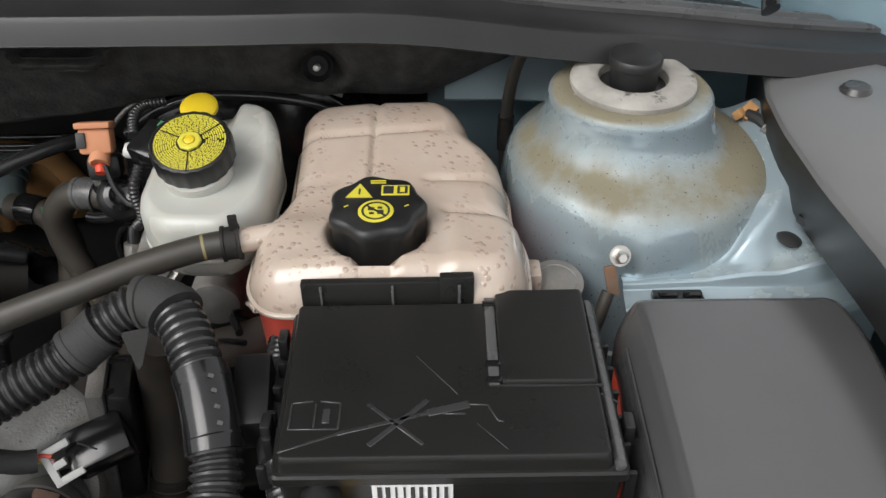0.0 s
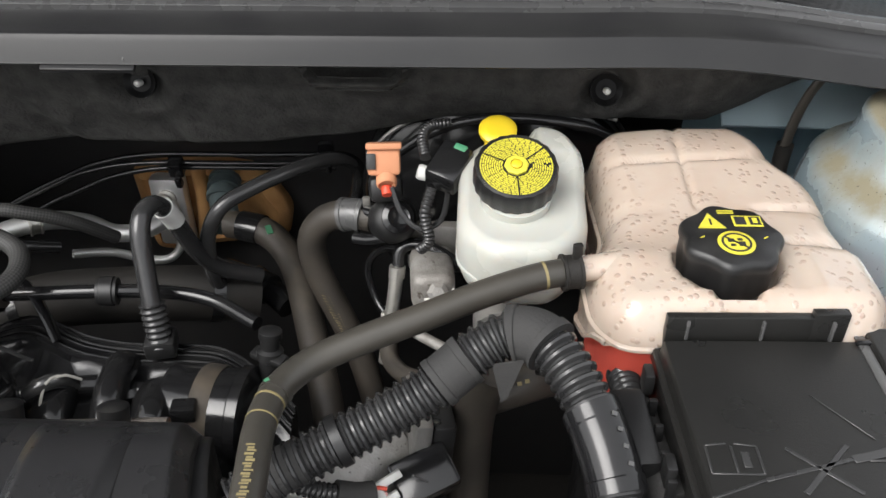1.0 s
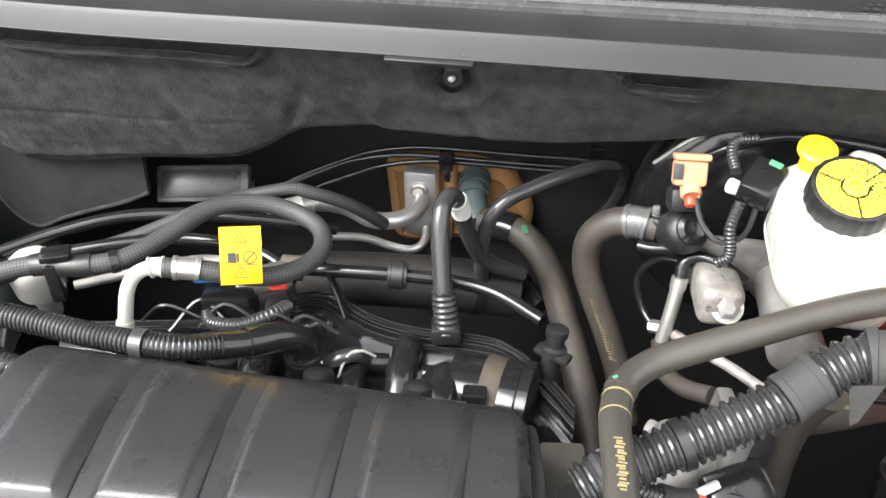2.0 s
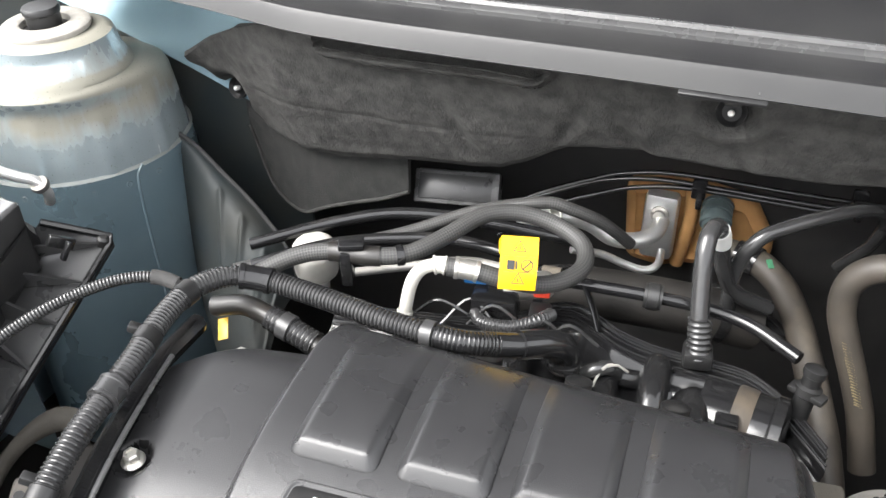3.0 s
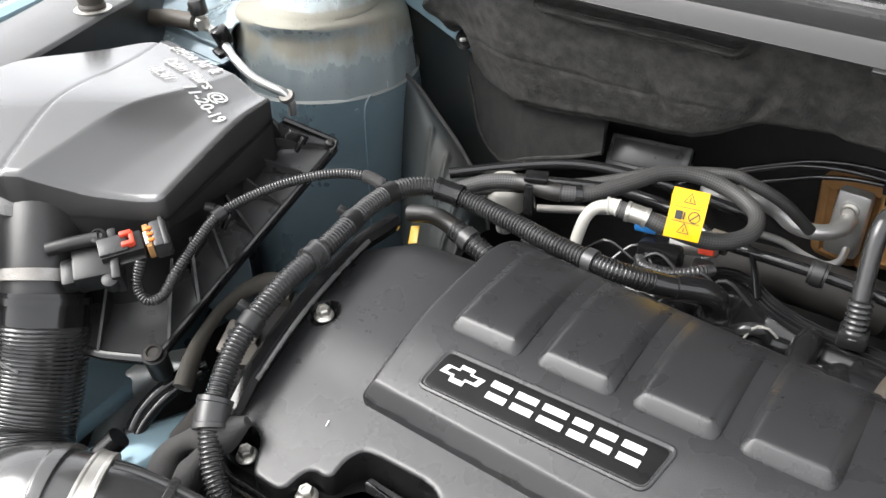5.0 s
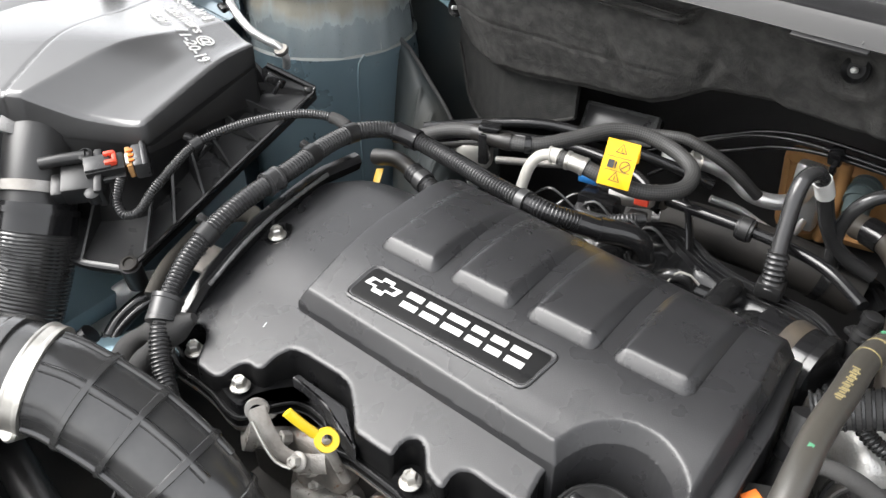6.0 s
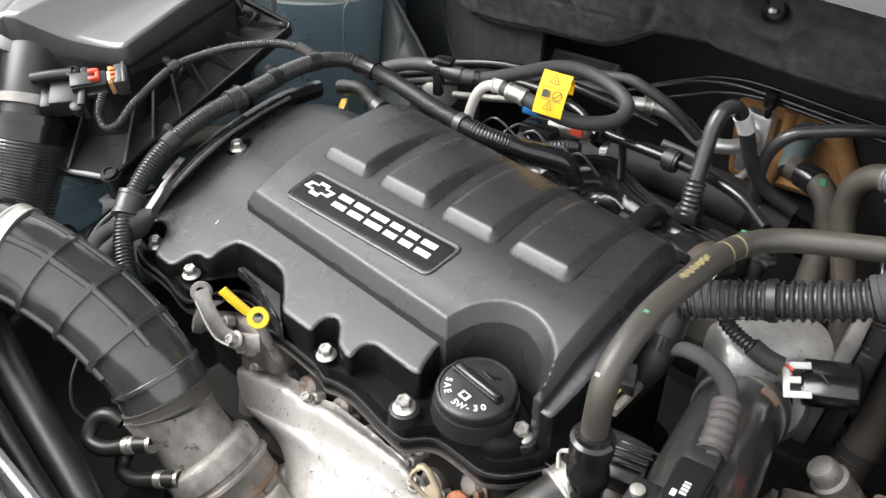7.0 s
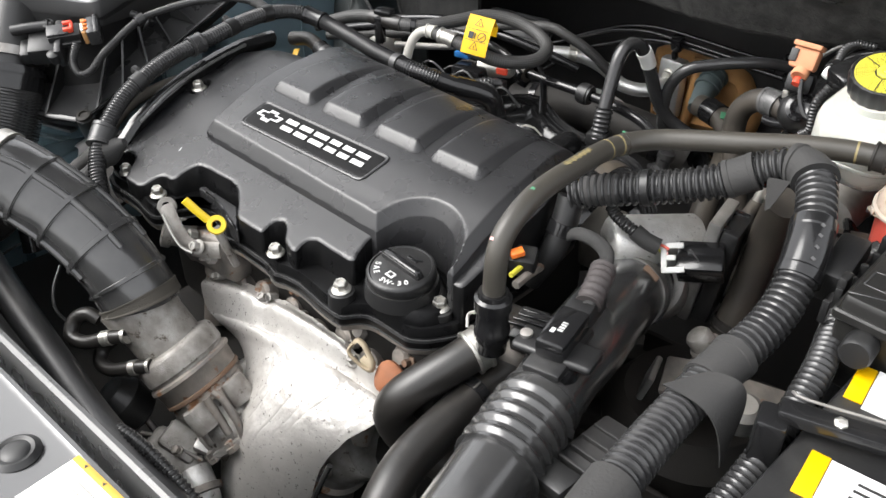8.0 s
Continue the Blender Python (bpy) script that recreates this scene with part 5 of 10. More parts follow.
# ---------------------------------------------------------------- coolant tank and its hose
def build_tank():
    tank = thing("coolant_tank", (-0.03, 0.50, 0.95), "milky plastic coolant tank beaded with moisture inside", "coolant tank")
    raw = [(-0.113, 0.425), (-0.098, 0.404), (0.052, 0.402), (0.068, 0.420), (0.068, 0.468), (0.060, 0.492), (0.060, 0.535), (0.052, 0.556), (0.038, 0.570), (0.034, 0.598), (0.016, 0.622), (-0.085, 0.620), (-0.100, 0.602), (-0.096, 0.510), (-0.103, 0.488), (-0.114, 0.470)]
    outline = densify(fillet(raw, 0.014, 4), 0.004)

    def skin(x, y, h):
        if h < 1.075:
            return 0.0
        z = 0.010 * smoothstep(0.47, 0.60, y) + 0.006 * smoothstep(-0.115, -0.03, x) * smoothstep(0.07, 0.0, x)
        # moulded seams
        z -= 0.0032 * math.exp(-((x + 0.037) / 0.0022) ** 2) * smoothstep(0.50, 0.515, y)
        for yy, a, b in ((0.566, -0.1, 0.04), (0.512, -0.1, -0.06), (0.507, 0.0, 0.062), (0.471, 0.012, 0.066)):
            z -= 0.0030 * math.exp(-((y - yy - 0.004 * math.sin(30 * x)) / 0.0026) ** 2) * smoothstep(a - 0.004, a + 0.006, x) * smoothstep(b + 0.004, b - 0.006, x)
        z += 0.004 * smoothstep(0.47, 0.463, y) * smoothstep(0.01, 0.022, x)
        # well round the cap
        d = math.hypot(x + 0.029, (y - 0.452))
        z -= 0.022 * (1 - smoothstep(0.0275, 0.0345, d)) * smoothstep(0.475, 0.455, y)
        # shoulder of the hose outlet
        z += 0.004 * math.exp(-(((x + 0.09) / 0.025) ** 2 + ((y - 0.455) / 0.015) ** 2))
        return z

    part("tank_body", shell(outline, [(0.004, 1.059), (0.0015, 1.061), (0.0, 1.064), (0.0, 1.067), (0.002, 1.073), (0.006, 1.081), (0.012, 1.0875), (0.019, 1.0905)], skin, rings=34), M_TANK, tank, "milky upper shell with moulded seams", sharp=70)
    part("weld_flange", shell(outline, [(-0.001, 1.061), (-0.0022, 1.062), (-0.0022, 1.064), (-0.001, 1.065), (0.004, 1.0655)], rings=2), M_TANK, tank)
    low = densify(fillet(raw, 0.014, 4), 0.008)
    part("coolant_sump", shell(low, [(0.02, 0.955), (0.010, 0.965), (0.006, 0.985), (0.004, 1.030), (0.0025, 1.0615)], rings=2, bottom=True), M_COOLANT, tank, "red coolant seen through the lower shell")
    side = fillet([(-0.0995, 0.600), (-0.0960, 0.512), (-0.1035, 0.487), (-0.1145, 0.470), (-0.1138, 0.426), (-0.1030, 0.4085)], 0.006, 4)[1:-1]
    drop = [1.032 + 0.029 * smoothstep(0.462, 0.412, p[1]) + 0.0015 * math.sin(260 * p[1]) for p in side]
    part("side_skirt", loft([[Vector((p[0] - 0.0008, p[1], 1.0635)) for p in side], [Vector((p[0] - 0.0008, p[1], z + 0.002)) for p, z in zip(side, drop)], [Vector((p[0] - 0.0030, p[1], z + 0.001)) for p, z in zip(side, drop)], [Vector((p[0] - 0.0030, p[1], z - 0.002)) for p, z in zip(side, drop)], [Vector((p[0] + 0.002, p[1], z - 0.002)) for p, z in zip(side, drop)]], closed=False), M_TANK, tank, "milky side wall with a wavy lower flange", sharp=40)
    for k in range(3):
        part("level_line", box((0.010, 0.0016, 0.0016), (-0.070 - 0.004 * (k % 2), 0.4035, 1.048 - 0.010 * k), (0, -6, 0)), M_TANK, tank)
    stub = [(-0.070, 0.462, 1.086), (-0.092, 0.459, 1.086), (-0.112, 0.455, 1.0855), (-0.128, 0.451, 1.085)]
    part("outlet_stub", tube(stub, 0.0085, 16), M_TANK, tank)
    part("side_bracket", box((0.012, 0.020, 0.03), (0.073, 0.455, 1.045), bevel=0.003), M_TANK, tank)
    ax = Vector((0, -0.06, 1))
    c = Vector((-0.029, 0.456, 1.073))
    cap = part("cap", lathe([(0.0275, 0.0), (0.0290, 0.004), (0.0292, 0.030), (0.0304, 0.033), (0.0304, 0.0375), (0.0290, 0.0400), (0.0270, 0.0412), (0.010, 0.0415)], c, ax, 112, 7, 0.055), M_PLASTIC, tank, "black lobed pressure cap with yellow warning symbols", sharp=45)
    q = plane_at(c + ax.normalized() * 0.0417, (1, 0, 0), ax)
    disc = part("warning_disc", moved(lathe([(0.0112, 0), (0.0112, 0.0004), (0.0105, 0.0006)], (0, -0.0095, 0), n=36), q), M_YELLOWPRINT, cap, "yellow warning disc")
    part("disc_ring", moved(lathe([(0.0090, 0.0003), (0.0090, 0.0008), (0.0076, 0.0008), (0.0076, 0.0003), (0.0090, 0.0003)], (0, -0.0095, 0), n=36), q), M_PRINT, cap)
    part("disc_slash", moved(box((0.0165, 0.0013, 0.0005), (0, -0.0095, 0.0007), (0, 0, -40)), q), M_PRINT, cap)
    for k, (px, py, w, h) in enumerate(((-0.003, -0.0078, 0.004, 0.003), (0.003, -0.0110, 0.004, 0.004), (-0.0025, -0.0122, 0.003, 0.002), (0.0025, -0.0068, 0.003, 0.002))):
        part("disc_mark", moved(box((w, h, 0.0004), (px, py, 0.0007)), q), M_PRINT, cap)
    tri = lathe([(0.0098, 0), (0.0098, 0.0005)], (-0.0115, 0.0095, 0), n=3)
    part("warning_triangle", moved(tri, q @ Matrix.Translation((-0.0115, 0.0095, 0)) @ Matrix.Rotation(radians(-90), 4, "Z") @ Matrix.Translation((0.0115, -0.0095, 0))), M_YELLOWPRINT, cap, "yellow warning triangle", sharp=20)
    part("triangle_mark", moved(box((0.0012, 0.0058, 0.0006), (-0.0115, 0.0105, 0.0005)), q), M_PRINT, cap)
    book = part("book_symbol", moved(box((0.0180, 0.0105, 0.0005), (0.0115, 0.0120, 0.0002), bevel=0.0002), q), M_YELLOWPRINT, cap, "yellow open book symbol")
    part("book_page", moved(box((0.0066, 0.0078, 0.0005), (0.0070, 0.0120, 0.0005)), q), M_PRINT, cap)
    part("book_page", moved(box((0.0066, 0.0078, 0.0005), (0.0160, 0.0120, 0.0005)), q), M_PRINT, cap)
    part("book_sign", moved(box((0.003, 0.0052, 0.0005), (0.0160, 0.0120, 0.0007)), q), M_YELLOWPRINT, cap)
    for k in range(2):
        part("printed_bar", moved(box((0.010, 0.0010, 0.0004), (0.0, 0.0225 - 0.0022 * k, 0.0001)), q), M_YELLOWPRINT, cap)
    for s in (-1, 1):
        part("tick_mark", moved(box((0.003, 0.0008, 0.0004), (0.019 * s, -0.004, 0.0001), (0, 0, 30)), q), M_YELLOWPRINT, cap)


COOL_HOSE = [(-0.119, 0.4525, 1.085), (-0.145, 0.4470, 1.084), (-0.180, 0.4340, 1.080), (-0.215, 0.4190, 1.074), (-0.250, 0.4050, 1.068), (-0.280, 0.3900, 1.063), (-0.297, 0.3700, 1.061),
             (-0.302, 0.3400, 1.063), (-0.299, 0.3000, 1.066), (-0.296, 0.2550, 1.066), (-0.292, 0.2250, 1.062), (-0.289, 0.2020, 1.050), (-0.287, 0.1930, 1.032), (-0.287, 0.1915, 0.995)]


def build_coolant_hose():
    h = thing("coolant_hose", (-0.297, 0.30, 0.97), "long grey rubber coolant hose from tank to engine", "hose")
    part("hose", tube(COOL_HOSE, 0.0090, 20, 0.005), M_HOSE, h)
    c = part("spring_clamp", band(COOL_HOSE, 0.012, 0.014, 0.0110, lip=0.001), M_DARK, h, "dark spring clamp")
    part("clamp_ear", box((0.006, 0.004, 0.012), (-0.122, 0.452, 1.100), (0, 0, 15), 0.001), M_DARK, c)
    part("yellow_line", band(COOL_HOSE, 0.055, 0.0018, 0.00915), M_PALEPRINT, h)
    part("green_mark", box((0.003, 0.0022, 0.0008), (-0.303, 0.366, 1.0702), (0, 0, 40)), M_GREEN, h)
    for f in (0.50, 0.535):
        part("yellow_ring", band(COOL_HOSE, f, 0.0014, 0.00920), M_PALEPRINT, h, "thin yellow printed ring")
    part("joint_ring", band(COOL_HOSE, 0.478, 0.006, 0.0098), M_HOSE, h)
    for k in range(17):
        p = along(COOL_HOSE, 0.595 + 0.0050 * k, 0.002)[1]
        part("printed_bar", box((0.0048 - 0.0014 * (k % 3 == 1), 0.0010 + 0.0005 * (k % 2), 0.0006), (p.x + 0.0005 * (k % 3 - 1), p.y, p.z + 0.0088)), M_PALEPRINT, h)
    part("green_dot", box((0.0032, 0.0042, 0.0010), (-0.2935, 0.237, 1.0730), (15, 5, 0)), M_GREEN, h)
    part("pink_dot", box((0.003, 0.0024, 0.0012), (-0.2910, 0.1915, 1.0510), (50, 0, 10)), M_PINK, h)
    lower = part("quick_connector", lathe([(0.0125, -0.055), (0.0125, -0.045), (0.0145, -0.042), (0.0145, -0.032), (0.0130, -0.030), (0.0130, -0.014), (0.0150, -0.012), (0.0150, -0.002), (0.0125, 0.0), (0.0118, 0.004)], (-0.287, 0.1915, 1.000), (0, 0, 1), 28), M_GLOSS, h, "black quick connector")
    part("wire_clip", tube([(-0.301, 0.187, 0.977), (-0.307, 0.185, 0.972), (-0.303, 0.180, 0.964)], 0.0014, 8, 0.003), M_STEEL, lower)


def build_brake_reservoir():
    r = thing("brake_reservoir", (-0.155, 0.53, 1.0), "white plastic brake fluid reservoir below its cap", "reservoir")
    raw = [(-0.198, 0.490), (-0.178, 0.464), (-0.131, 0.462), (-0.109, 0.492), (-0.107, 0.560), (-0.117, 0.592), (-0.136, 0.600), (-0.186, 0.594), (-0.197, 0.560)]

    def top(x, y, h):
        if h < 1.08:
            return 0.0
        return 0.013 * smoothstep(0.530, 0.560, y) * smoothstep(-0.150, -0.138, x) + 0.006 * smoothstep(0.47, 0.55, y)
    body = part("tank_body", shell(densify(fillet(raw, 0.012, 4), 0.004), [(0.016, 1.036), (0.010, 1.040), (0.004, 1.047), (0.001, 1.056), (0.0, 1.064), (0.0, 1.082), (0.002, 1.089), (0.007, 1.0935)], top, rings=22, bottom=True), M_RES, r, sharp=70)
    part("moulded_line", shell(densify(fillet(raw, 0.012, 4), 0.006), [(0.001, 1.0575), (-0.0006, 1.059), (-0.0006, 1.061), (0.001, 1.0625)], rings=2), M_RES, r)
    part("neck", lathe([(0.024, -0.012), (0.024, 0.004)], (-0.158, 0.512, 1.104), (0, -0.32, 1), 32), M_RES, r)
    ax = Vector((0.02, -0.36, 1)).normalized()
    c = Vector((-0.159, 0.517, 1.1115))
    cap = part("cap", lathe([(0.0265, -0.003), (0.0282, 0.000), (0.0282, 0.013), (0.0272, 0.0155), (0.0262, 0.0158), (0.0255, 0.0145)], c, ax, 120, 20, 0.012), M_PLASTIC, r, "black knurled cap with a yellow printed face")
    part("face", lathe([(0.0258, 0.004), (0.0258, 0.0148), (0.0250, 0.0152), (0.01, 0.0152)], c, ax, 48), M_PLASTIC, cap, "black face under print")
    q = plane_at(c + ax * 0.0153, (1, 0.1, 0), ax)
    # worn print: short yellow strokes in three fans
    bm = bmesh.new()
    rng = random.Random(11)
    for row in range(10):
        rad = 0.0098 + row * 0.00155
        ang = rng.uniform(0, 20)
        end = ang + 360
        while ang < end:
            w = math.degrees(rng.uniform(0.0016, 0.0050) / rad)
            mid = radians(ang + w / 2)
            if ang + w < end:
                bm = join(bm, box((rad * radians(w), 0.00102, 0.0004), (rad * math.cos(mid), rad * math.sin(mid), 0.0001), (0, 0, math.degrees(mid) + 90)))
            ang += w + math.degrees(rng.uniform(0.0004, 0.0009) / rad)
    printed = part("worn_print", moved(bm, q), M_YELLOWPRINT, cap, "worn yellow print")
    printed["kind"] = "stuff"
    for g in (35, 150, 268):
        part("wear_line", moved(box((0.0165, 0.0009, 0.0004), (0.0173, 0, 0.0004)), q @ Matrix.Rotation(radians(g), 4, "Z")), M_PLASTIC, cap)
    hub = part("hub", moved(lathe([(0.0082, 0), (0.0082, 0.0016), (0.0072, 0.0022), (0.0045, 0.0022), (0.0042, 0.0012)], (0, 0, 0), n=8), q), M_YELLOWPRINT, cap, "yellow hub", sharp=25)
    part("hub_button", moved(lathe([(0.0036, 0.0008), (0.0036, 0.0026), (0.0028, 0.0032)], (0, 0, 0), n=20), q), M_YELLOW, cap)
    y = thing("filler_plug", (-0.170, 0.578, 1.095), "yellow plastic plug behind the brake reservoir cap", "plug")
    part("disc", lathe([(0.0125, 0), (0.0140, 0.002), (0.0140, 0.005), (0.0120, 0.0068), (0.007, 0.0070)], (-0.169, 0.580, 1.113), (0, -0.35, 1), 32), M_YELLOW, y)
    part("stem", lathe([(0.0095, -0.018), (0.0095, 0.002)], (-0.169, 0.580, 1.113), (0, -0.25, 1), 24), M_YELLOW, y)
    m = thing("master_cylinder", (-0.165, 0.56, 0.95), "cast aluminium brake master cylinder under the reservoir", "master cylinder")
    part("bore", lathe([(0.014, -0.002), (0.0195, 0.0), (0.021, 0.003), (0.021, 0.09), (0.026, 0.092), (0.026, 0.11)], (-0.164, 0.505, 0.985), (0, 1, 0), 36), M_CAST, m)
    part("end_plug", lathe([(0.006, -0.002), (0.0065, 0.001), (0.004, 0.002)], (-0.164, 0.504, 0.985), (0, -1, 0), 6), M_CAST, m)
    part("flange", box((0.07, 0.012, 0.05), (-0.205, 0.600, 0.995), (0, 0, 0), 0.006), M_CAST, m)
    part("port_block", box((0.035, 0.05, 0.035), (-0.218, 0.565, 0.990), (0, 0, 5), 0.009, 4), M_CASTDUST, m)
    part("nut", lathe([(0.009, 0), (0.009, 0.008), (0.005, 0.010)], (-0.212, 0.543, 0.992), (0, -0.8, 0.6), 6), M_CAST, m, sharp=25)
    part("washer", lathe([(0.0125, -0.001), (0.0125, 0.001)], (-0.212, 0.543, 0.992), (0, -0.8, 0.6), 24), M_STEEL, m)
    b = thing("brake_booster", (-0.17, 0.72, 0.9), "large black round brake booster behind the reservoir", "brake booster")
    part("drum", lathe([(0.05, -0.01), (0.085, 0.0), (0.118, 0.012), (0.124, 0.02), (0.124, 0.035), (0.128, 0.037), (0.128, 0.045), (0.122, 0.05), (0.118, 0.10)], (-0.16, 0.665, 0.985), (0, 1, 0.06), 56), M_GLOSS, b)
    part("edge_line", tube([(-0.275, 0.650, 1.055), (-0.245, 0.645, 1.085), (-0.20, 0.642, 1.104), (-0.155, 0.642, 1.110), (-0.11, 0.645, 1.106), (-0.07, 0.648, 1.090)], 0.0020, 8), M_CAST, b, "thin dull brake pipe")
    part("vacuum_pipe", tube([(-0.25, 0.632, 1.065), (-0.215, 0.628, 1.090), (-0.17, 0.630, 1.100), (-0.10, 0.634, 1.092), (-0.06, 0.64, 1.07)], 0.0045, 10), M_GLOSS, b)
    sensor = thing("fluid_sensor_plug", (-0.205, 0.565, 1.07), "black sensor plug with a taped cable", "connector")
    part("plug", box((0.026, 0.034, 0.020), (-0.204, 0.566, 1.092), (20, 10, -25), 0.004), M_GLOSS, sensor)
    part("latch", box((0.010, 0.006, 0.004), (-0.196, 0.573, 1.104), (20, 10, -25), 0.001), M_GREEN, sensor, "green latch")
    part("collar", lathe([(0.0055, 0), (0.006, 0.007), (0.005, 0.009)], (-0.219, 0.566, 1.086), (-1, 0, 0.3), 20), M_WHITE, sensor)
    part("cable", tube([(-0.222, 0.575, 1.095), (-0.225, 0.592, 1.102), (-0.220, 0.605, 1.105), (-0.205, 0.612, 1.105)], 0.0044, 12, pitch=0.003, depth=0.0008), M_CONDUIT, sensor)
    part("cable_tail", tube([(-0.217, 0.560, 1.078), (-0.222, 0.550, 1.062), (-0.219, 0.546, 1.040), (-0.226, 0.548, 1.030)], 0.0046, 12, pitch=0.003, depth=0.0008), M_CONDUIT, sensor)


def build_orange_connector():
    c = thing("vacuum_sensor", (-0.255, 0.585, 1.05), "peach plastic sensor connector on a black check valve", "sensor")
    x, y, z = -0.254, 0.582, 1.088
    part("shell", box((0.025, 0.015, 0.020), (x, y, z - 0.001), (-25, 0, 4), 0.003), M_PEACH, c)
    part("top_lip", box((0.027, 0.017, 0.005), (x, y + 0.003, z + 0.011), (-25, 0, 4), 0.0015), M_PEACH, c)
    part("socket", lathe([(0.0075, -0.006), (0.008, 0.004), (0.0065, 0.006), (0.0055, 0.003)], (x + 0.002, y - 0.008, z - 0.012), (0.1, -0.75, -0.3), 20), M_PEACH, c)
    part("red_seal", lathe([(0.0040, 0), (0.0040, 0.007)], (x + 0.002, y - 0.010, z - 0.017), (0.1, -0.7, -0.5), 14), M_RED, c)
    part("dark_slot", box((0.007, 0.004, 0.012), (x - 0.009, y - 0.0070, z + 0.003), (-25, 0, 4), 0.0008), M_PRINT, c)
    v = thing("check_valve", (-0.253, 0.585, 1.02), "round black check valve with hose barbs", "valve")
    part("drum", lathe([(0.010, -0.018), (0.017, -0.016), (0.019, -0.006), (0.019, 0.006), (0.016, 0.014), (0.009, 0.018)], (-0.250, 0.588, 1.030), (0.3, -0.7, 0.6), 32), M_PLASTIC, v)
    part("cap_ring", lathe([(0.013, 0.014), (0.013, 0.019), (0.009, 0.021), (0.006, 0.019)], (-0.250, 0.588, 1.030), (0.3, -0.7, 0.6), 28), M_GLOSS, v)
    part("barb", tube([(-0.262, 0.595, 1.030), (-0.275, 0.603, 1.028), (-0.29, 0.609, 1.025)], 0.007, 12), M_GLOSS, v)
    part("barb", tube([(-0.255, 0.580, 1.018), (-0.270, 0.585, 1.012), (-0.282, 0.59, 1.010)], 0.005, 12), M_GLOSS, v)
    part("shroud", box((0.026, 0.02, 0.02), (-0.254, 0.585, 1.062), (-20, 0, 10), 0.005), M_PLASTIC, v)
    part("wire", tube([(-0.248, 0.570, 1.072), (-0.240, 0.560, 1.055), (-0.226, 0.552, 1.046), (-0.21, 0.556, 1.052), (-0.205, 0.560, 1.075)], 0.0022, 8), M_CONDUIT, v)


def build_strap():
    st = thing("drain_hose", (0.06, 0.65, 1.05), "thin dull drain hose behind the coolant tank", "hose")
    p = [(0.086, 0.640, 1.150), (0.078, 0.630, 1.138), (0.072, 0.632, 1.122), (0.068, 0.636, 1.098), (0.066, 0.638, 1.066), (0.066, 0.636, 1.040), (0.066, 0.63, 1.0)]
    part("hose", tube(p, 0.0062, 12, flat=0.5), M_RUBBER, st)
    part("end_sleeve", band(p, 0.62, 0.03, 0.0068), M_DARK, st)


build_strap()
build_tank()
build_coolant_hose()
build_brake_reservoir()
build_orange_connector()


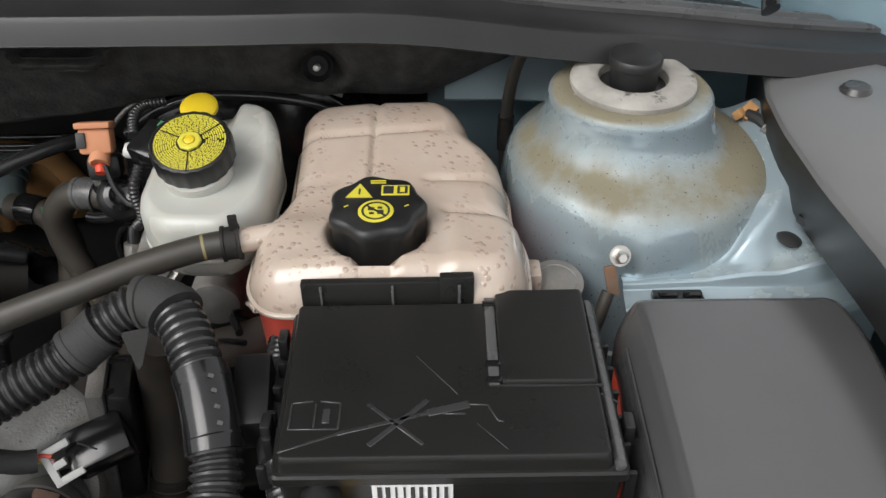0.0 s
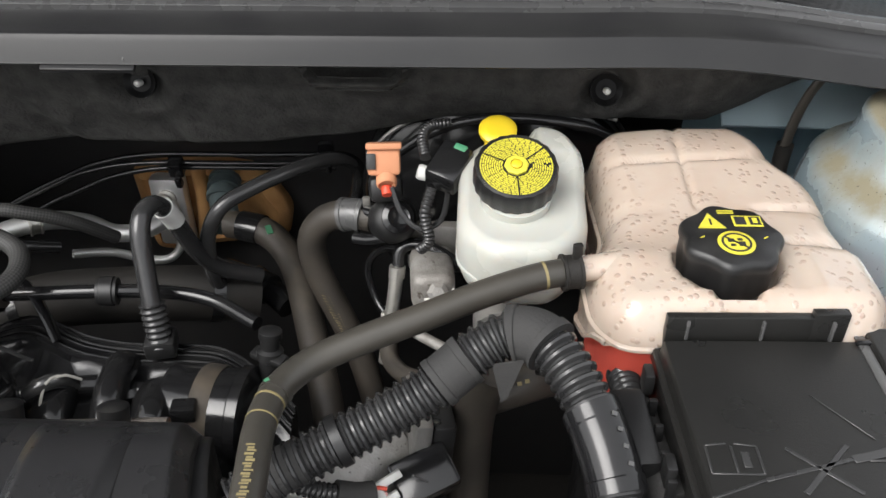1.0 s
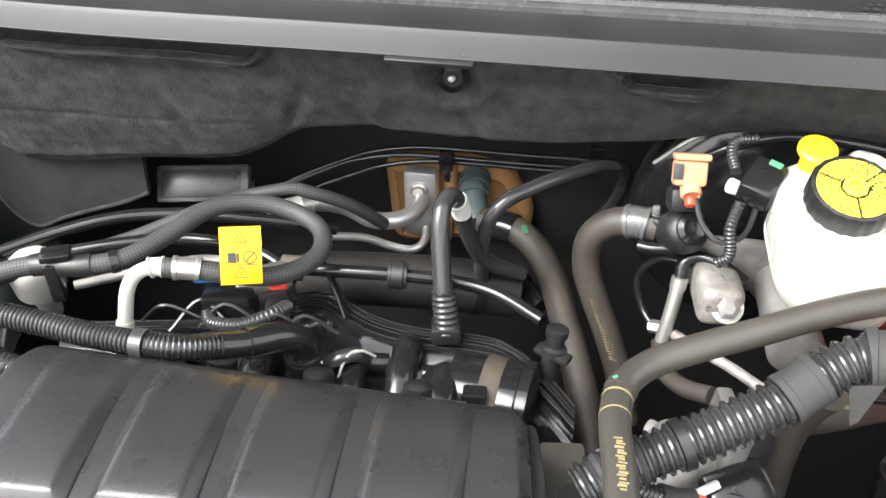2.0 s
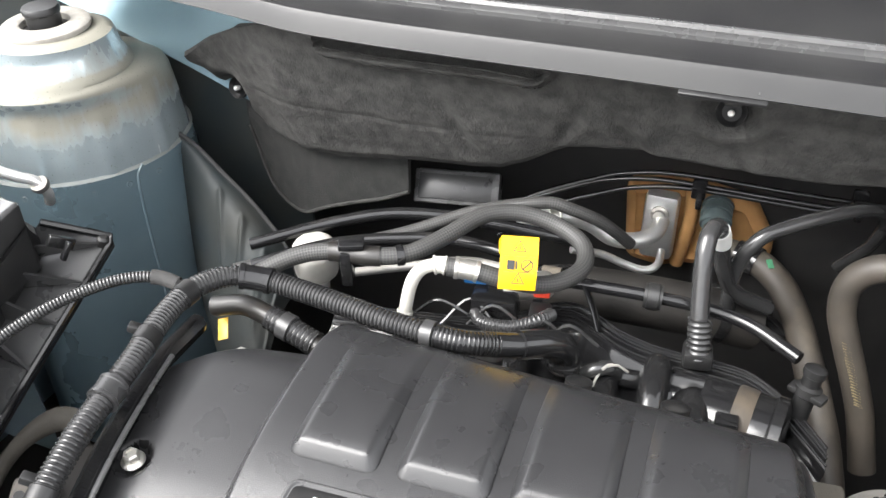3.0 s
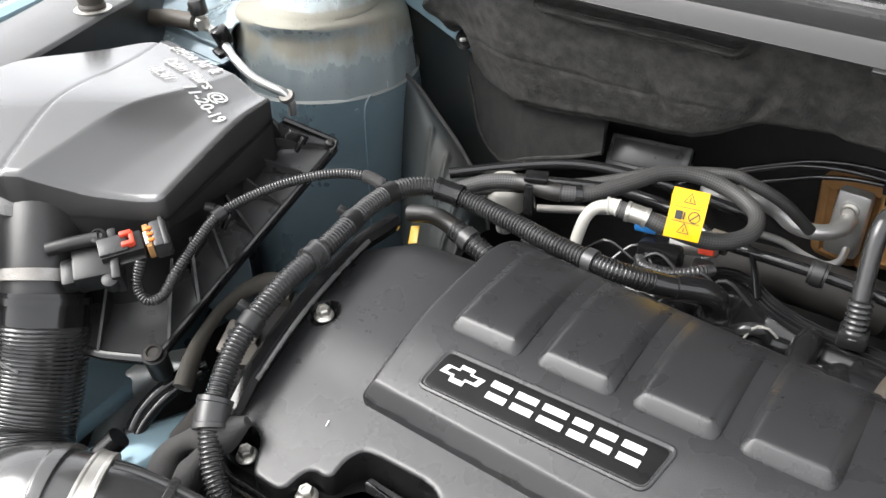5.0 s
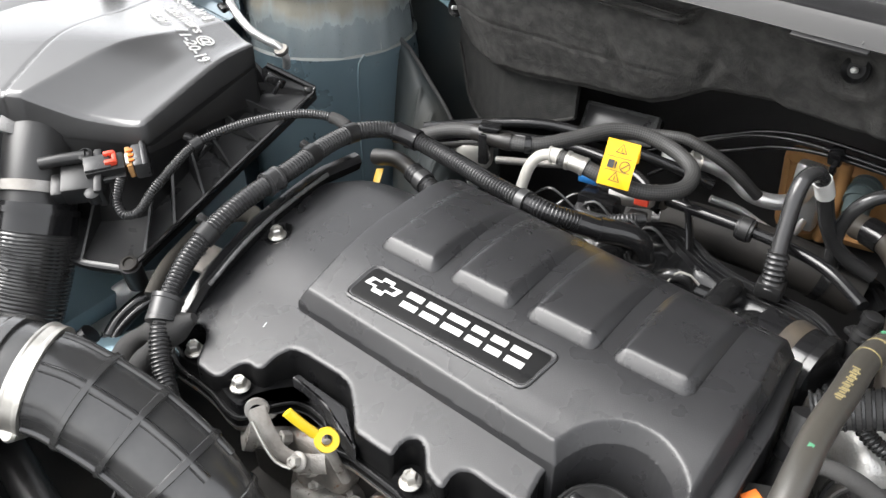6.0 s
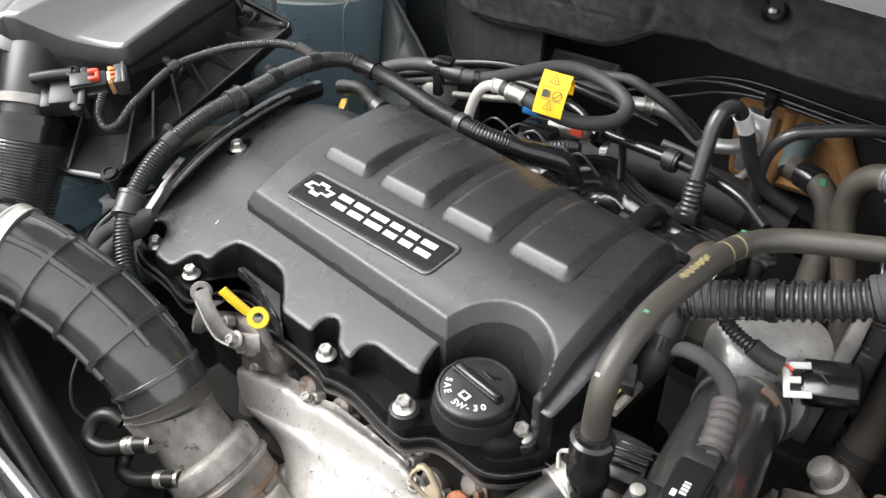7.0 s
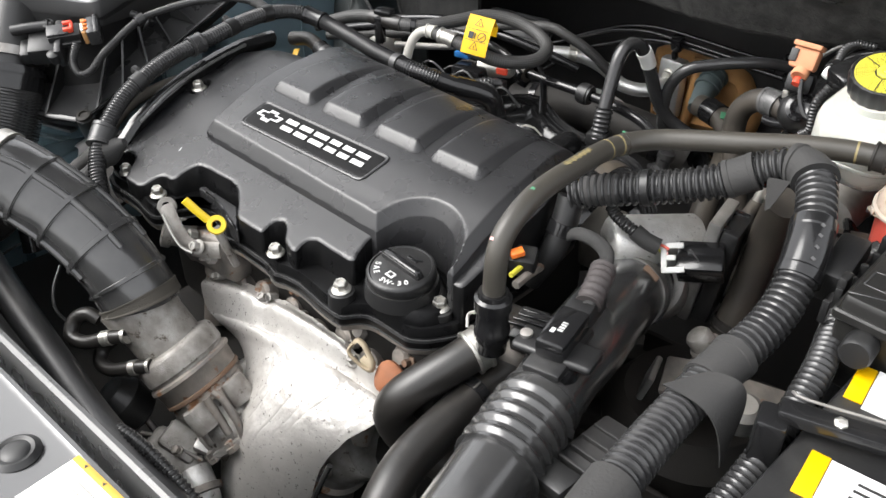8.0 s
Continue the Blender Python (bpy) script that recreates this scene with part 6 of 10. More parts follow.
# ---------------------------------------------------------------- fuse box, battery and looms on the driver's side
def build_fuse_box():
    f = thing("fuse_box", (0.012, 0.345, 0.9), "black fuse box with a scratched lid and embossed symbols", "fuse box")
    z = 1.075
    main = [(-0.0725, 0.2825), (0.0980, 0.2838), (0.0985, 0.4030), (-0.0760, 0.4010)]
    part("lid", shell(densify(fillet(main, 0.004, 4), 0.012), [(-0.0012, z - 0.013), (0.0, z - 0.004), (0.0005, z - 0.0014), (0.0014, z - 0.0002), (0.0020, z), (0.0026, z)], rings=6), M_LID, f, "main lid", sharp=30)
    flap = [(0.0440, 0.3330), (0.0975, 0.3330), (0.0978, 0.4115), (0.0440, 0.4105)]
    part("terminal_flap", shell(densify(fillet(flap, 0.003, 4), 0.012), [(-0.001, z - 0.012), (0.0, z + 0.0014), (0.0006, z + 0.0024), (0.0014, z + 0.0028), (0.0020, z + 0.0028)], rings=5), M_LID, f, "separate terminal flap", sharp=30)
    part("hinge_gutter", box((0.0060, 0.074, 0.0016), (0.0404, 0.3690, z), bevel=0.0005), M_GREYPLASTIC, f)
    part("flap_gap", box((0.062, 0.0013, 0.0012), (0.0690, 0.3318, z), (0, 0, 0)), M_PRINT, f)
    part("flap_gap", box((0.011, 0.0016, 0.0012), (0.1035, 0.3300, z - 0.0085), (0, 25, -12)), M_PRINT, f)
    for yy in (0.399, 0.348, 0.3355):
        part("hinge", box((0.0085, 0.004, 0.003), (0.0404, yy, z + 0.001), bevel=0.0008), M_GLOSS, f)
    part("edge_rim", shell(densify(fillet([(-0.0762, 0.2790), (0.1075, 0.2805), (0.1070, 0.4140), (-0.0800, 0.4065)], 0.004, 3), 0.012), [(0.0010, z - 0.018), (0.0, z - 0.0165), (0.0, z - 0.0115), (0.0012, z - 0.0100), (0.0042, z - 0.0098)], rings=2), M_LID, f, sharp=30)
    part("side_step", box((0.0050, 0.128, 0.006), (0.1020, 0.346, z - 0.0085), (0, 18, 0.3), 0.0015), M_GREYPLASTIC, f)
    part("rear_tray", join(box((0.1055, 0.006, 0.026), (-0.0212, 0.4060, z + 0.0020), (0, 0, 1), 0.0012), box((0.0210, 0.0065, 0.029), (0.0210, 0.4065, z + 0.0037), (0, 0, 1), 0.0012)), M_LID, f, "upright cable tray behind the lid")
    for xx in (-0.0615, -0.018, 0.0225):
        part("tray_rib", box((0.0018, 0.003, 0.014), (xx, 0.4022, z + 0.006), (0, 0, 0), bevel=0.0005), M_GREYPLASTIC, f)
    part("body", shell(densify(fillet([(-0.074, 0.2825), (0.105, 0.2825), (0.104, 0.404), (-0.079, 0.400)], 0.006, 3), 0.02), [(0.006, 1.00), (0.002, 1.005), (0.0, z - 0.017)], rings=2), M_LID, f, "lower box")
    for k in range(6):
        part("side_rib", box((0.005, 0.003, 0.018), (-0.0835, 0.292 + 0.019 * k, z - 0.026), bevel=0.0008), M_PLASTIC, f)
        part("side_rib", box((0.006, 0.003, 0.022), (0.1105, 0.290 + 0.019 * k, z - 0.032), bevel=0.0008), M_PLASTIC, f)
    for at in ((-0.084, 0.385, z - 0.018), (-0.084, 0.318, z - 0.018), (0.113, 0.318, z - 0.020)):
        part("latch", box((0.006, 0.012, 0.016), at, bevel=0.0015), M_PLASTIC, f)
    part("front_spigot", lathe([(0.0095, 0), (0.0105, 0.003), (0.0105, 0.018), (0.009, 0.020)], (-0.052, 0.283, z - 0.027), (0.1, -1, 0.1), 24), M_PLASTIC, f)
    lab = part("barcode_label", box((0.042, 0.0006, 0.016), (-0.004, 0.2818, z - 0.0270)), M_LABEL, f, "white barcode label")
    rng = random.Random(2)
    for k in range(9):
        part("printed_bar", box((rng.uniform(0.001, 0.0025), 0.0006, 0.012), (-0.021 + 0.0043 * k, 0.2812, z - 0.027)), M_PRINT, lab)
    # embossed symbols: open book and crossed-out lance
    zt = z + 0.0003

    def stroke(x0, y0, x1, y1, w=0.0011, name="embossed_line"):
        a = math.degrees(math.atan2(y1 - y0, x1 - x0))
        # embossed lines are coloured paler than the lid for their lit edges
        part(name, box((math.hypot(x1 - x0, y1 - y0), w, 0.0009), ((x0 + x1) / 2, (y0 + y1) / 2, zt), (0, 0, a), 0.0003, 1), M_CLAMP, f)
    bx, by = -0.0685, 0.3020
    for s in ((bx, by, bx, by + 0.018), (bx, by, bx + 0.026, by), (bx + 0.013, by, bx + 0.013, by + 0.018), (bx + 0.026, by, bx + 0.026, by + 0.018), (bx, by + 0.018, bx + 0.011, by + 0.0195), (bx + 0.015, by + 0.0195, bx + 0.026, by + 0.018)):
        stroke(*s)
    stroke(bx + 0.019, by + 0.004, bx + 0.019, by + 0.014, 0.004)
    stroke(-0.072, 0.287, -0.043, 0.2985, 0.0016)
    stroke(-0.043, 0.2985, 0.004, 0.3125, 0.0024)
    stroke(0.004, 0.3125, 0.026, 0.3185, 0.0050)
    stroke(0.012, 0.3120, 0.024, 0.3120, 0.0012)
    stroke(0.026, 0.3185, 0.036, 0.3180)
    stroke(0.036, 0.3180, 0.041, 0.3070)
    stroke(0.041, 0.3070, 0.044, 0.3065)
    stroke(-0.028, 0.319, 0.002, 0.2915, 0.0022)
    stroke(-0.026, 0.291, 0.004, 0.3215, 0.0030)
    # dry scratches on the lid
    for s in ((-0.004, 0.357, 0.020, 0.326), (0.030, 0.305, 0.045, 0.288), (0.073, 0.362, 0.074, 0.376), (0.070, 0.369, 0.078, 0.370)):
        stroke(*s, 0.0005, "scratch")
    d = thing("drain_pipe", (-0.075, 0.435, 0.9), "black plastic pipe beside the coolant tank", "pipe")
    part("pipe", lathe([(0.018, 0), (0.018, 0.085), (0.020, 0.088), (0.020, 0.10), (0.017, 0.101), (0.015, 0.09)], (-0.096, 0.424, 0.86), (0, 0, 1), 28), M_GLOSS, d)
    part("white_tab", box((0.010, 0.003, 0.022), (-0.089, 0.397, 1.008), (-20, 0, 15), 0.001), M_WHITE, d, "small white plastic tab")


def build_side_box():
    b = thing("battery_terminal_cover", (0.22, 0.32, 0.9), "large black plastic battery cover with rounded edges", "battery cover")
    out = [(0.1185, 0.16), (0.261, 0.16), (0.2680, 0.385), (0.262, 0.4170), (0.131, 0.4160), (0.1185, 0.398)]

    part("lid", trimmed(fillet(out, [0.008, 0.008, 0.02, 0.012, 0.012, 0.014], 6), lambda x, y, d: 1.0680 - 0.010 * smoothstep(0.40, 0.16, y) - 0.005 * (1 - min(1, d / 0.007)) ** 2 - 0.020 * max(0.0, 1 - (x - 0.1185) / 0.016), 0.90, 0.0022), M_SHEENLID, b, "moulded lid with rounded shoulders", sharp=60)
    part("shoulder_line", tube([(0.1225, 0.18, 1.046), (0.1225, 0.30, 1.053), (0.1228, 0.380, 1.056)], 0.0012, 6), M_CLAMP, b)
    part("rear_clip", join(box((0.034, 0.012, 0.006), (0.169, 0.4385, 1.0455), bevel=0.0015), box((0.012, 0.006, 0.004), (0.162, 0.4380, 1.0490), bevel=0.001), box((0.012, 0.006, 0.004), (0.178, 0.4380, 1.0490), bevel=0.001)), M_GLOSS, b, "glossy black catch")
    bracket = thing("hold_down_plate", (0.085, 0.43, 1.03), "curved steel plate between tank and blue tower", "bracket")
    part("plate", lathe([(0.019, 0), (0.0192, 0.0016), (0.0145, 0.003), (0.0138, 0.0024), (0.0090, 0.0040), (0.003, 0.0042)], (0.090, 0.458, 1.043), (0, -0.25, 1), 28), M_CAST, bracket)
    r = thing("terminal_lead", (0.112, 0.37, 1.0), "short red battery lead between the black boxes", "cable")
    part("lead", tube([(0.117, 0.385, 1.03), (0.118, 0.365, 1.03), (0.117, 0.345, 1.015), (0.116, 0.33, 0.98)], 0.005, 10), M_RED, r)


BIG_LOOM = [(-0.318, 0.322, 1.020), (-0.300, 0.332, 1.028), (-0.270, 0.345, 1.038), (-0.240, 0.358, 1.048), (-0.212, 0.370, 1.060), (-0.186, 0.384, 1.076), (-0.165, 0.390, 1.086), (-0.146, 0.382, 1.088),
            (-0.130, 0.358, 1.080), (-0.118, 0.330, 1.066), (-0.110, 0.300, 1.046), (-0.109, 0.270, 1.032), (-0.112, 0.235, 1.024), (-0.114, 0.195, 1.018), (-0.112, 0.150, 1.016), (-0.106, 0.100, 1.018), (-0.10, 0.05, 1.01), (-0.09, -0.01, 0.98)]


def build_big_loom():
    l = thing("main_wiring_loom", (-0.16, 0.33, 0.95), "thick black corrugated wiring loom bound with cloth tape", "wiring loom")
    part("conduit", tube(BIG_LOOM, 0.0148, 22, pitch=0.0060, depth=0.0028), M_CONDUIT, l, "corrugated conduit", sharp=35)
    for f, span, r, lip in ((0.045, 0.030, 0.0135, 0), (0.225, 0.024, 0.0150, 0.0006), (0.310, 0.026, 0.0162, 0.0012), (0.615, 0.034, 0.0160, 0.0008), (0.90, 0.11, 0.0175, 0.0)):
        part("cloth_tape", band(BIG_LOOM, f, span, r, lip=lip), M_TAPE, l, "dull cloth tape wrap")
    part("smooth_sleeve", band(BIG_LOOM, 0.432, 0.046, 0.0158, lip=0.0005), M_GLOSS, l, "smooth sleeve with faded print")
    for k in range(7):
        p = along(BIG_LOOM, 0.412 + 0.007 * k, 0.002)[1]
        part("printed_bar", box((0.003, 0.0022, 0.0006), (p.x + 0.007 - 0.006 * (k % 2), p.y - 0.004, p.z + 0.0142), (25, 25, 0)), M_GREYPLASTIC, l)
    # loose tape flap hanging from the loom
    part("tape_flap", sheet(lambda u, v: Vector((-0.126 + 0.014 * u, 0.172 + 0.032 * u, 1.034)).lerp(Vector((-0.080 - 0.008 * u, 0.180 + 0.034 * u, 0.988 + 0.010 * u)), v) + Vector((0.010, 0.0, 0.016)) * math.sin(math.pi * v), 8, 14, 0.0010), M_TAPE, l, "loose flap of grey tape")
    part("tape_tail", sheet(lambda u, v: Vector((-0.176 + 0.018 * u * (1 - 0.8 * v) + 0.006 * v, 0.374 - 0.004 * v, 1.078 - 0.026 * v + 0.004 * u)), 6, 8, 0.0010), M_TAPE, l, "torn tail of tape")
    part("clip_band", band(BIG_LOOM, 0.105, 0.006, 0.0155), M_PLASTIC, l)
    # second loom along the battery
    p2 = [(-0.092, 0.425, 1.03), (-0.090, 0.385, 1.035), (-0.085, 0.34, 1.034), (-0.074, 0.295, 1.032), (-0.066, 0.26, 1.028), (-0.062, 0.22, 1.016), (-0.061, 0.18, 1.004), (-0.062, 0.14, 0.994), (-0.066, 0.08, 0.98), (-0.07, 0.0, 0.96)]
    s = thing("battery_loom", (-0.07, 0.25, 0.95), "corrugated battery cable loom beside the battery", "wiring loom")
    part("conduit", tube(p2, 0.0105, 18, pitch=0.005, depth=0.0018), M_CONDUIT, s)
    part("cloth_tape", band(p2, 0.18, 0.07, 0.0125), M_TAPE, s)
    part("cable_guide", box((0.022, 0.05, 0.028), (-0.098, 0.350, 1.046), (10, 0, 5), 0.004), M_PLASTIC, s)


def build_battery():
    b = thing("battery", (-0.005, 0.16, 0.85), "black car battery with yellow and white labels", "battery")
    part("case", box((0.125, 0.19, 0.18), (0.014, 0.185, 0.944), (0, 0, 0), 0.006), M_PLASTIC, b)
    for yy, x0, w, n in ((0.261, -0.040, 0.050, 3), (0.172, -0.028, 0.072, 5)):
        lab = part("label_panel", box((w, 0.040, 0.0008), (x0 + 0.006 + w / 2, yy + 0.003, 1.0345), (0, 0, 8)), M_LABEL, b, "white label")
        part("yellow_band", box((0.011, 0.036, 0.0012), (x0, yy, 1.0346), (0, 0, 8), 0.0004), M_TAG, b, "yellow warning strip")
        for k in range(n):
            part("printed_bar", box((w - 0.022, 0.002, 0.0005), (x0 + 0.010 + w / 2, yy + 0.015 - 0.006 * k, 1.0351), (0, 0, 8)), M_PRINT, lab)
    h = thing("battery_clamp", (-0.03, 0.20, 1.04), "black steel bracket across the battery", "bracket")
    part("bar", box((0.115, 0.015, 0.010), (-0.008, 0.213, 1.045), (0, 0, 20), 0.003), M_GLOSS, h)
    part("rail", tube([(-0.060, 0.203, 1.054), (-0.052, 0.199, 1.057), (-0.02, 0.212, 1.056), (0.04, 0.236, 1.055)], 0.0010, 8), M_CAST, h)
    part("foot", box((0.018, 0.022, 0.05), (-0.062, 0.190, 1.018), (0, 0, 20), 0.003), M_GLOSS, h)
    part("bolt", lathe([(0.004, 0), (0.004, 0.002), (0.002, 0.003)], (-0.03, 0.203, 1.050), (0, -0.3, 1), 6), M_STEEL, h, sharp=25)
    u = thing("control_module", (-0.145, 0.17, 0.93), "dark plastic module below the wiring loom", "module")
    part("case", box((0.045, 0.065, 0.026), (-0.152, 0.158, 0.945), (8, -12, -8), 0.003), M_SHEET, u)
    part("plug", box((0.030, 0.022, 0.016), (-0.160, 0.122, 0.952), (8, -12, -8), 0.003), M_PLASTIC, u)
    for k in range(4):
        part("case_fin", box((0.040, 0.0025, 0.006), (-0.152, 0.135 + 0.013 * k, 0.960), (8, -12, -8), 0.0006), M_SHEET, u)


build_fuse_box()
build_side_box()
build_big_loom()
build_battery()


# ---------------------------------------------------------------- pipes and hoses along the firewall
def hose(name, pts, r, material, label, category="hose", at=None, **kw):
    h = thing(name, at or tuple(pts[len(pts) // 2]), label, category)
    part("pipe" if category == "pipe" else "hose", tube(pts, r, **kw), material, h)
    return h


def build_firewall_pipes():
    g = thing("firewall_grommet", (-0.47, 0.80, 0.9), "orange-brown foam seal round the pipe fittings", "seal")
    out = fillet([(-0.553, 0.945), (-0.545, 0.840), (-0.500, 0.835), (-0.485, 0.845), (-0.390, 0.858), (-0.383, 0.895), (-0.412, 0.945), (-0.475, 0.955), (-0.495, 0.952)], 0.012, 4)
    up = Matrix(((1, 0, 0, 0), (0, 0, -1, 0.822), (0, 1, 0, 0), (0, 0, 0, 1)))
    part("foam_pad", shell(densify(out, 0.006), [(0.0, 0.0), (-0.001, 0.012), (0.004, 0.020), (0.012, 0.024), (0.014, 0.020), (0.022, 0.019)], rings=8, to=up), M_FOAM, g, sharp=60)
    part("ridge", tube([(-0.478, 0.800, 0.955), (-0.476, 0.796, 0.91), (-0.484, 0.798, 0.85)], 0.008, 10), M_FOAM, g)
    blk = thing("pipe_fitting_block", (-0.508, 0.78, 0.9), "bare aluminium fitting block for two pipes", "fitting")
    part("plate", box((0.038, 0.020, 0.085), (-0.508, 0.788, 0.905), (0, 0, 0), 0.006), M_ALU, blk)
    part("bolt", lathe([(0.010, 0), (0.010, 0.004), (0.007, 0.005), (0.0065, 0.009)], (-0.508, 0.778, 0.925), (0, -1, 0.1), 20), M_STEEL, blk)
    a = thing("air_conditioning_pipe", (-0.55, 0.74, 0.9), "bright bent aluminium air conditioning pipe", "pipe")
    main = [(-0.505, 0.775, 0.918), (-0.508, 0.752, 0.914), (-0.525, 0.735, 0.912), (-0.550, 0.727, 0.915), (-0.572, 0.722, 0.930), (-0.592, 0.705, 0.945), (-0.612, 0.690, 0.950), (-0.64, 0.67, 0.95)]
    part("suction_pipe", tube(main, 0.0092, 18, 0.004), M_ALU, a)
    part("collar", band(main, 0.80, 0.012, 0.0112, lip=0.001), M_STEEL, a)
    part("liquid_pipe", tube([(-0.500, 0.775, 0.878), (-0.500, 0.755, 0.872), (-0.512, 0.745, 0.868), (-0.535, 0.740, 0.874), (-0.560, 0.730, 0.888), (-0.590, 0.71, 0.90)], 0.0046, 14, 0.004), M_ALU, a)
    # paired black lines over the seal, with their clips
    rows = [(-0.70, 0.705, 0.930), (-0.643, 0.715, 0.952), (-0.590, 0.718, 0.978), (-0.554, 0.718, 0.993), (-0.500, 0.718, 1.003), (-0.40, 0.718, 1.004), (-0.34, 0.72, 1.004)]
    for k, dz in enumerate((0.0, 0.008, -0.008)):
        ln = thing("fluid_line", (-0.47, 0.718, 1.0), "thin black plastic line above the foam seal", "pipe", "fluid lines")
        pts = [(x + 0.012 * k, y + 0.003 * k, z + dz - (0.012 * k if i == 0 else 0)) for i, (x, y, z) in enumerate(rows)]
        part("pipe", tube(pts, 0.0026, 10), M_GLOSS, ln)
    for x, z in ((-0.466, 1.002), (-0.322, 1.020)):
        c = thing("line_clip", (x, 0.715, z), "small black clip holding thin lines", "clip", "line clips")
        part("body", box((0.014, 0.014, 0.018), (x, 0.714, z), (20, 0, 0), 0.002), M_GLOSS, c)
        part("finger", box((0.006, 0.008, 0.012), (x + 0.002, 0.708, z - 0.013), (20, 0, 0), 0.0015), M_GLOSS, c)
    # teal heater fitting and its elbow
    t = thing("heater_fitting", (-0.445, 0.77, 0.9), "teal-grey heater connector with ribbed collar", "fitting")
    p = [(-0.449, 0.800, 0.938), (-0.448, 0.780, 0.932), (-0.444, 0.762, 0.922), (-0.436, 0.745, 0.912)]
    part("elbow", tube(p, 0.0145, 20, 0.004), M_TEAL, t)
    for f in (0.08, 0.25, 0.42):
        part("rib", band(p, f, 0.005, 0.0172), M_TEAL, t)
    part("collar", band(p, 0.95, 0.016, 0.0158), M_TEAL, t)
    h1 = [(-0.432, 0.735, 0.922), (-0.412, 0.728, 0.924), (-0.390, 0.720, 0.922), (-0.368, 0.700, 0.914), (-0.352, 0.670, 0.905), (-0.340, 0.635, 0.897), (-0.327, 0.595, 0.885), (-0.312, 0.55, 0.865), (-0.30, 0.50, 0.84)]
    hb = hose("heater_hose", h1, 0.0142, M_RUBBER, "dusty brown-black heater hose dropping from the firewall", n=20)
    part("end_collar", band(h1, 0.09, 0.022, 0.0160), M_GLOSS, hb, "glossy black collar")
    part("green_mark", box((0.006, 0.010, 0.001), (-0.385, 0.7085, 0.9345), (25, 5, 30)), M_GREEN, hb)
    h2 = [(-0.268, 0.602, 1.022), (-0.288, 0.607, 1.022), (-0.308, 0.612, 1.014), (-0.322, 0.614, 0.994), (-0.322, 0.613, 0.965), (-0.311, 0.608, 0.935), (-0.298, 0.602, 0.905), (-0.284, 0.592, 0.87), (-0.27, 0.575, 0.82)]
    ha = hose("heater_hose", h2, 0.0122, M_RUBBER, "dusty heater hose bent down beside the brake reservoir", n=20)
    part("end_clamp", band(h2, 0.07, 0.018, 0.0136, lip=0.0008), M_GREYPLASTIC, ha, "grey clamp")
    part("clamp_ear", box((0.006, 0.004, 0.010), (-0.272, 0.601, 1.038), (0, 0, 10), 0.001), M_STEEL, ha)
    rng = random.Random(4)
    for k in range(22):
        q = along(h2, 0.50 + 0.0115 * k, 0.002)[1]
        part("printed_bar", box((0.0062 + 0.002 * rng.random(), 0.0008, 0.0013), (q.x - 0.001, q.y - 0.0108, q.z + 0.0045), (20, 18, 0)), M_PALEPRINT, ha)
    h3 = [(-0.432, 0.700, 0.890), (-0.415, 0.690, 0.892), (-0.395, 0.678, 0.892), (-0.378, 0.665, 0.89), (-0.36, 0.65, 0.885)]
    hc = hose("heater_connector", h3, 0.0125, M_GLOSS, "glossy black quick connector on the second heater pipe", "fitting", n=18)
    part("ring", band(h3, 0.55, 0.022, 0.0150, lip=0.001), M_GLOSS, hc)
    big = [(-0.63, 0.605, 0.90), (-0.57, 0.618, 0.915), (-0.50, 0.622, 0.920), (-0.44, 0.632, 0.915), (-0.39, 0.65, 0.90)]
    ad = hose("air_duct", big, 0.026, M_DARK, "wide dull rubber duct below the heater pipes", "duct", n=22)
    for f in (0.15, 0.85):
        part("band_clamp", band(big, f, 0.010, 0.0272), M_GLOSS, ad)
    # small looped vacuum hose with a white band
    p1 = [(-0.431, 0.517, 0.965), (-0.434, 0.525, 0.985), (-0.438, 0.538, 1.010), (-0.441, 0.550, 1.035), (-0.441, 0.562, 1.048), (-0.437, 0.578, 1.048), (-0.433, 0.592, 1.032), (-0.430, 0.603, 1.008), (-0.424, 0.612, 0.98), (-0.41, 0.625, 0.95), (-0.38, 0.64, 0.93)]
    v = hose("breather_hose", p1, 0.0078, M_CONDUIT, "looped black breather hose with a white band", n=18)
    part("white_band", band(p1, 0.52, 0.022, 0.0088), M_WHITE, v, "white paper band")
    part("ribbed_end", tube([(-0.4295, 0.514, 0.958), (-0.431, 0.519, 0.972), (-0.434, 0.526, 0.990)], 0.0105, 18, pitch=0.005, depth=0.0016), M_CONDUIT, v)
    part("foot", box((0.024, 0.022, 0.016), (-0.430, 0.516, 0.958), (0, 0, 10), 0.003), M_PLASTIC, v)
    p2 = [(-0.408, 0.640, 0.90), (-0.416, 0.625, 0.935), (-0.417, 0.620, 0.965), (-0.412, 0.620, 0.995), (-0.398, 0.628, 1.016), (-0.372, 0.645, 1.025), (-0.345, 0.662, 1.030), (-0.322, 0.680, 1.030), (-0.304, 0.698, 1.022), (-0.294, 0.718, 1.00), (-0.300, 0.735, 0.96), (-0.32, 0.75, 0.92)]
    hose("vacuum_hose", p2, 0.0068, M_CONDUIT, "black vacuum hose bent over beside the foam seal", n=16)
    # straight vacuum pipe with a joint
    p3 = [(-0.575, 0.540, 0.985), (-0.531, 0.543, 0.985), (-0.479, 0.547, 0.985), (-0.432, 0.552, 0.981), (-0.393, 0.546, 0.978), (-0.353, 0.522, 0.975)]
    vp = hose("vacuum_pipe", p3, 0.0058, M_GLOSS, "black vacuum pipe with a round joint", "pipe", n=14)
    part("joint", band(p3, 0.43, 0.015, 0.0122, lip=-0.0012), M_PLASTIC, vp)
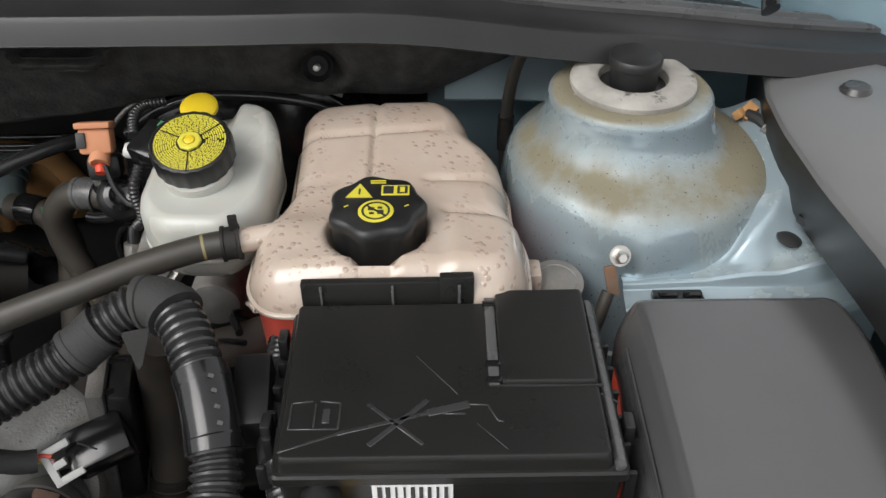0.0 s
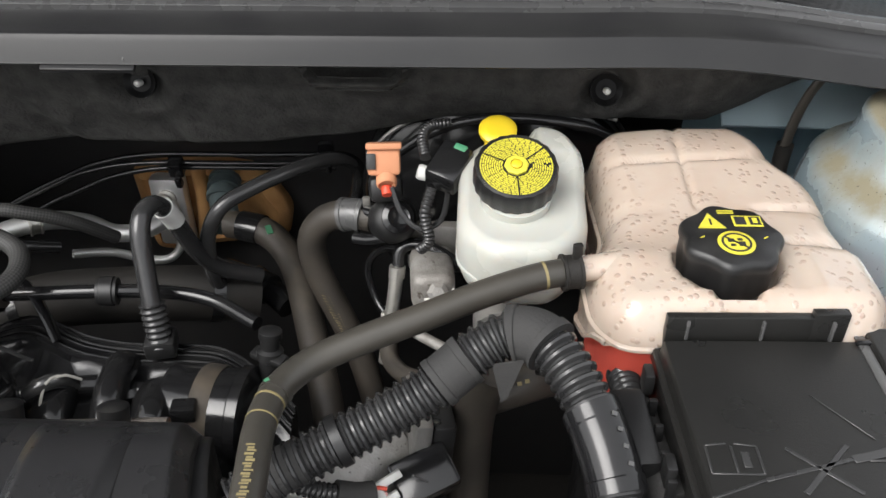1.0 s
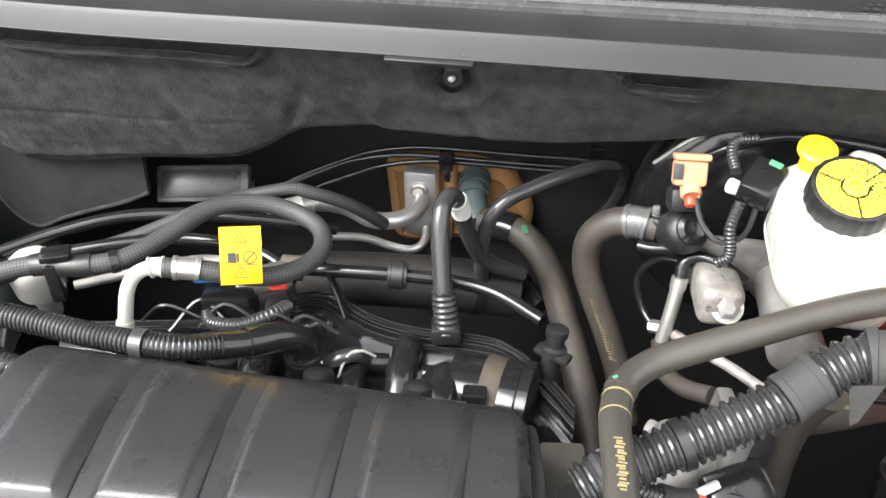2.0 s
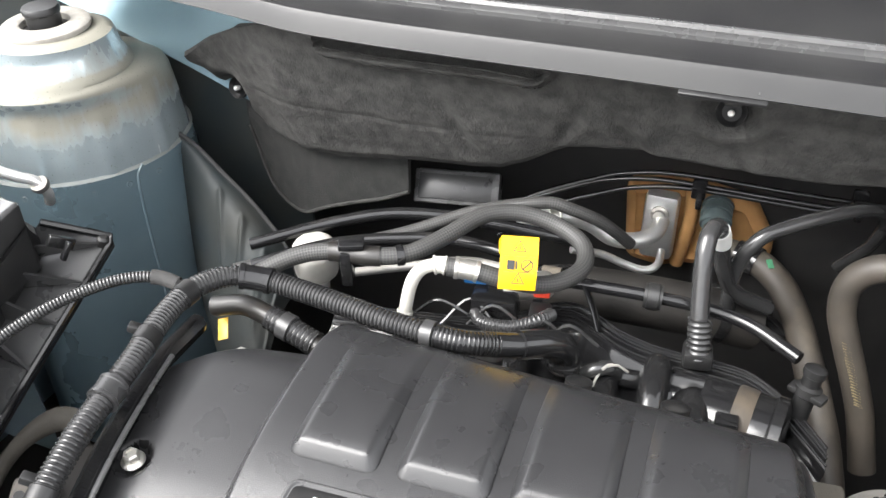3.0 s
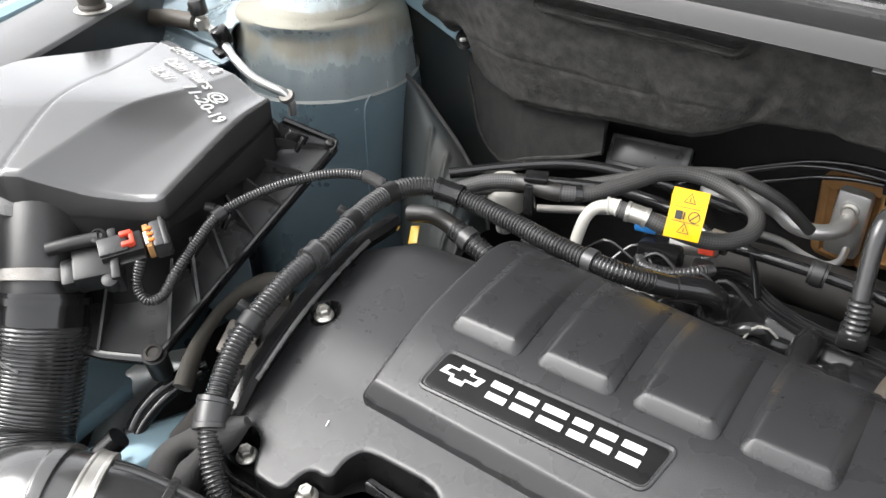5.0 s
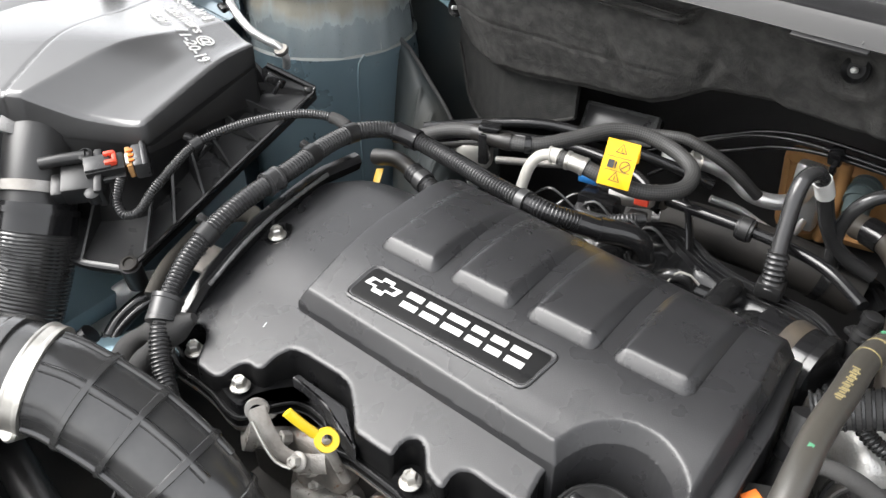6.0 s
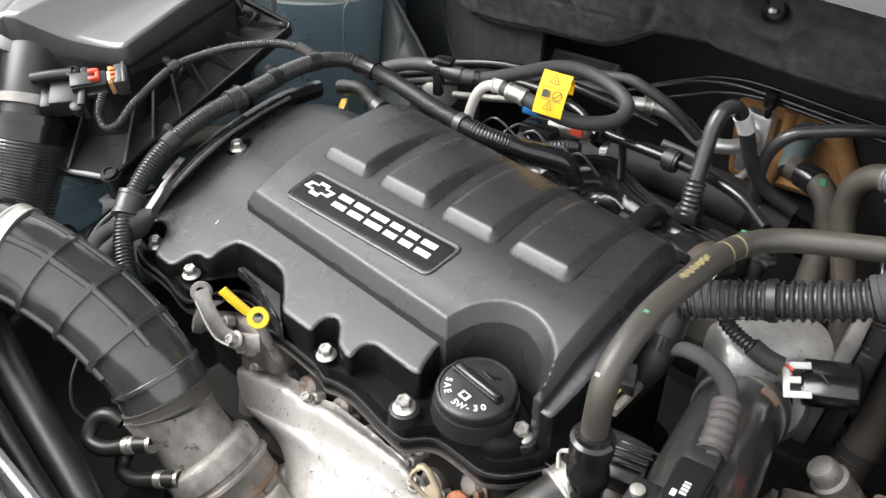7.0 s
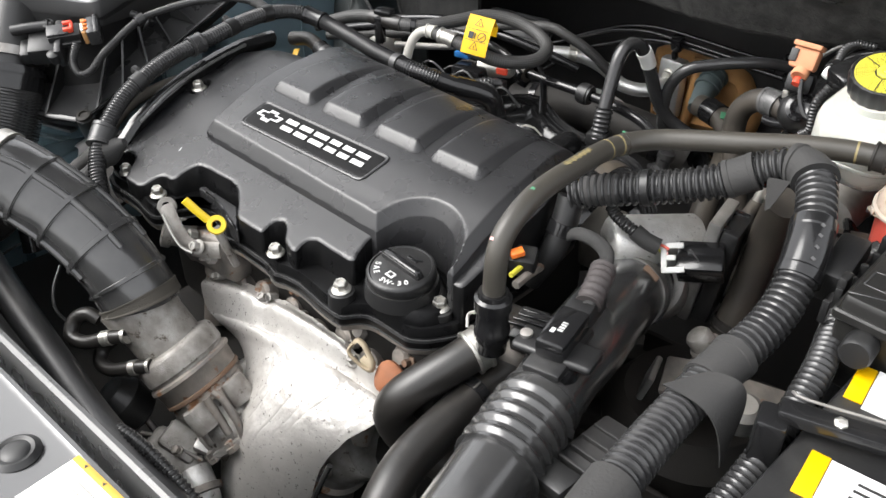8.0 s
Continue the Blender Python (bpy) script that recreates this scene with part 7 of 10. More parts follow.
    part("end_grommet", band(p3, 0.03, 0.02, 0.011), M_RUBBER, vp)
    s = thing("manifold_sensor", (-0.342, 0.505, 0.95), "black plug-in sensor at the manifold's end", "sensor")
    part("barrel", lathe([(0.008, -0.03), (0.008, -0.005), (0.0105, -0.003), (0.0105, 0.004), (0.0075, 0.006), (0.0075, 0.014), (0.009, 0.015), (0.009, 0.021), (0.006, 0.023)], (-0.342, 0.506, 0.958), (0.1, 0.2, 1), 20), M_PLASTIC, s)
    part("ear", box((0.030, 0.012, 0.006), (-0.342, 0.503, 0.958), (0, 0, -25), 0.002), M_PLASTIC, s)
    # grey electronics box hung under the insulation
    gb = thing("grey_relay_box", (-0.712, 0.69, 0.94), "small grey plastic box under the insulation", "relay box")
    part("case", box((0.090, 0.03, 0.034), (-0.724, 0.718, 0.948), (-35, 0, 12), 0.003), M_GREYPLASTIC, gb)
    part("rim", box((0.096, 0.006, 0.039), (-0.726, 0.708, 0.952), (-35, 0, 12), 0.002), M_GREYPLASTIC, gb)
    part("face", box((0.084, 0.003, 0.029), (-0.7266, 0.7045, 0.954), (-35, 0, 12), 0.001), M_CLAMP, gb)
    # steel pipes by the brake cylinder
    b = thing("clutch_pipe", (-0.25, 0.56, 0.95), "steel and rubber hydraulic pipe beside the master cylinder", "pipe")
    part("rubber_bend", tube([(-0.246, 0.575, 0.985), (-0.245, 0.583, 1.002), (-0.234, 0.586, 1.008), (-0.215, 0.580, 1.006), (-0.197, 0.574, 0.996)], 0.0052, 12, 0.004), M_GLOSS, b)
    part("steel_end", tube([(-0.2475, 0.573, 0.985), (-0.250, 0.566, 0.965), (-0.254, 0.558, 0.94), (-0.258, 0.55, 0.91)], 0.0058, 14), M_STEEL, b)
    part("ferrule", lathe([(0.0068, 0), (0.0068, 0.010)], (-0.2475, 0.573, 0.983), (0.1, 0.3, 1), 16), M_STEEL, b)
    part("thin_pipe", tube([(-0.238, 0.590, 0.998), (-0.262, 0.605, 0.988), (-0.276, 0.614, 0.962), (-0.270, 0.605, 0.935), (-0.258, 0.59, 0.925)], 0.0034, 10), M_GLOSS, b)
    part("brass_nut", lathe([(0.006, 0), (0.006, 0.012)], (-0.262, 0.592, 0.925), (0.8, -0.3, 0.2), 6), M_STEEL, b, sharp=25)
    st = hose("steel_pipe", [(-0.245, 0.560, 0.945), (-0.225, 0.540, 0.948), (-0.204, 0.522, 0.950), (-0.18, 0.50, 0.95)], 0.0045, M_CASTDUST, "tan coated steel pipe under the hose", "pipe", n=12)
    hose("bypass_hose", [(-0.255, 0.560, 0.935), (-0.252, 0.535, 0.928), (-0.238, 0.512, 0.932), (-0.218, 0.492, 0.945)], 0.0075, M_RUBBER, "short dull rubber bypass hose", n=14)


def build_fuel_loop():
    f = thing("fuel_hose", (-0.62, 0.50, 0.98), "braided fuel hose looped behind the engine", "hose")
    p = [(-0.800, 0.410, 1.012), (-0.765, 0.438, 1.026), (-0.735, 0.452, 1.030), (-0.699, 0.458, 1.030), (-0.672, 0.474, 1.030), (-0.652, 0.505, 1.033), (-0.632, 0.542, 1.036), (-0.605, 0.563, 1.032), (-0.572, 0.568, 1.024),
         (-0.545, 0.556, 1.018), (-0.536, 0.532, 1.014), (-0.543, 0.508, 1.014), (-0.560, 0.486, 1.018), (-0.585, 0.472, 1.026), (-0.612, 0.464, 1.034), (-0.632, 0.458, 1.037)]
    part("hose", tube(p, 0.0076, 24, 0.004), M_BRAID, f)
    part("smooth_sleeve", band(p, 0.205, 0.045, 0.0088), M_RUBBERBLACK, f)
    part("clip_ring", band(p, 0.285, 0.006, 0.0092), M_GLOSS, f)
    el = [(-0.628, 0.459, 1.037), (-0.640, 0.456, 1.038), (-0.652, 0.451, 1.034), (-0.659, 0.445, 1.022), (-0.662, 0.438, 1.000), (-0.664, 0.430, 0.975), (-0.665, 0.424, 0.95)]
    e = part("elbow", tube(el, 0.0056, 16, 0.004), M_NYLON, f, "off-white nylon elbow")
    part("ferrule", band(p, 0.968, 0.020, 0.0086, lip=0.0008), M_STEEL, f, "crimped metal ferrule")
    part("ferrule_end", band(el, 0.09, 0.010, 0.0072, lip=0.001), M_NYLON, f)
    part("elbow_collar", band(el, 0.62, 0.010, 0.0069), M_NYLON, f)
    br = part("hose_bracket", box((0.010, 0.012, 0.034), (-0.722, 0.450, 1.018), (0, 0, 20), 0.002), M_GLOSS, f, "black clip bracket")
    part("bracket_top", box((0.022, 0.016, 0.006), (-0.718, 0.454, 1.041), (0, 0, 25), 0.0015), M_GLOSS, br)
    # yellow warning tag folded over the hose
    t = thing("warning_tag", (-0.575, 0.465, 1.03), "yellow fuel warning tag folded over the braided hose", "tag")
    A, B, C = Vector((-0.589, 0.474, 1.067)), Vector((-0.587, 0.4535, 1.030)), Vector((-0.560, 0.465, 1.027))
    X, Y = (C - B).normalized(), (A - B).normalized()
    N = X.cross(Y).normalized()
    w, h = 0.030, 0.043
    q = plane_at(B, X, N)

    def leaf(u, v):
        return q @ Vector((w * u, h * v, 0.0035 * math.sin(math.pi * v) * (0.6 + 0.4 * u)))
    part("front_leaf", sheet(leaf, 6, 10, 0.0006), M_TAG, t)
    part("back_leaf", sheet(lambda u, v: leaf(u, 1 - 0.5 * v) - N * 0.02 * smoothstep(0, 0.4, v) + Vector((0, 0.004, 0.003)) * v, 6, 8, 0.0006), M_TAG, t)

    def mark(name, bm, x, y):
        part(name, moved(bm, q @ Matrix.Translation((x, y, 0.0045))), M_PRINT, t)

    def outline_tri(s):
        return lathe([(s, 0), (s, 0.0003), (s * 0.78, 0.0003), (s * 0.78, 0), (s, 0)], (0, 0, 0), n=3)
    for yy in (0.0345, 0.0085):
        m = outline_tri(0.0062)
        m.transform(Matrix.Rotation(radians(-90), 4, "Z"))
        mark("warning_triangle", m, 0.0150, yy)
        mark("triangle_mark", box((0.0008, 0.0035, 0.0004)), 0.0150, yy)
    mark("pump_symbol", box((0.0058, 0.0075, 0.0004)), 0.0085, 0.0205)
    mark("pump_nozzle", box((0.0012, 0.0065, 0.0004)), 0.0130, 0.0205)
    mark("forbidden_ring", lathe([(0.0050, 0), (0.0050, 0.0003), (0.0042, 0.0003), (0.0042, 0), (0.0050, 0)], (0, 0, 0), n=28), 0.0215, 0.0205)
    mark("forbidden_slash", box((0.0090, 0.0009, 0.0004), turn=(0, 0, 45)), 0.0215, 0.0205)
    mark("border_line", box((0.024, 0.0005, 0.0004)), 0.0150, 0.0275)
    mark("border_line", box((0.024, 0.0005, 0.0004)), 0.0150, 0.0150)
    # smaller lines and plugs crammed behind the loop
    hose("fuel_line", [(-0.86, 0.50, 0.975), (-0.80, 0.545, 0.985), (-0.745, 0.575, 0.992), (-0.69, 0.595, 0.990), (-0.64, 0.605, 0.985), (-0.59, 0.62, 0.975), (-0.56, 0.64, 0.96)], 0.0062, M_GLOSS, "black fuel line with printed marks behind the loop", "pipe", n=12)
    hose("fuel_line", [(-0.83, 0.46, 0.985), (-0.775, 0.50, 0.995), (-0.72, 0.525, 1.0), (-0.66, 0.545, 1.0), (-0.60, 0.545, 0.995), (-0.56, 0.53, 0.985)], 0.0058, M_GLOSS, "glossy black line under the braided loop", "pipe", n=12)
    hose("vent_hose", [(-0.86, 0.47, 0.965), (-0.79, 0.515, 0.975), (-0.72, 0.56, 0.985), (-0.66, 0.60, 1.0), (-0.60, 0.622, 1.01), (-0.575, 0.628, 1.005), (-0.545, 0.645, 0.985), (-0.52, 0.67, 0.95)], 0.0062, M_BRAID, "braided vent hose behind the loop", n=16)
    hose("vapour_pipe", [(-0.735, 0.485, 0.985), (-0.69, 0.505, 0.99), (-0.64, 0.518, 1.0), (-0.60, 0.52, 1.0)], 0.0042, M_CAST, "thin bright metal pipe behind the tag", "pipe", n=10)
    s = thing("purge_valve", (-0.60, 0.50, 0.95), "purge valve with red and blue connector locks", "valve")
    part("body", box((0.040, 0.030, 0.030), (-0.600, 0.486, 0.985), (0, 0, 10), 0.004), M_GLOSS, s)
    part("solenoid", lathe([(0.011, -0.02), (0.012, 0.018), (0.009, 0.022)], (-0.578, 0.505, 0.998), (1, 0.35, 0.15), 22), M_STEEL, s)
    part("red_lock", box((0.014, 0.009, 0.008), (-0.563, 0.500, 1.000), (0, 0, 15), 0.0015), M_RED, s, "red connector lock")
    part("blue_lock", box((0.020, 0.010, 0.007), (-0.620, 0.492, 1.005), (0, 0, 12), 0.0015), M_BLUECLIP, s, "blue connector lock")
    part("plug", box((0.018, 0.022, 0.014), (-0.560, 0.486, 0.985), (0, 0, 10), 0.002), M_PLASTIC, s)
    part("lead", tube([(-0.612, 0.470, 0.985), (-0.60, 0.455, 0.99), (-0.575, 0.452, 0.995), (-0.555, 0.462, 1.0), (-0.548, 0.48, 0.995)], 0.006, 12, pitch=0.003, depth=0.0008), M_CONDUIT, s)
    wires = thing("injector_wiring", (-0.64, 0.46, 0.97), "thin bundled injector wires behind the cover", "wiring")
    rng = random.Random(8)
    for k in range(6):
        x, y = -0.66 + 0.022 * k, 0.452 + 0.012 * rng.random()
        part("wire", tube([(x, y, 0.975 + 0.01 * rng.random()), (x + 0.02, y + 0.02 * rng.random(), 0.995 + 0.008 * rng.random()), (x + 0.045, y + 0.01, 0.985)], 0.0016, 6), M_CONDUIT, wires)
    w = thing("white_plastic_cap", (-0.815, 0.515, 0.9), "round white plastic cap on an aluminium stem", "cap")
    part("dome", lathe([(0.022, -0.03), (0.023, -0.008), (0.022, 0.0), (0.018, 0.005), (0.009, 0.007)], (-0.800, 0.520, 0.972), (0.15, -0.25, 1), 36), M_NYLON, w)
    part("stem", lathe([(0.010, -0.07), (0.012, -0.03)], (-0.800, 0.520, 0.972), (0.15, -0.25, 1), 20), M_ALU, w)


def build_manifold():
    m = thing("intake_manifold", (-0.52, 0.50, 0.85), "glossy black plastic intake manifold behind the cover", "intake manifold")
    # plenum with stepped seam ridges that bow over the middle
    def back(x):
        return lerp_table([(-0.76, 0.500), (-0.66, 0.512), (-0.60, 0.520), (-0.565, 0.544), (-0.54, 0.548), (-0.50, 0.533), (-0.45, 0.530), (-0.39, 0.531), (-0.355, 0.512), (-0.32, 0.478)], x)

    def top(x):
        return lerp_table([(-0.76, 0.930), (-0.62, 0.940), (-0.565, 0.955), (-0.53, 0.958), (-0.47, 0.945), (-0.40, 0.944), (-0.36, 0.940), (-0.32, 0.930)], x)
    n = 60
    xs = [-0.76 + 0.44 * i / n for i in range(n + 1)]
    rows = []
    for dy, dz in ((0.0, -0.06), (0.0, -0.004), (-0.003, 0.0), (-0.006, 0.0), (-0.007, -0.0035), (-0.010, -0.0035), (-0.012, 0.0002), (-0.015, 0.0002), (-0.016, -0.0035), (-0.019, -0.0035), (-0.021, -0.001), (-0.024, -0.002), (-0.027, -0.007), (-0.040, -0.014), (-0.060, -0.020), (-0.085, -0.024), (-0.115, -0.040), (-0.12, -0.10)):
        rows.append([Vector((x, back(x) + dy * (1 - 0.72 * smoothstep(-0.40, -0.335, x) * smoothstep(-0.02, -0.05, dy)), top(x) + dz + 0.006 * math.sin(x * 46) * smoothstep(-0.03, -0.06, dy))) for x in xs])
    part("plenum", loft(rows, closed=False), M_GLOSS, m, "ridged plenum", sharp=35)
    # raised seam ribs along the rear flange
    for dy, dz in ((-0.002, 0.0005), (-0.008, -0.001), (-0.0135, 0.0005), (-0.020, -0.0005)):
        part("seam_rib", tube([(x, back(x) + dy, top(x) + dz) for x in xs[::3]], 0.0013, 8), M_GLOSS, m)
    part("round_runner", tube([(-0.459, 0.512, 0.925), (-0.459, 0.506, 0.943), (-0.458, 0.490, 0.950), (-0.457, 0.465, 0.946), (-0.456, 0.44, 0.93)], 0.0125, 20, 0.004), M_GLOSS, m)
    part("cross_web", tube([(-0.53, 0.478, 0.938), (-0.50, 0.480, 0.944), (-0.472, 0.488, 0.940)], 0.008, 14, flat=0.6), M_GLOSS, m)
    part("cross_web", tube([(-0.445, 0.482, 0.938), (-0.425, 0.480, 0.938), (-0.405, 0.478, 0.936)], 0.009, 14, flat=0.7), M_GLOSS, m)
    part("hose_elbow", tube([(-0.515, 0.462, 0.955), (-0.502, 0.466, 0.962), (-0.494, 0.474, 0.958), (-0.490, 0.482, 0.945)], 0.0062, 14), M_DUCT, m)
    part("pale_mark", tube([(-0.4985, 0.462, 0.9655), (-0.4955, 0.467, 0.9668), (-0.4925, 0.472, 0.9645)], 0.0013, 6), M_NYLON, m)
    # runners curving down towards the head
    for k in range(4):
        x = -0.655 + 0.075 * k
        part("runner", tube([(x, 0.492, 0.925), (x + 0.003, 0.470, 0.938), (x + 0.006, 0.445, 0.930), (x + 0.008, 0.42, 0.90)], lambda s: 0.019 - 0.002 * s, 20, 0.006, flat=0.8), M_GLOSS, m)
    for x, y, z, r in ((-0.449, 0.482, 0.930, 0.0125), (-0.520, 0.470, 0.928, 0.010), (-0.40, 0.476, 0.928, 0.009)):
        part("post", lathe([(r * 1.1, -0.03), (r, 0.0), (r * 0.95, 0.010), (r * 0.6, 0.014)], (x, y, z), (0.0, 0.15, 1), 22), M_GLOSS, m)
    part("end_bracket", box((0.032, 0.045, 0.050), (-0.326, 0.392, 0.935), (10, 0, 8), 0.004), M_DUSTMETAL, m, "matt dark bracket at the end")
    part("end_drum", lathe([(0.034, -0.035), (0.036, -0.03), (0.036, 0.02), (0.039, 0.022), (0.039, 0.030), (0.030, 0.034)], (-0.385, 0.480, 0.920), (1, -0.12, 0), 36), M_GLOSS, m, "round end drum")
    part("dusty_band", lathe([(0.0362, -0.012), (0.0375, -0.010), (0.0372, 0.0), (0.0365, 0.004)], (-0.382, 0.480, 0.920), (1, -0.12, 0), 36), M_DUSTBROWN, m, "dusty brown band")
    part("bracket_loop", tube([(-0.575, 0.548, 0.962), (-0.562, 0.556, 0.985), (-0.545, 0.550, 0.990), (-0.528, 0.535, 0.975), (-0.515, 0.52, 0.955)], 0.007, 10, flat=0.35), M_GLOSS, m)
    part("clip_box", box((0.018, 0.014, 0.014), (-0.397, 0.455, 0.948), (0, 0, 5), 0.002), M_GLOSS, m)
    part("wire_tie", tube([(-0.505, 0.452, 0.945), (-0.500, 0.462, 0.962), (-0.490, 0.472, 0.965), (-0.480, 0.478, 0.955)], 0.0011, 8), M_NYLON, m, "pale cable tie")
    for k in range(3):
        part("embossed_bar", box((0.020, 0.0012, 0.001), (-0.495, 0.4975 - 0.004 * k, 0.9365 - 0.001 * k), (-15, 0, 0)), M_PLASTIC, m)
    fr = thing("fuel_rail", (-0.52, 0.43, 0.93), "dull metal fuel rail between cover and manifold", "fuel rail")
    part("rail", tube([(-0.70, 0.405, 0.955), (-0.60, 0.414, 0.957), (-0.50, 0.422, 0.957), (-0.40, 0.43, 0.955)], 0.009, 14), M_CASTDARK, fr)
    for k in range(4):
        part("injector", lathe([(0.008, -0.02), (0.009, 0.0), (0.011, 0.002), (0.011, 0.016), (0.007, 0.018)], (-0.66 + 0.075 * k, 0.425, 0.962), (0, 0.4, 1), 18), M_PLASTIC, fr)


build_firewall_pipes()
build_fuel_loop()
build_manifold()


# ---------------------------------------------------------------- wiring over the cover's left end
LOOM = [(-0.694, 0.062, 0.925), (-0.715, 0.068, 0.945), (-0.737, 0.078, 0.964), (-0.755, 0.094, 0.982), (-0.769, 0.118, 1.000), (-0.780, 0.150, 1.017), (-0.787, 0.200, 1.033), (-0.793, 0.260, 1.040), (-0.803, 0.315, 1.043), (-0.803, 0.352, 1.043), (-0.790, 0.378, 1.040),
        (-0.768, 0.390, 1.035), (-0.742, 0.394, 1.031), (-0.700, 0.392, 1.029), (-0.650, 0.388, 1.027), (-0.595, 0.389, 1.025), (-0.560, 0.413, 1.012)]


def build_cover_loom():
    l = thing("engine_wiring_loom", (-0.78, 0.25, 0.98), "black corrugated loom bent round the engine cover", "wiring loom")
    part("conduit", tube(LOOM, 0.0092, 20, pitch=0.0034, depth=0.0014), M_CONDUIT, l, "corrugated conduit", sharp=35)
    fine = [tuple(along(LOOM, 0.905 + 0.008 * k, 0.002)[1]) for k in range(10)]
    part("fine_sleeve", tube(fine, 0.0096, 20, pitch=0.0030, depth=0.0006), M_GLOSS, l, "finely ribbed glossy sleeve", sharp=35)
    part("smooth_end", tube([(-0.580, 0.399, 1.019), (-0.558, 0.415, 1.011), (-0.540, 0.432, 1.003)], 0.0100, 20), M_GLOSS, l, "smooth sleeve at the end")
    elbow = part("end_elbow", tube([(-0.556, 0.417, 1.010), (-0.540, 0.434, 1.003), (-0.530, 0.445, 0.994), (-0.528, 0.450, 0.978), (-0.529, 0.451, 0.950)], 0.0118, 20, 0.004), M_GLOSS, l, "glossy end elbow")
    part("seal_ring", lathe([(0.0145, 0), (0.0150, 0.002), (0.0150, 0.005), (0.0135, 0.007)], (-0.5285, 0.450, 0.970), (0, 0, 1), 26), M_GLOSS, elbow)
    for f, w, r in ((0.155, 0.022, 0.0130), (0.395, 0.016, 0.0110)):
        part("clamp", band(LOOM, f, w, r, lip=0.0007), M_CLAMP, l, "grey plastic clamp")
    for f in (0.27, 0.475, 0.56):
        part("retaining_clip", band(LOOM, f, 0.012, 0.0100), M_PLASTIC, l)
    for f, dx, dy in ((0.28, -0.012, 0.0), (0.475, -0.012, 0.004), (0.545, -0.004, 0.012)):
        p = along(LOOM, f, 0.002)[1]
        part("clip_tab", box((0.010, 0.007, 0.007), (p.x + dx, p.y + dy, p.z + 0.005), (0, 25, 20), 0.0012), M_PLASTIC, l)
    c = part("double_clip", band(LOOM, 0.655, 0.026, 0.0102, lip=0.0008), M_GLOSS, l, "wide glossy clip")
    part("grey_band", band(LOOM, 0.895, 0.008, 0.0106), M_CLAMP, l, "grey band clip")
    part("band_foot", box((0.010, 0.006, 0.018), (-0.593, 0.386, 1.014), (0, 0, 5), 0.0015), M_CLAMP, l)
    # bare rail under the loom along the cover's edge
    r = thing("harness_rail", (-0.765, 0.2, 0.99), "black plastic wiring rail along the cover's edge", "rail")
    part("rail", tube([(-0.770, 0.115, 0.955), (-0.773, 0.145, 0.980), (-0.776, 0.178, 0.996), (-0.784, 0.216, 1.006), (-0.793, 0.263, 1.012), (-0.800, 0.300, 1.014), (-0.802, 0.345, 1.012)], 0.0125, 8, flat=0.7, smooth=False), M_GLOSS, r)
    # no cable: a thin grey tube drawn for the highlight on the glossy rail
    part("rail_glint", tube([(-0.763, 0.145, 0.986), (-0.766, 0.178, 1.003), (-0.773, 0.216, 1.013), (-0.782, 0.263, 1.019), (-0.789, 0.300, 1.021)], 0.0020, 8), M_GREYPLASTIC, r, "thin grey line for the sky's reflection on the rail")
    # loose taped branch by the front corner
    b = thing("taped_branch", (-0.775, 0.08, 0.93), "crumpled cloth-taped cable branch by the loom", "wiring")
    part("branch", tube([(-0.735, 0.112, 0.985), (-0.752, 0.098, 0.972), (-0.775, 0.088, 0.960), (-0.792, 0.078, 0.940), (-0.795, 0.065, 0.910)], lambda s: (0.012 + 0.004 * math.sin(9 * s)) * min(1.0, 0.35 + 3.0 * s), 14, 0.005), M_TAPE, b)
    part("branch", tube([(-0.745, 0.100, 0.975), (-0.757, 0.085, 0.958), (-0.765, 0.072, 0.938), (-0.765, 0.060, 0.91)], lambda s: (0.010 + 0.002 * math.sin(13 * s)) * min(1.0, 0.35 + 3.0 * s), 14, 0.005), M_TAPE, b)
    part("branch", tube([(-0.79, 0.085, 0.945), (-0.80, 0.072, 0.93), (-0.803, 0.06, 0.90)], 0.007, 12, pitch=0.004, depth=0.0012), M_CONDUIT, b)
    # breather pipe behind the cover corner
    br = thing("breather_pipe", (-0.79, 0.40, 0.99), "black breather pipe with a ribbed end behind the cover", "pipe")
    p = [(-0.815, 0.384, 0.998), (-0.785, 0.388, 1.004), (-0.751, 0.383, 1.000), (-0.722, 0.380, 0.993), (-0.700, 0.375, 0.985)]
    part("pipe", tube(p, 0.0088, 18), M_RUBBERBLACK, br)
    part("ribbed_end", tube([(-0.760, 0.385, 1.001), (-0.740, 0.382, 0.997), (-0.715, 0.379, 0.991)], 0.0108, 18, pitch=0.0042, depth=0.0012), M_CONDUIT, br)
    part("collar", band(p, 0.62, 0.010, 0.0115), M_CLAMP, br)
    y = thing("yellow_sticker", (-0.80, 0.355, 0.99), "small yellow warning sticker by the cover", "sticker")
    part("film", box((0.010, 0.019, 0.0010), (-0.806, 0.378, 0.980), (35, -20, 15), 0.0004), M_OCHRE, y)


HARNESS = [(-0.812, 0.352, 1.042), (-0.835, 0.348, 1.048), (-0.858, 0.328, 1.052), (-0.882, 0.292, 1.050), (-0.898, 0.256, 1.044), (-0.904, 0.228, 1.037), (-0.900, 0.200, 1.026), (-0.893, 0.172, 1.014), (-0.892, 0.154, 1.000), (-0.900, 0.143, 0.998), (-0.909, 0.143, 1.010), (-0.912, 0.153, 1.028)]


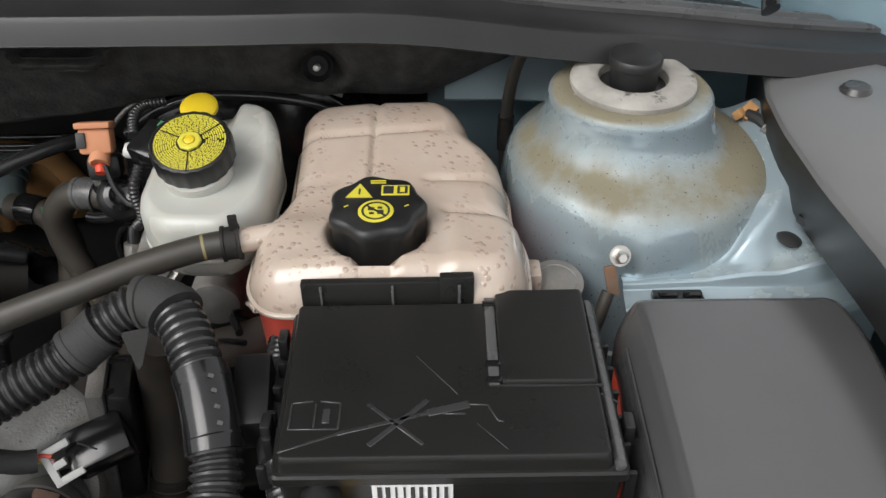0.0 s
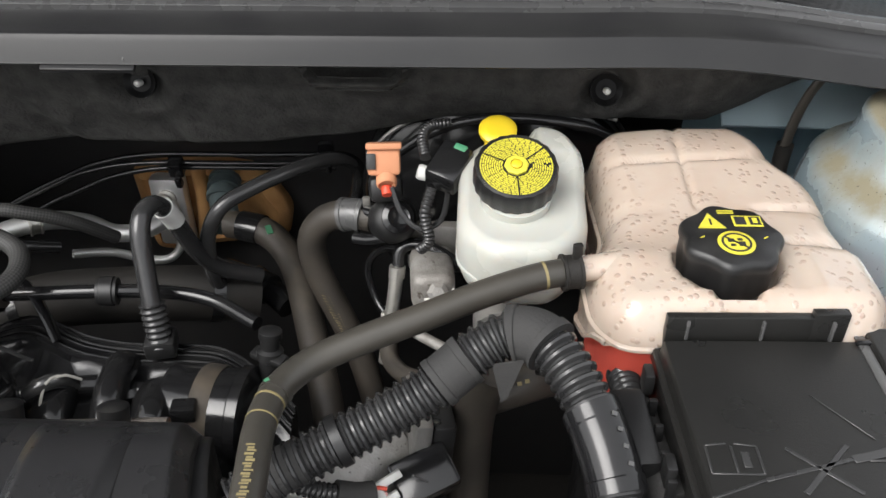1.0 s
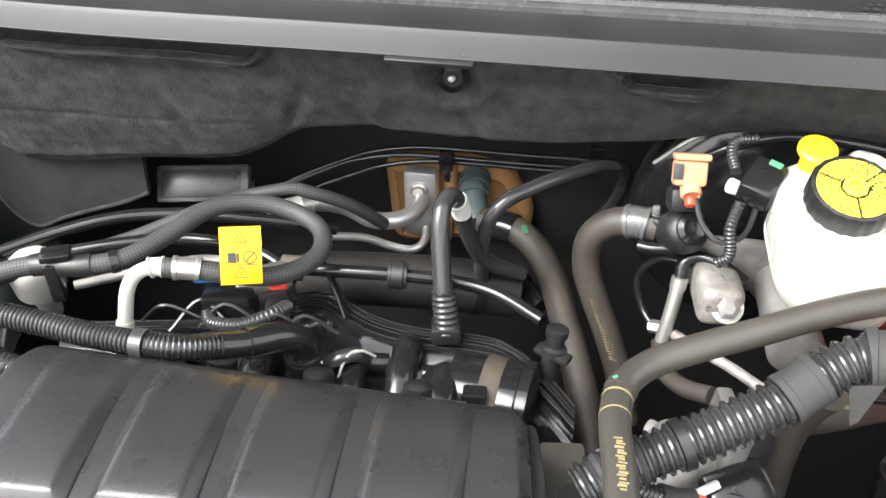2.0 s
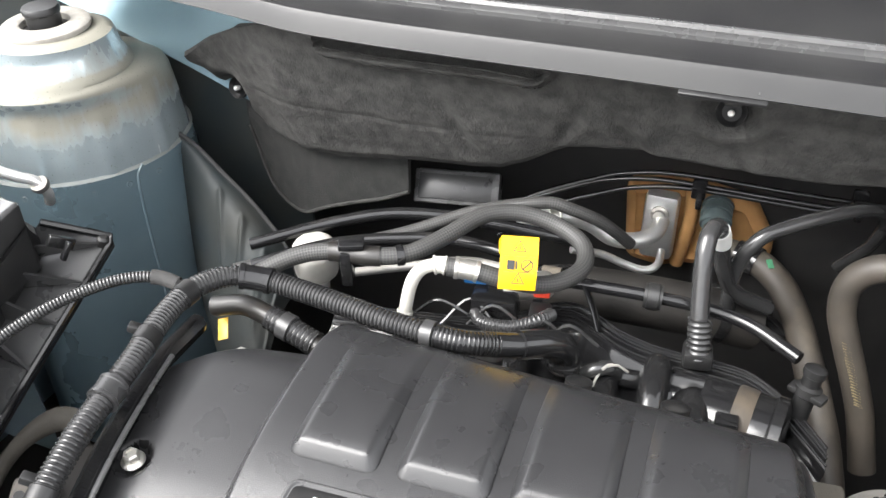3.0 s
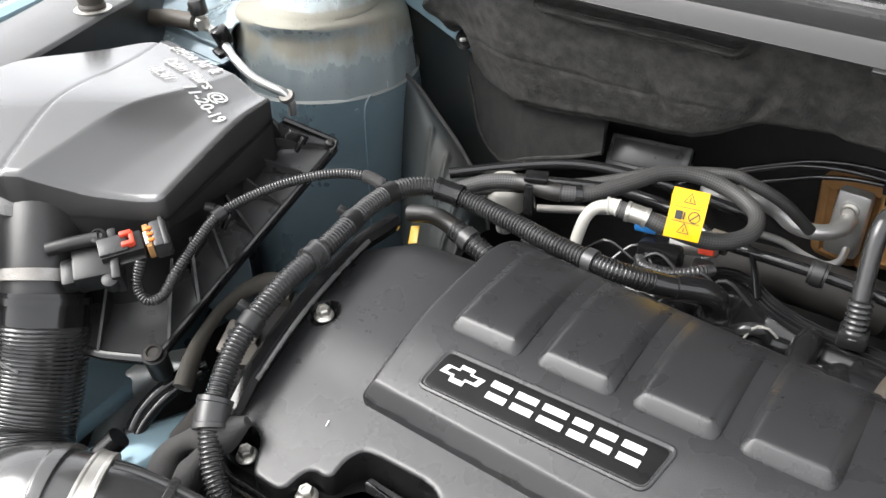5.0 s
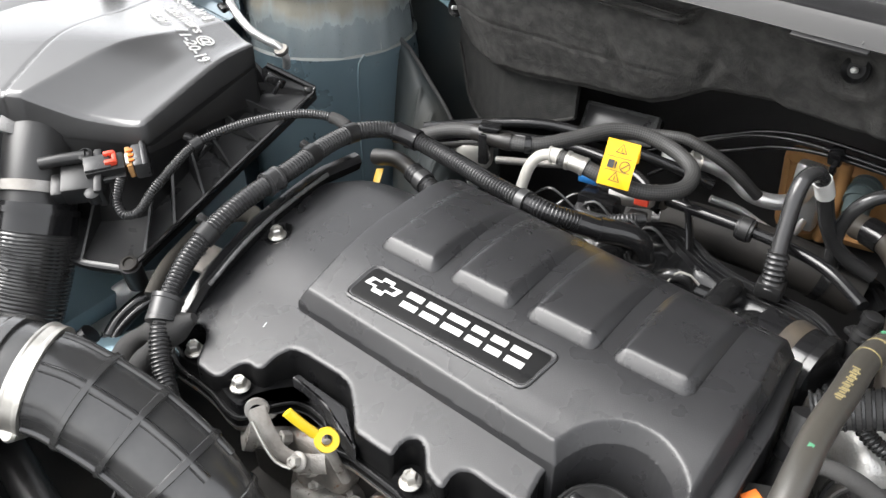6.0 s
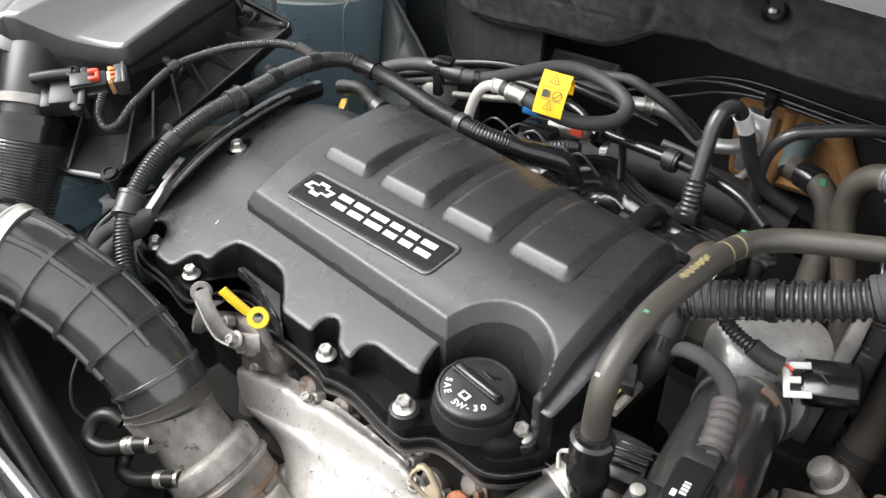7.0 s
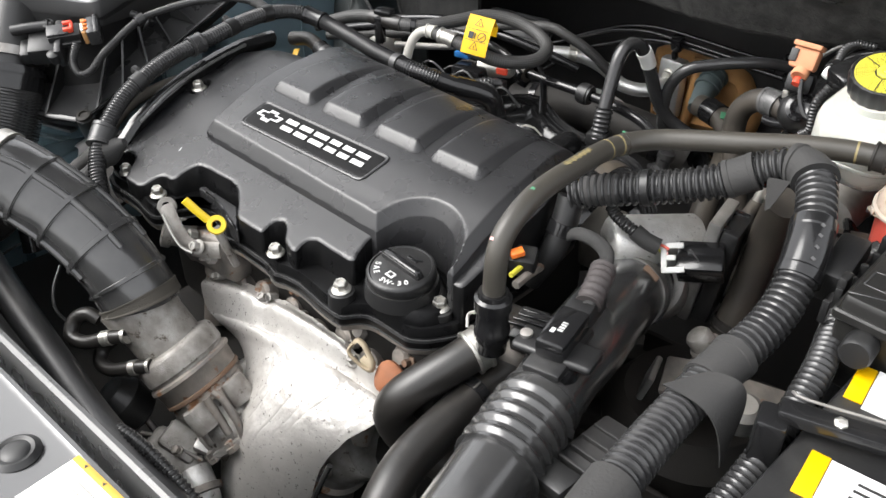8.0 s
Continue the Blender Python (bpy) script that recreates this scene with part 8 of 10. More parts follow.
def build_sensor_lead():
    h = thing("air_sensor_lead", (-0.89, 0.25, 1.0), "thin corrugated lead to the air flow sensor", "wiring")
    part("conduit", tube(HARNESS, 0.0050, 16, pitch=0.0027, depth=0.0007), M_CONDUIT, h)
    part("taped_end", band(HARNESS, 0.055, 0.022, 0.0060), M_TAPE, h)
    part("strap", band(HARNESS, 0.545, 0.010, 0.0068), M_PLASTIC, h)
    part("strap_foot", box((0.020, 0.008, 0.006), (-0.911, 0.233, 1.040), (0, 20, 40), 0.0015), M_PLASTIC, h)
    c = thing("air_sensor_connector", (-0.92, 0.15, 1.03), "grey connector with a red lock and tan seal", "connector")
    q = plane_at((-0.9290, 0.1550, 1.0325), (0.45, 0.88, 0.05), (0.35, -0.25, 1))
    part("housing", moved(join(box((0.036, 0.020, 0.017), (-0.006, 0, 0), bevel=0.0018), box((0.030, 0.006, 0.006), (-0.004, -0.012, -0.002), bevel=0.001)), q), M_PLASTIC, c)
    part("grey_shell", moved(box((0.024, 0.017, 0.004), (-0.012, 0.0, 0.0095), bevel=0.001), q), M_CLAMP, c)
    part("red_lock", moved(join(box((0.010, 0.004, 0.007), (0.000, 0.0065, 0.0115), bevel=0.001), box((0.010, 0.004, 0.007), (0.000, -0.0040, 0.0115), bevel=0.001), box((0.004, 0.014, 0.005), (0.004, 0.001, 0.0115), bevel=0.001)), q), M_RED, c, "red lock")
    part("tan_seal", moved(box((0.005, 0.024, 0.018), (0.0165, 0, 0.002), bevel=0.001), q), M_FOAM, c, "tan seal")
    part("white_tag", moved(box((0.003, 0.012, 0.003), (0.0150, -0.003, 0.0110)), q), M_WHITE, c)
    for y in (-0.006, 0.0, 0.006):
        part("orange_wire", moved(box((0.006, 0.003, 0.002), (0.0185, y, 0.0120), bevel=0.0006), q), M_ORANGE, c)
    part("rear_cover", moved(join(box((0.015, 0.027, 0.022), (0.0265, 0, 0.001), bevel=0.003), box((0.004, 0.029, 0.004), (0.030, 0, 0.011), bevel=0.001)), q), M_CLAMP, c)


build_cover_loom()
build_sensor_lead()


# ---------------------------------------------------------------- air box and intake
def lid_z(x, y):
    t = 0.318 - (y - (x + 0.924))
    return 1.101 - 0.135 * (t + math.sqrt(t * t + 0.0006)) - 0.003 * smoothstep(-0.99, -0.95, x)


def build_air_box():
    a = thing("air_filter_box", (-1.02, 0.2, 0.9), "black air filter box with handwriting on its lid", "air filter box")
    lid = [(-0.9475, 0.340), (-1.145, 0.352), (-1.160, 0.330), (-1.185, 0.22), (-1.145, 0.045), (-1.075, 0.078), (-1.045, 0.100), (-1.018, 0.112), (-0.995, 0.138), (-0.965, 0.163), (-0.9245, 0.190)]

    def lz(x, y, h):
        z = lid_z(x, y)
        d = (x + 1.177) * 0.912 + (y - 0.365) * 0.411 - 0.031   # distance from the long moulded groove
        z -= 0.0025 * smoothstep(0.002, -0.002, d) + 0.0020 * math.exp(-(d / 0.0022) ** 2) * smoothstep(0.36, 0.34, y)
        # ridge running down the lid, with a soft fall beside it
        e = x + 1.010 - 0.045 * (y - 0.315)
        z += (0.008 + 0.013 * smoothstep(0.33, 0.19, y)) * min(1, max(0, (0.046 - e) / 0.040)) ** 1.7 * smoothstep(0.3545, 0.3475, y)
        z += 0.005 * smoothstep(-0.965, -0.925, x - 0.12 * (0.34 - y))
        return z
    outline = fillet(lid, [0.006, 0.01, 0.01, 0.02, 0.02, 0.02, 0.02, 0.02, 0.02, 0.02, 0.006], 4)
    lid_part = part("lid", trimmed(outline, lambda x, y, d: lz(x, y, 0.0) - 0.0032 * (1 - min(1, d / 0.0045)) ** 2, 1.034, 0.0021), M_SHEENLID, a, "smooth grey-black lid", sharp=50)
    lid_part.data.materials.append(M_PLASTIC)  # black on the steep wall below the polished top imitates shade
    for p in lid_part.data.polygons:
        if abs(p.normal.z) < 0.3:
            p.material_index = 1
    # slanting side between lid and flange
    rim_line = [(-0.965, 0.343, 1.080), (-0.9445, 0.336, 1.078), (-0.932, 0.260, 1.062), (-0.9225, 0.190, 1.044), (-0.962, 0.160, 1.045), (-1.00, 0.132, 1.048), (-1.045, 0.094, 1.050), (-1.14, 0.042, 1.06)]
    outer = [(-0.950, 0.352, 1.070), (-0.914, 0.389, 1.041), (-0.905, 0.270, 0.995), (-0.892, 0.132, 0.943), (-0.930, 0.108, 0.944), (-0.978, 0.084, 0.950), (-1.03, 0.045, 0.955), (-1.14, -0.005, 0.965)]
    inner = [(-0.953, 0.349, 1.066), (-0.957, 0.352, 1.038), (-0.946, 0.262, 1.000), (-0.936, 0.180, 0.962), (-0.965, 0.148, 0.958), (-1.005, 0.118, 0.962), (-1.05, 0.080, 0.966), (-1.14, 0.030, 0.972)]
    R, O, I = (spline_linear(k, 42) for k in (rim_line, outer, inner))
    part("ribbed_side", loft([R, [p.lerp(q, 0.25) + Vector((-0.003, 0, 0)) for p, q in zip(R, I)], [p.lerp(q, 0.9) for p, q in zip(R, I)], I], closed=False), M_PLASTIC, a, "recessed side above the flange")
    # web and gussets: paler plastic than the recess, in place of sky light
    part("flange_web", loft([I, O], closed=False), M_CLAMP, a, "flange web coloured paler as if lit")
    part("lower_wall", loft([[p + Vector((-0.004, 0.002, -0.004)) for p in O], [p + Vector((-0.006, 0.004, -0.014)) for p in O]], closed=False), M_PLASTIC, a)
    flange = outer[:4]
    part("flange", tube(spline_linear(flange, 30), 0.0046, 8, smooth=False, flat=0.7), M_GLOSS, a, "shiny flange edge")
    part("flange", tube(spline_linear(outer[3:7], 24), 0.0042, 8, smooth=False, flat=0.7), M_GLOSS, a)

    def fin(o, i, t, w=0.0013):
        """A triangular web standing on the flange against the side."""
        n = (o - i).cross(Vector((0, 0, 1))).normalized() * w
        bm = bmesh.new()
        tri = [o, i, i.lerp(t, 0.42)]
        a0, b0 = [bm.verts.new(p + n) for p in tri], [bm.verts.new(p - n) for p in tri]
        bm.faces.new(a0)
        bm.faces.new(b0[::-1])
        for k in range(3):
            bm.faces.new((a0[k], a0[(k + 1) % 3], b0[(k + 1) % 3], b0[k]))
        return bm
    for k in range(7):
        t = 0.03 + 0.15 * k
        o = Vector(outer[1]).lerp(Vector(outer[3]), t)
        i = Vector(inner[1]).lerp(Vector(inner[3]), min(1, t * 1.04)) + Vector((0, 0, 0.002))
        r = Vector(rim_line[1]).lerp(Vector(rim_line[3]), t)
        part("gusset", fin(o + Vector((0, 0, 0.003)), i, r), M_CLAMP, a)
    for k in range(3):
        o = Vector(outer[4]).lerp(Vector(outer[6]), 0.05 + 0.35 * k)
        i = Vector(inner[4]).lerp(Vector(inner[6]), 0.05 + 0.35 * k)
        part("gusset", fin(o + Vector((0, 0, 0.003)), i, Vector(rim_line[4]).lerp(Vector(rim_line[6]), 0.05 + 0.35 * k)), M_PLASTIC, a)
    for at in ((-0.918, 0.340, 1.066), (-0.907, 0.238, 1.035)):
        c = part("lead_clip", box((0.022, 0.006, 0.010), at, (0, 35, 65), 0.0015), M_GLOSS, a)
        part("clip_leg", box((0.004, 0.006, 0.016), (at[0] + 0.008, at[1] - 0.004, at[2] - 0.004), (0, 35, 65), 0.001), M_GLOSS, c)
    part("corner_peg", lathe([(0.0045, -0.01), (0.005, 0.002), (0.003, 0.004)], (-0.917, 0.380, 1.043), (0.4, 0, 1), 16), M_PLASTIC, a)
    part("lid_screw", lathe([(0.0085, 0), (0.0085, 0.004), (0.0055, 0.005), (0.005, 0.003)], (-0.894, 0.134, 0.947), (0.2, -0.4, 1), 20), M_DARK, a, "recessed lid screw")
    part("screw_boss", lathe([(0.010, -0.03), (0.011, 0.0)], (-0.894, 0.134, 0.947), (0.2, -0.2, 1), 20), M_PLASTIC, a)
    part("hinge_stop", box((0.03, 0.010, 0.006), (-1.125, 0.355, 1.102), (0, 0, -5), 0.0015), M_PLASTIC, a)
    # marker handwriting
    q = plane_at((-1.064, 0.3385, lid_z(-1.06, 0.34) + 0.0022), (1, -0.12, 0), (0.0, 0.0, 1))
    for text, x, y, size in (("Engine Air &", 0.004, 0.001, 0.0185), ("Cabin Filters @", 0.040, -0.023, 0.0175), ("48,361", 0.018, -0.044, 0.0160), ("11-20-19", 0.090, -0.042, 0.0160)):
        for piece in islands(letters(text, size, 0.0003, 0.15, weight=0.00045)):
            ink = moved(piece, q @ pose(x, y, 0.0, 0, 0, -3))
            low = min(v.co.z for v in ink.verts)
            for v in ink.verts:
                v.co.z = lz(v.co.x, v.co.y, 0.0) + 0.0016 + (v.co.z - low) * 0.2
            part("handwriting", ink, M_LABEL, a, "white marker stroke")


def spline_linear(pts, n):
    """n + 1 points evenly spread along straight runs."""
    p = [Vector(q) for q in pts]
    acc = [0.0]
    for a, b in zip(p, p[1:]):
        acc.append(acc[-1] + (b - a).length)
    out = []
    for i in range(n + 1):
        s = acc[-1] * i / n
        j = 0
        while j < len(acc) - 2 and acc[j + 1] < s:
            j += 1
        out.append(p[j].lerp(p[j + 1], (s - acc[j]) / (acc[j + 1] - acc[j])))
    return out


def share(pts, at):
    """The share of its length at which the curve through pts passes nearest to at."""
    line, _ = spline(pts, 0.001)
    return min(range(len(line)), key=lambda i: (line[i] - Vector(at)).length) / (len(line) - 1)


DUCT = [(-0.795, -0.050, 0.985), (-0.765, -0.028, 1.003), (-0.737, -0.010, 0.997), (-0.719, 0.003, 0.986), (-0.679, 0.023, 0.960), (-0.638, 0.036, 0.929), (-0.612, 0.041, 0.897), (-0.600, 0.041, 0.874)]


def build_intake():
    t = thing("air_intake_tube", (-0.98, 0.08, 0.9), "black air intake tube with a ribbed lower section", "intake tube")
    top = [(-1.045, 0.150, 1.050), (-1.025, 0.132, 1.034), (-1.004, 0.112, 1.008), (-0.990, 0.095, 0.982)]
    part("outlet", tube(top, 0.036, 32, 0.006), M_PLASTIC, t, "smooth outlet collar")
    low = [(-0.992, 0.098, 0.990), (-0.978, 0.078, 0.955), (-0.966, 0.055, 0.918), (-0.955, 0.030, 0.890)]
    part("collar", tube(low[:3], 0.0395, 32, 0.006), M_GLOSS, t)
    part("ribbed_section", tube([(-0.983, 0.086, 0.968), (-0.975, 0.072, 0.944), (-0.964, 0.050, 0.912), (-0.953, 0.030, 0.888), (-0.925, 0.010, 0.872), (-0.885, -0.010, 0.885), (-0.840, -0.032, 0.930), (-0.805, -0.048, 0.974), (-0.790, -0.045, 0.988)], 0.0412, 36, pitch=0.0037, depth=0.0013), M_DUCT, t, "finely ribbed section")
    part("hose_clamp", band(top, 0.80, 0.009, 0.0402, n=36), M_CAST, t, "dull steel hose clamp")
    part("clamp_edge", band(low, 0.06, 0.006, 0.0425, n=36), M_GLOSS, t)
    part("flat_pad", box((0.030, 0.020, 0.004), (-1.022, 0.110, 1.060), (35, 15, 40), 0.001), M_GREYPLASTIC, t)
    for k in range(3):
        part("moulded_bar", box((0.022, 0.002, 0.001), (-0.958, 0.040 - 0.004 * k, 0.963 - 0.007 * k), (55, 15, 15)), M_GREYPLASTIC, t)
    s = thing("air_flow_sensor", (-0.955, 0.125, 1.02), "black air flow sensor screwed into the intake", "sensor")
    q = plane_at((-0.9470, 0.1260, 1.0225), (0.55, 0.80, 0.05), (0.35, -0.30, 1))
    part("mount_block", moved(join(box((0.034, 0.032, 0.024), (0.004, -0.002, -0.002), bevel=0.003), box((0.016, 0.026, 0.018), (-0.016, -0.004, -0.004), bevel=0.004)), q), M_PLASTIC, s)
    part("flange", moved(box((0.008, 0.050, 0.026), (0.022, 0.0, 0.0), bevel=0.002), q), M_PLASTIC, s)
    part("arm", moved(tube([(-0.030, 0.016, 0.012), (-0.010, 0.016, 0.014), (0.012, 0.016, 0.014)], 0.0060, 14), q), M_PLASTIC, s)
    part("ear", moved(lathe([(0.0065, 0.008), (0.0070, 0.018), (0.0045, 0.0195), (0.0040, 0.017)], (0.012, 0.016, 0), (0, 0, 1), 18), q), M_PLASTIC, s)
    part("ear", moved(lathe([(0.0065, -0.004), (0.0070, 0.008), (0.0045, 0.0095)], (0.016, -0.022, 0), (0, 0, 1), 18), q), M_PLASTIC, s)
    d = thing("turbo_inlet_duct", (-0.68, 0.02, 0.85), "thick black rubber duct with moulded cross ribs", "duct")
    P = DUCT
    part("duct_wall", tube(P[:6] + [(-0.613, 0.041, 0.899), (-0.608, 0.041, 0.889)], lambda s: 0.0382 - 0.0008 * s, 48, 0.005), M_DUCT, d)
    for at in ((-0.711, 0.007, 0.981), (-0.680, 0.0225, 0.961), (-0.647, 0.033, 0.936)):
        part("cross_rib", band(P, share(P, at), 0.0065, 0.0407, n=48, lip=-0.0014), M_DUCT, d)
    line, _ = spline(P, 0.005)
    first = next(i for i, p in enumerate(line) if p.x > -0.735)
    last = next(i for i, p in enumerate(line) if p.z < 0.925)
    for ang in (15, 68, -68, -130):
        pts = []
        for i in range(first, last, 2):
            tdir = (line[i + 1] - line[i - 1]).normalized()
            face = Vector((0.79, -0.20, 0.57))
            face = (face - tdir * face.dot(tdir)).normalized()
            over = face.cross(tdir) if face.cross(tdir).y > 0 else tdir.cross(face)
            pts.append(line[i] + (face * math.cos(radians(ang)) + over * math.sin(radians(ang))) * 0.0368)
        part("long_rib", tube(pts, 0.0040, 10), M_DUCT, d)
    part("end_lip", band(P, share(P, (-0.622, 0.039, 0.909)), 0.0055, 0.0398, n=48, lip=-0.001), M_DUCT, d)
    part("start_cuff", band(P, share(P, (-0.765, -0.028, 1.003)), 0.030, 0.0402, n=48, lip=0.001), M_DUCT, d)
    part("start_clamp", band(P, share(P, (-0.739, -0.011, 0.998)), 0.012, 0.0416, n=48, lip=0.0004), M_STEEL, d, "wide steel clamp band")
    part("clamp_screw", lathe([(0.0065, -0.010), (0.0075, -0.008), (0.0075, 0.008), (0.0055, 0.010)], (-0.729, -0.040, 0.974), (0.35, -0.75, 0.5), 14), M_STEEL, d)
    cl = part("end_clamp", band(P, share(P, (-0.609, 0.041, 0.892)), 0.009, 0.0388, n=48, lip=0.0006), M_DUSTMETAL, d, "stained metal end clamp")
    part("clamp_bolt", tube([(-0.636, 0.078, 0.905), (-0.631, 0.080, 0.895), (-0.627, 0.081, 0.886)], 0.0035, 10), M_STEEL, cl)
    part("bolt_head", lathe([(0.0055, 0), (0.0062, 0.002), (0.0058, 0.008), (0.003, 0.010)], (-0.626, 0.080, 0.884), (0.3, -0.5, 0.6), 8), M_STEEL, cl, sharp=25)


def build_turbo():
    t = thing("turbocharger", (-0.55, 0.05, 0.8), "stained cast turbocharger at the front of the engine", "turbocharger")
    ax = Vector((0.62, 0.20, -0.75)).normalized()
    c = Vector((-0.600, 0.041, 0.876))
    part("inlet_pipe", lathe([(0.0362, -0.022), (0.0355, -0.008), (0.0335, 0.004), (0.0325, 0.012), (0.0325, 0.044)], c, ax, 40), M_CASTDUST, t, "dusty grey cast inlet")
    part("compressor_ring", lathe([(0.034, 0.036), (0.0400, 0.038), (0.0425, 0.042), (0.0425, 0.058), (0.0408, 0.060), (0.0408, 0.064)], c, ax, 48), M_CASTDUST, t, "dusty machined ring")
    part("rear_ring", lathe([(0.0408, 0.062), (0.0440, 0.064), (0.0445, 0.067), (0.0415, 0.070), (0.0400, 0.084), (0.036, 0.092)], c, ax, 48), M_CASTDARK, t, "rust-stained rear ring")
    u, v = Vector((0.28, -0.93, 0.1)), None
    u = (u - ax * u.dot(ax)).normalized()
    v = ax.cross(u)
    def round_axis(s, a, r):
        return c + ax * s + (u * math.cos(radians(a)) + v * math.sin(radians(a))) * r
    part("rust_lip", lathe([(0.0400, 0.0835), (0.0412, 0.0845), (0.0412, 0.0875), (0.0395, 0.0885)], c, ax, 48), M_RUST, t, "rusty lip")
    part("flange_plate", lathe([(0.030, 0.086), (0.0375, 0.088), (0.0385, 0.090), (0.0385, 0.099), (0.0365, 0.101), (0.030, 0.104)], c, ax, 36), M_CASTDARK, t)
    for a in (338, 268, 200, 70):
        o = round_axis(0.104, a, 0.0365)
        lug = part("flange_lug", join(lathe([(0.0135, -0.016), (0.0130, 0.006), (0.0120, 0.009), (0.0095, 0.010)], o, -ax, 18), box((0.016, 0.026, 0.016), tuple(round_axis(0.106, a, 0.026)), (20, 40, a), 0.004)), M_CASTDUST, t, "dusty cast lug")
        part("housing_bolt", lathe([(0.0068, 0.009), (0.0070, 0.010), (0.0052, 0.0105), (0.0052, 0.015), (0.0035, 0.016)], o, -ax, 6), M_CASTDARK, lug, sharp=25)
    # webs that fan from the flange to the scroll
    for a0, a1 in ((312, 318), (292, 300), (250, 246), (354, 350)):
        part("casting_web", tube([round_axis(0.094, a0, 0.038), round_axis(0.112, (a0 + a1) / 2, 0.0375), round_axis(0.135, a1, 0.040)], 0.0042, 10), M_CASTDARK, t)
    part("turbine_casing", lathe([(0.036, 0.098), (0.0335, 0.104), (0.0330, 0.114), (0.0365, 0.121), (0.0400, 0.126), (0.0415, 0.140), (0.0400, 0.150), (0.0340, 0.154), (0.0320, 0.172), (0.036, 0.178), (0.036, 0.20)], c, ax, 40), M_CASTDUST, t, "grey dusty cast housing")
    part("parting_flange", lathe([(0.0400, 0.1415), (0.0455, 0.1425), (0.0460, 0.1445), (0.0455, 0.1480), (0.0400, 0.149)], c, ax, 40), M_CASTDUST, t)
    for a in (358, 325, 292, 258):
        o = round_axis(0.146, a, 0.0435)
        part("parting_bolt", lathe([(0.0072, -0.004), (0.0072, 0.001), (0.0050, 0.0015), (0.0050, 0.0065), (0.003, 0.0075)], o, -ax, 6), M_CASTDARK, t, sharp=25)
    # cast pump body and pipes below
    low = part("lower_casting", join(box((0.062, 0.046, 0.052), (-0.538, 0.006, 0.742), (20, 25, 25), 0.009, 3), box((0.040, 0.030, 0.020), (-0.531, 0.018, 0.768), (22, 28, 25), 0.005), lathe([(0.019, -0.02), (0.0195, 0.006), (0.016, 0.010), (0.009, 0.011)], (-0.553, -0.006, 0.752), (-0.35, -0.65, 0.6), 24)), M_CASTDUST, t, "grey lower casting")
    part("square_boss", box((0.017, 0.015, 0.012), (-0.511, 0.030, 0.770), (18, 25, 35), 0.0025), M_CASTBRIGHT, low)
    for at in ((-0.545, 0.022, 0.776), (-0.519, 0.008, 0.772), (-0.557, -0.010, 0.760)):
        part("casting_bolt", lathe([(0.0060, 0), (0.0062, 0.002), (0.0045, 0.0025), (0.0045, 0.007), (0.002, 0.008)], at, (-0.1, -0.45, 0.85), 6), M_CASTDARK, low, sharp=25)
    part("joint_line", tube([(-0.566, -0.006, 0.772), (-0.545, 0.004, 0.774), (-0.522, 0.012, 0.770), (-0.502, 0.022, 0.762)], 0.0022, 8), M_CASTDARK, low)
    part("outlet_pipe", tube([(-0.505, 0.012, 0.752), (-0.486, 0.008, 0.742), (-0.474, 0.002, 0.720), (-0.470, -0.004, 0.69)], 0.0165, 20, 0.005), M_CASTBRIGHT, t, "bright cast outlet pipe")
    part("outlet_collar", lathe([(0.0175, -0.004), (0.0205, -0.003), (0.0205, 0.003), (0.0175, 0.004)], (-0.487, 0.008, 0.743), (0.75, -0.2, -0.55), 24), M_CASTDARK, t)
    act = part("actuator", lathe([(0.018, -0.028), (0.0235, -0.024), (0.0250, -0.004), (0.0262, -0.002), (0.0262, 0.002), (0.0240, 0.004), (0.018, 0.016), (0.007, 0.019)], (-0.602, -0.006, 0.790), (-0.35, -0.45, 0.8), 32), M_PLASTIC, t, "black pressure actuator")
    part("actuator_rod", tube([(-0.598, 0.002, 0.775), (-0.580, 0.008, 0.765), (-0.560, 0.012, 0.752)], 0.0038, 10), M_CASTDARK, act)
    part("oil_line", tube([round_axis(0.092, 300, 0.041), round_axis(0.108, 296, 0.043), round_axis(0.128, 300, 0.046), round_axis(0.160, 312, 0.044)], 0.0036, 10), M_CASTDARK, t, "rust-stained oil line")
    part("nut", lathe([(0.006, 0), (0.006, 0.008), (0.003, 0.009)], (-0.583, 0.002, 0.775), (-0.3, -0.8, 0.4), 6), M_STEEL, t, sharp=25)
    for pts in ([(-0.583, 0.012, 0.878), (-0.600, -0.001, 0.872), (-0.618, -0.016, 0.864), (-0.636, -0.022, 0.865), (-0.642, -0.012, 0.876), (-0.634, -0.002, 0.882), (-0.622, 0.004, 0.878)],
                [(-0.558, 0.018, 0.852), (-0.575, 0.006, 0.846), (-0.595, -0.007, 0.838), (-0.612, -0.010, 0.838), (-0.620, -0.002, 0.845), (-0.615, 0.008, 0.854)]):
        h = thing("control_hose", pts[3], "small black looped control hose beside the turbocharger", "hose", "control hoses")
        part("hose", tube(pts, 0.0068, 14, 0.004), M_RUBBERBLACK, h)
        part("metal_end", band(pts, 0.09, 0.022, 0.0062, lip=0.0014), M_STEEL, h)
        part("hose_clip", band(pts, 0.22, 0.005, 0.0076), M_STEEL, h)
    w = hose("thin_wire", [(-0.70, 0.005, 0.90), (-0.690, -0.010, 0.885), (-0.675, -0.018, 0.87), (-0.655, -0.012, 0.86)], 0.0016, M_CONDUIT, "thin black wire by the duct", "wire", n=8)
    # pressed heat shield
    s = thing("heat_shield", (-0.47, 0.09, 0.78), "silver pressed heat shield with pitted dirt specks", "heat shield")

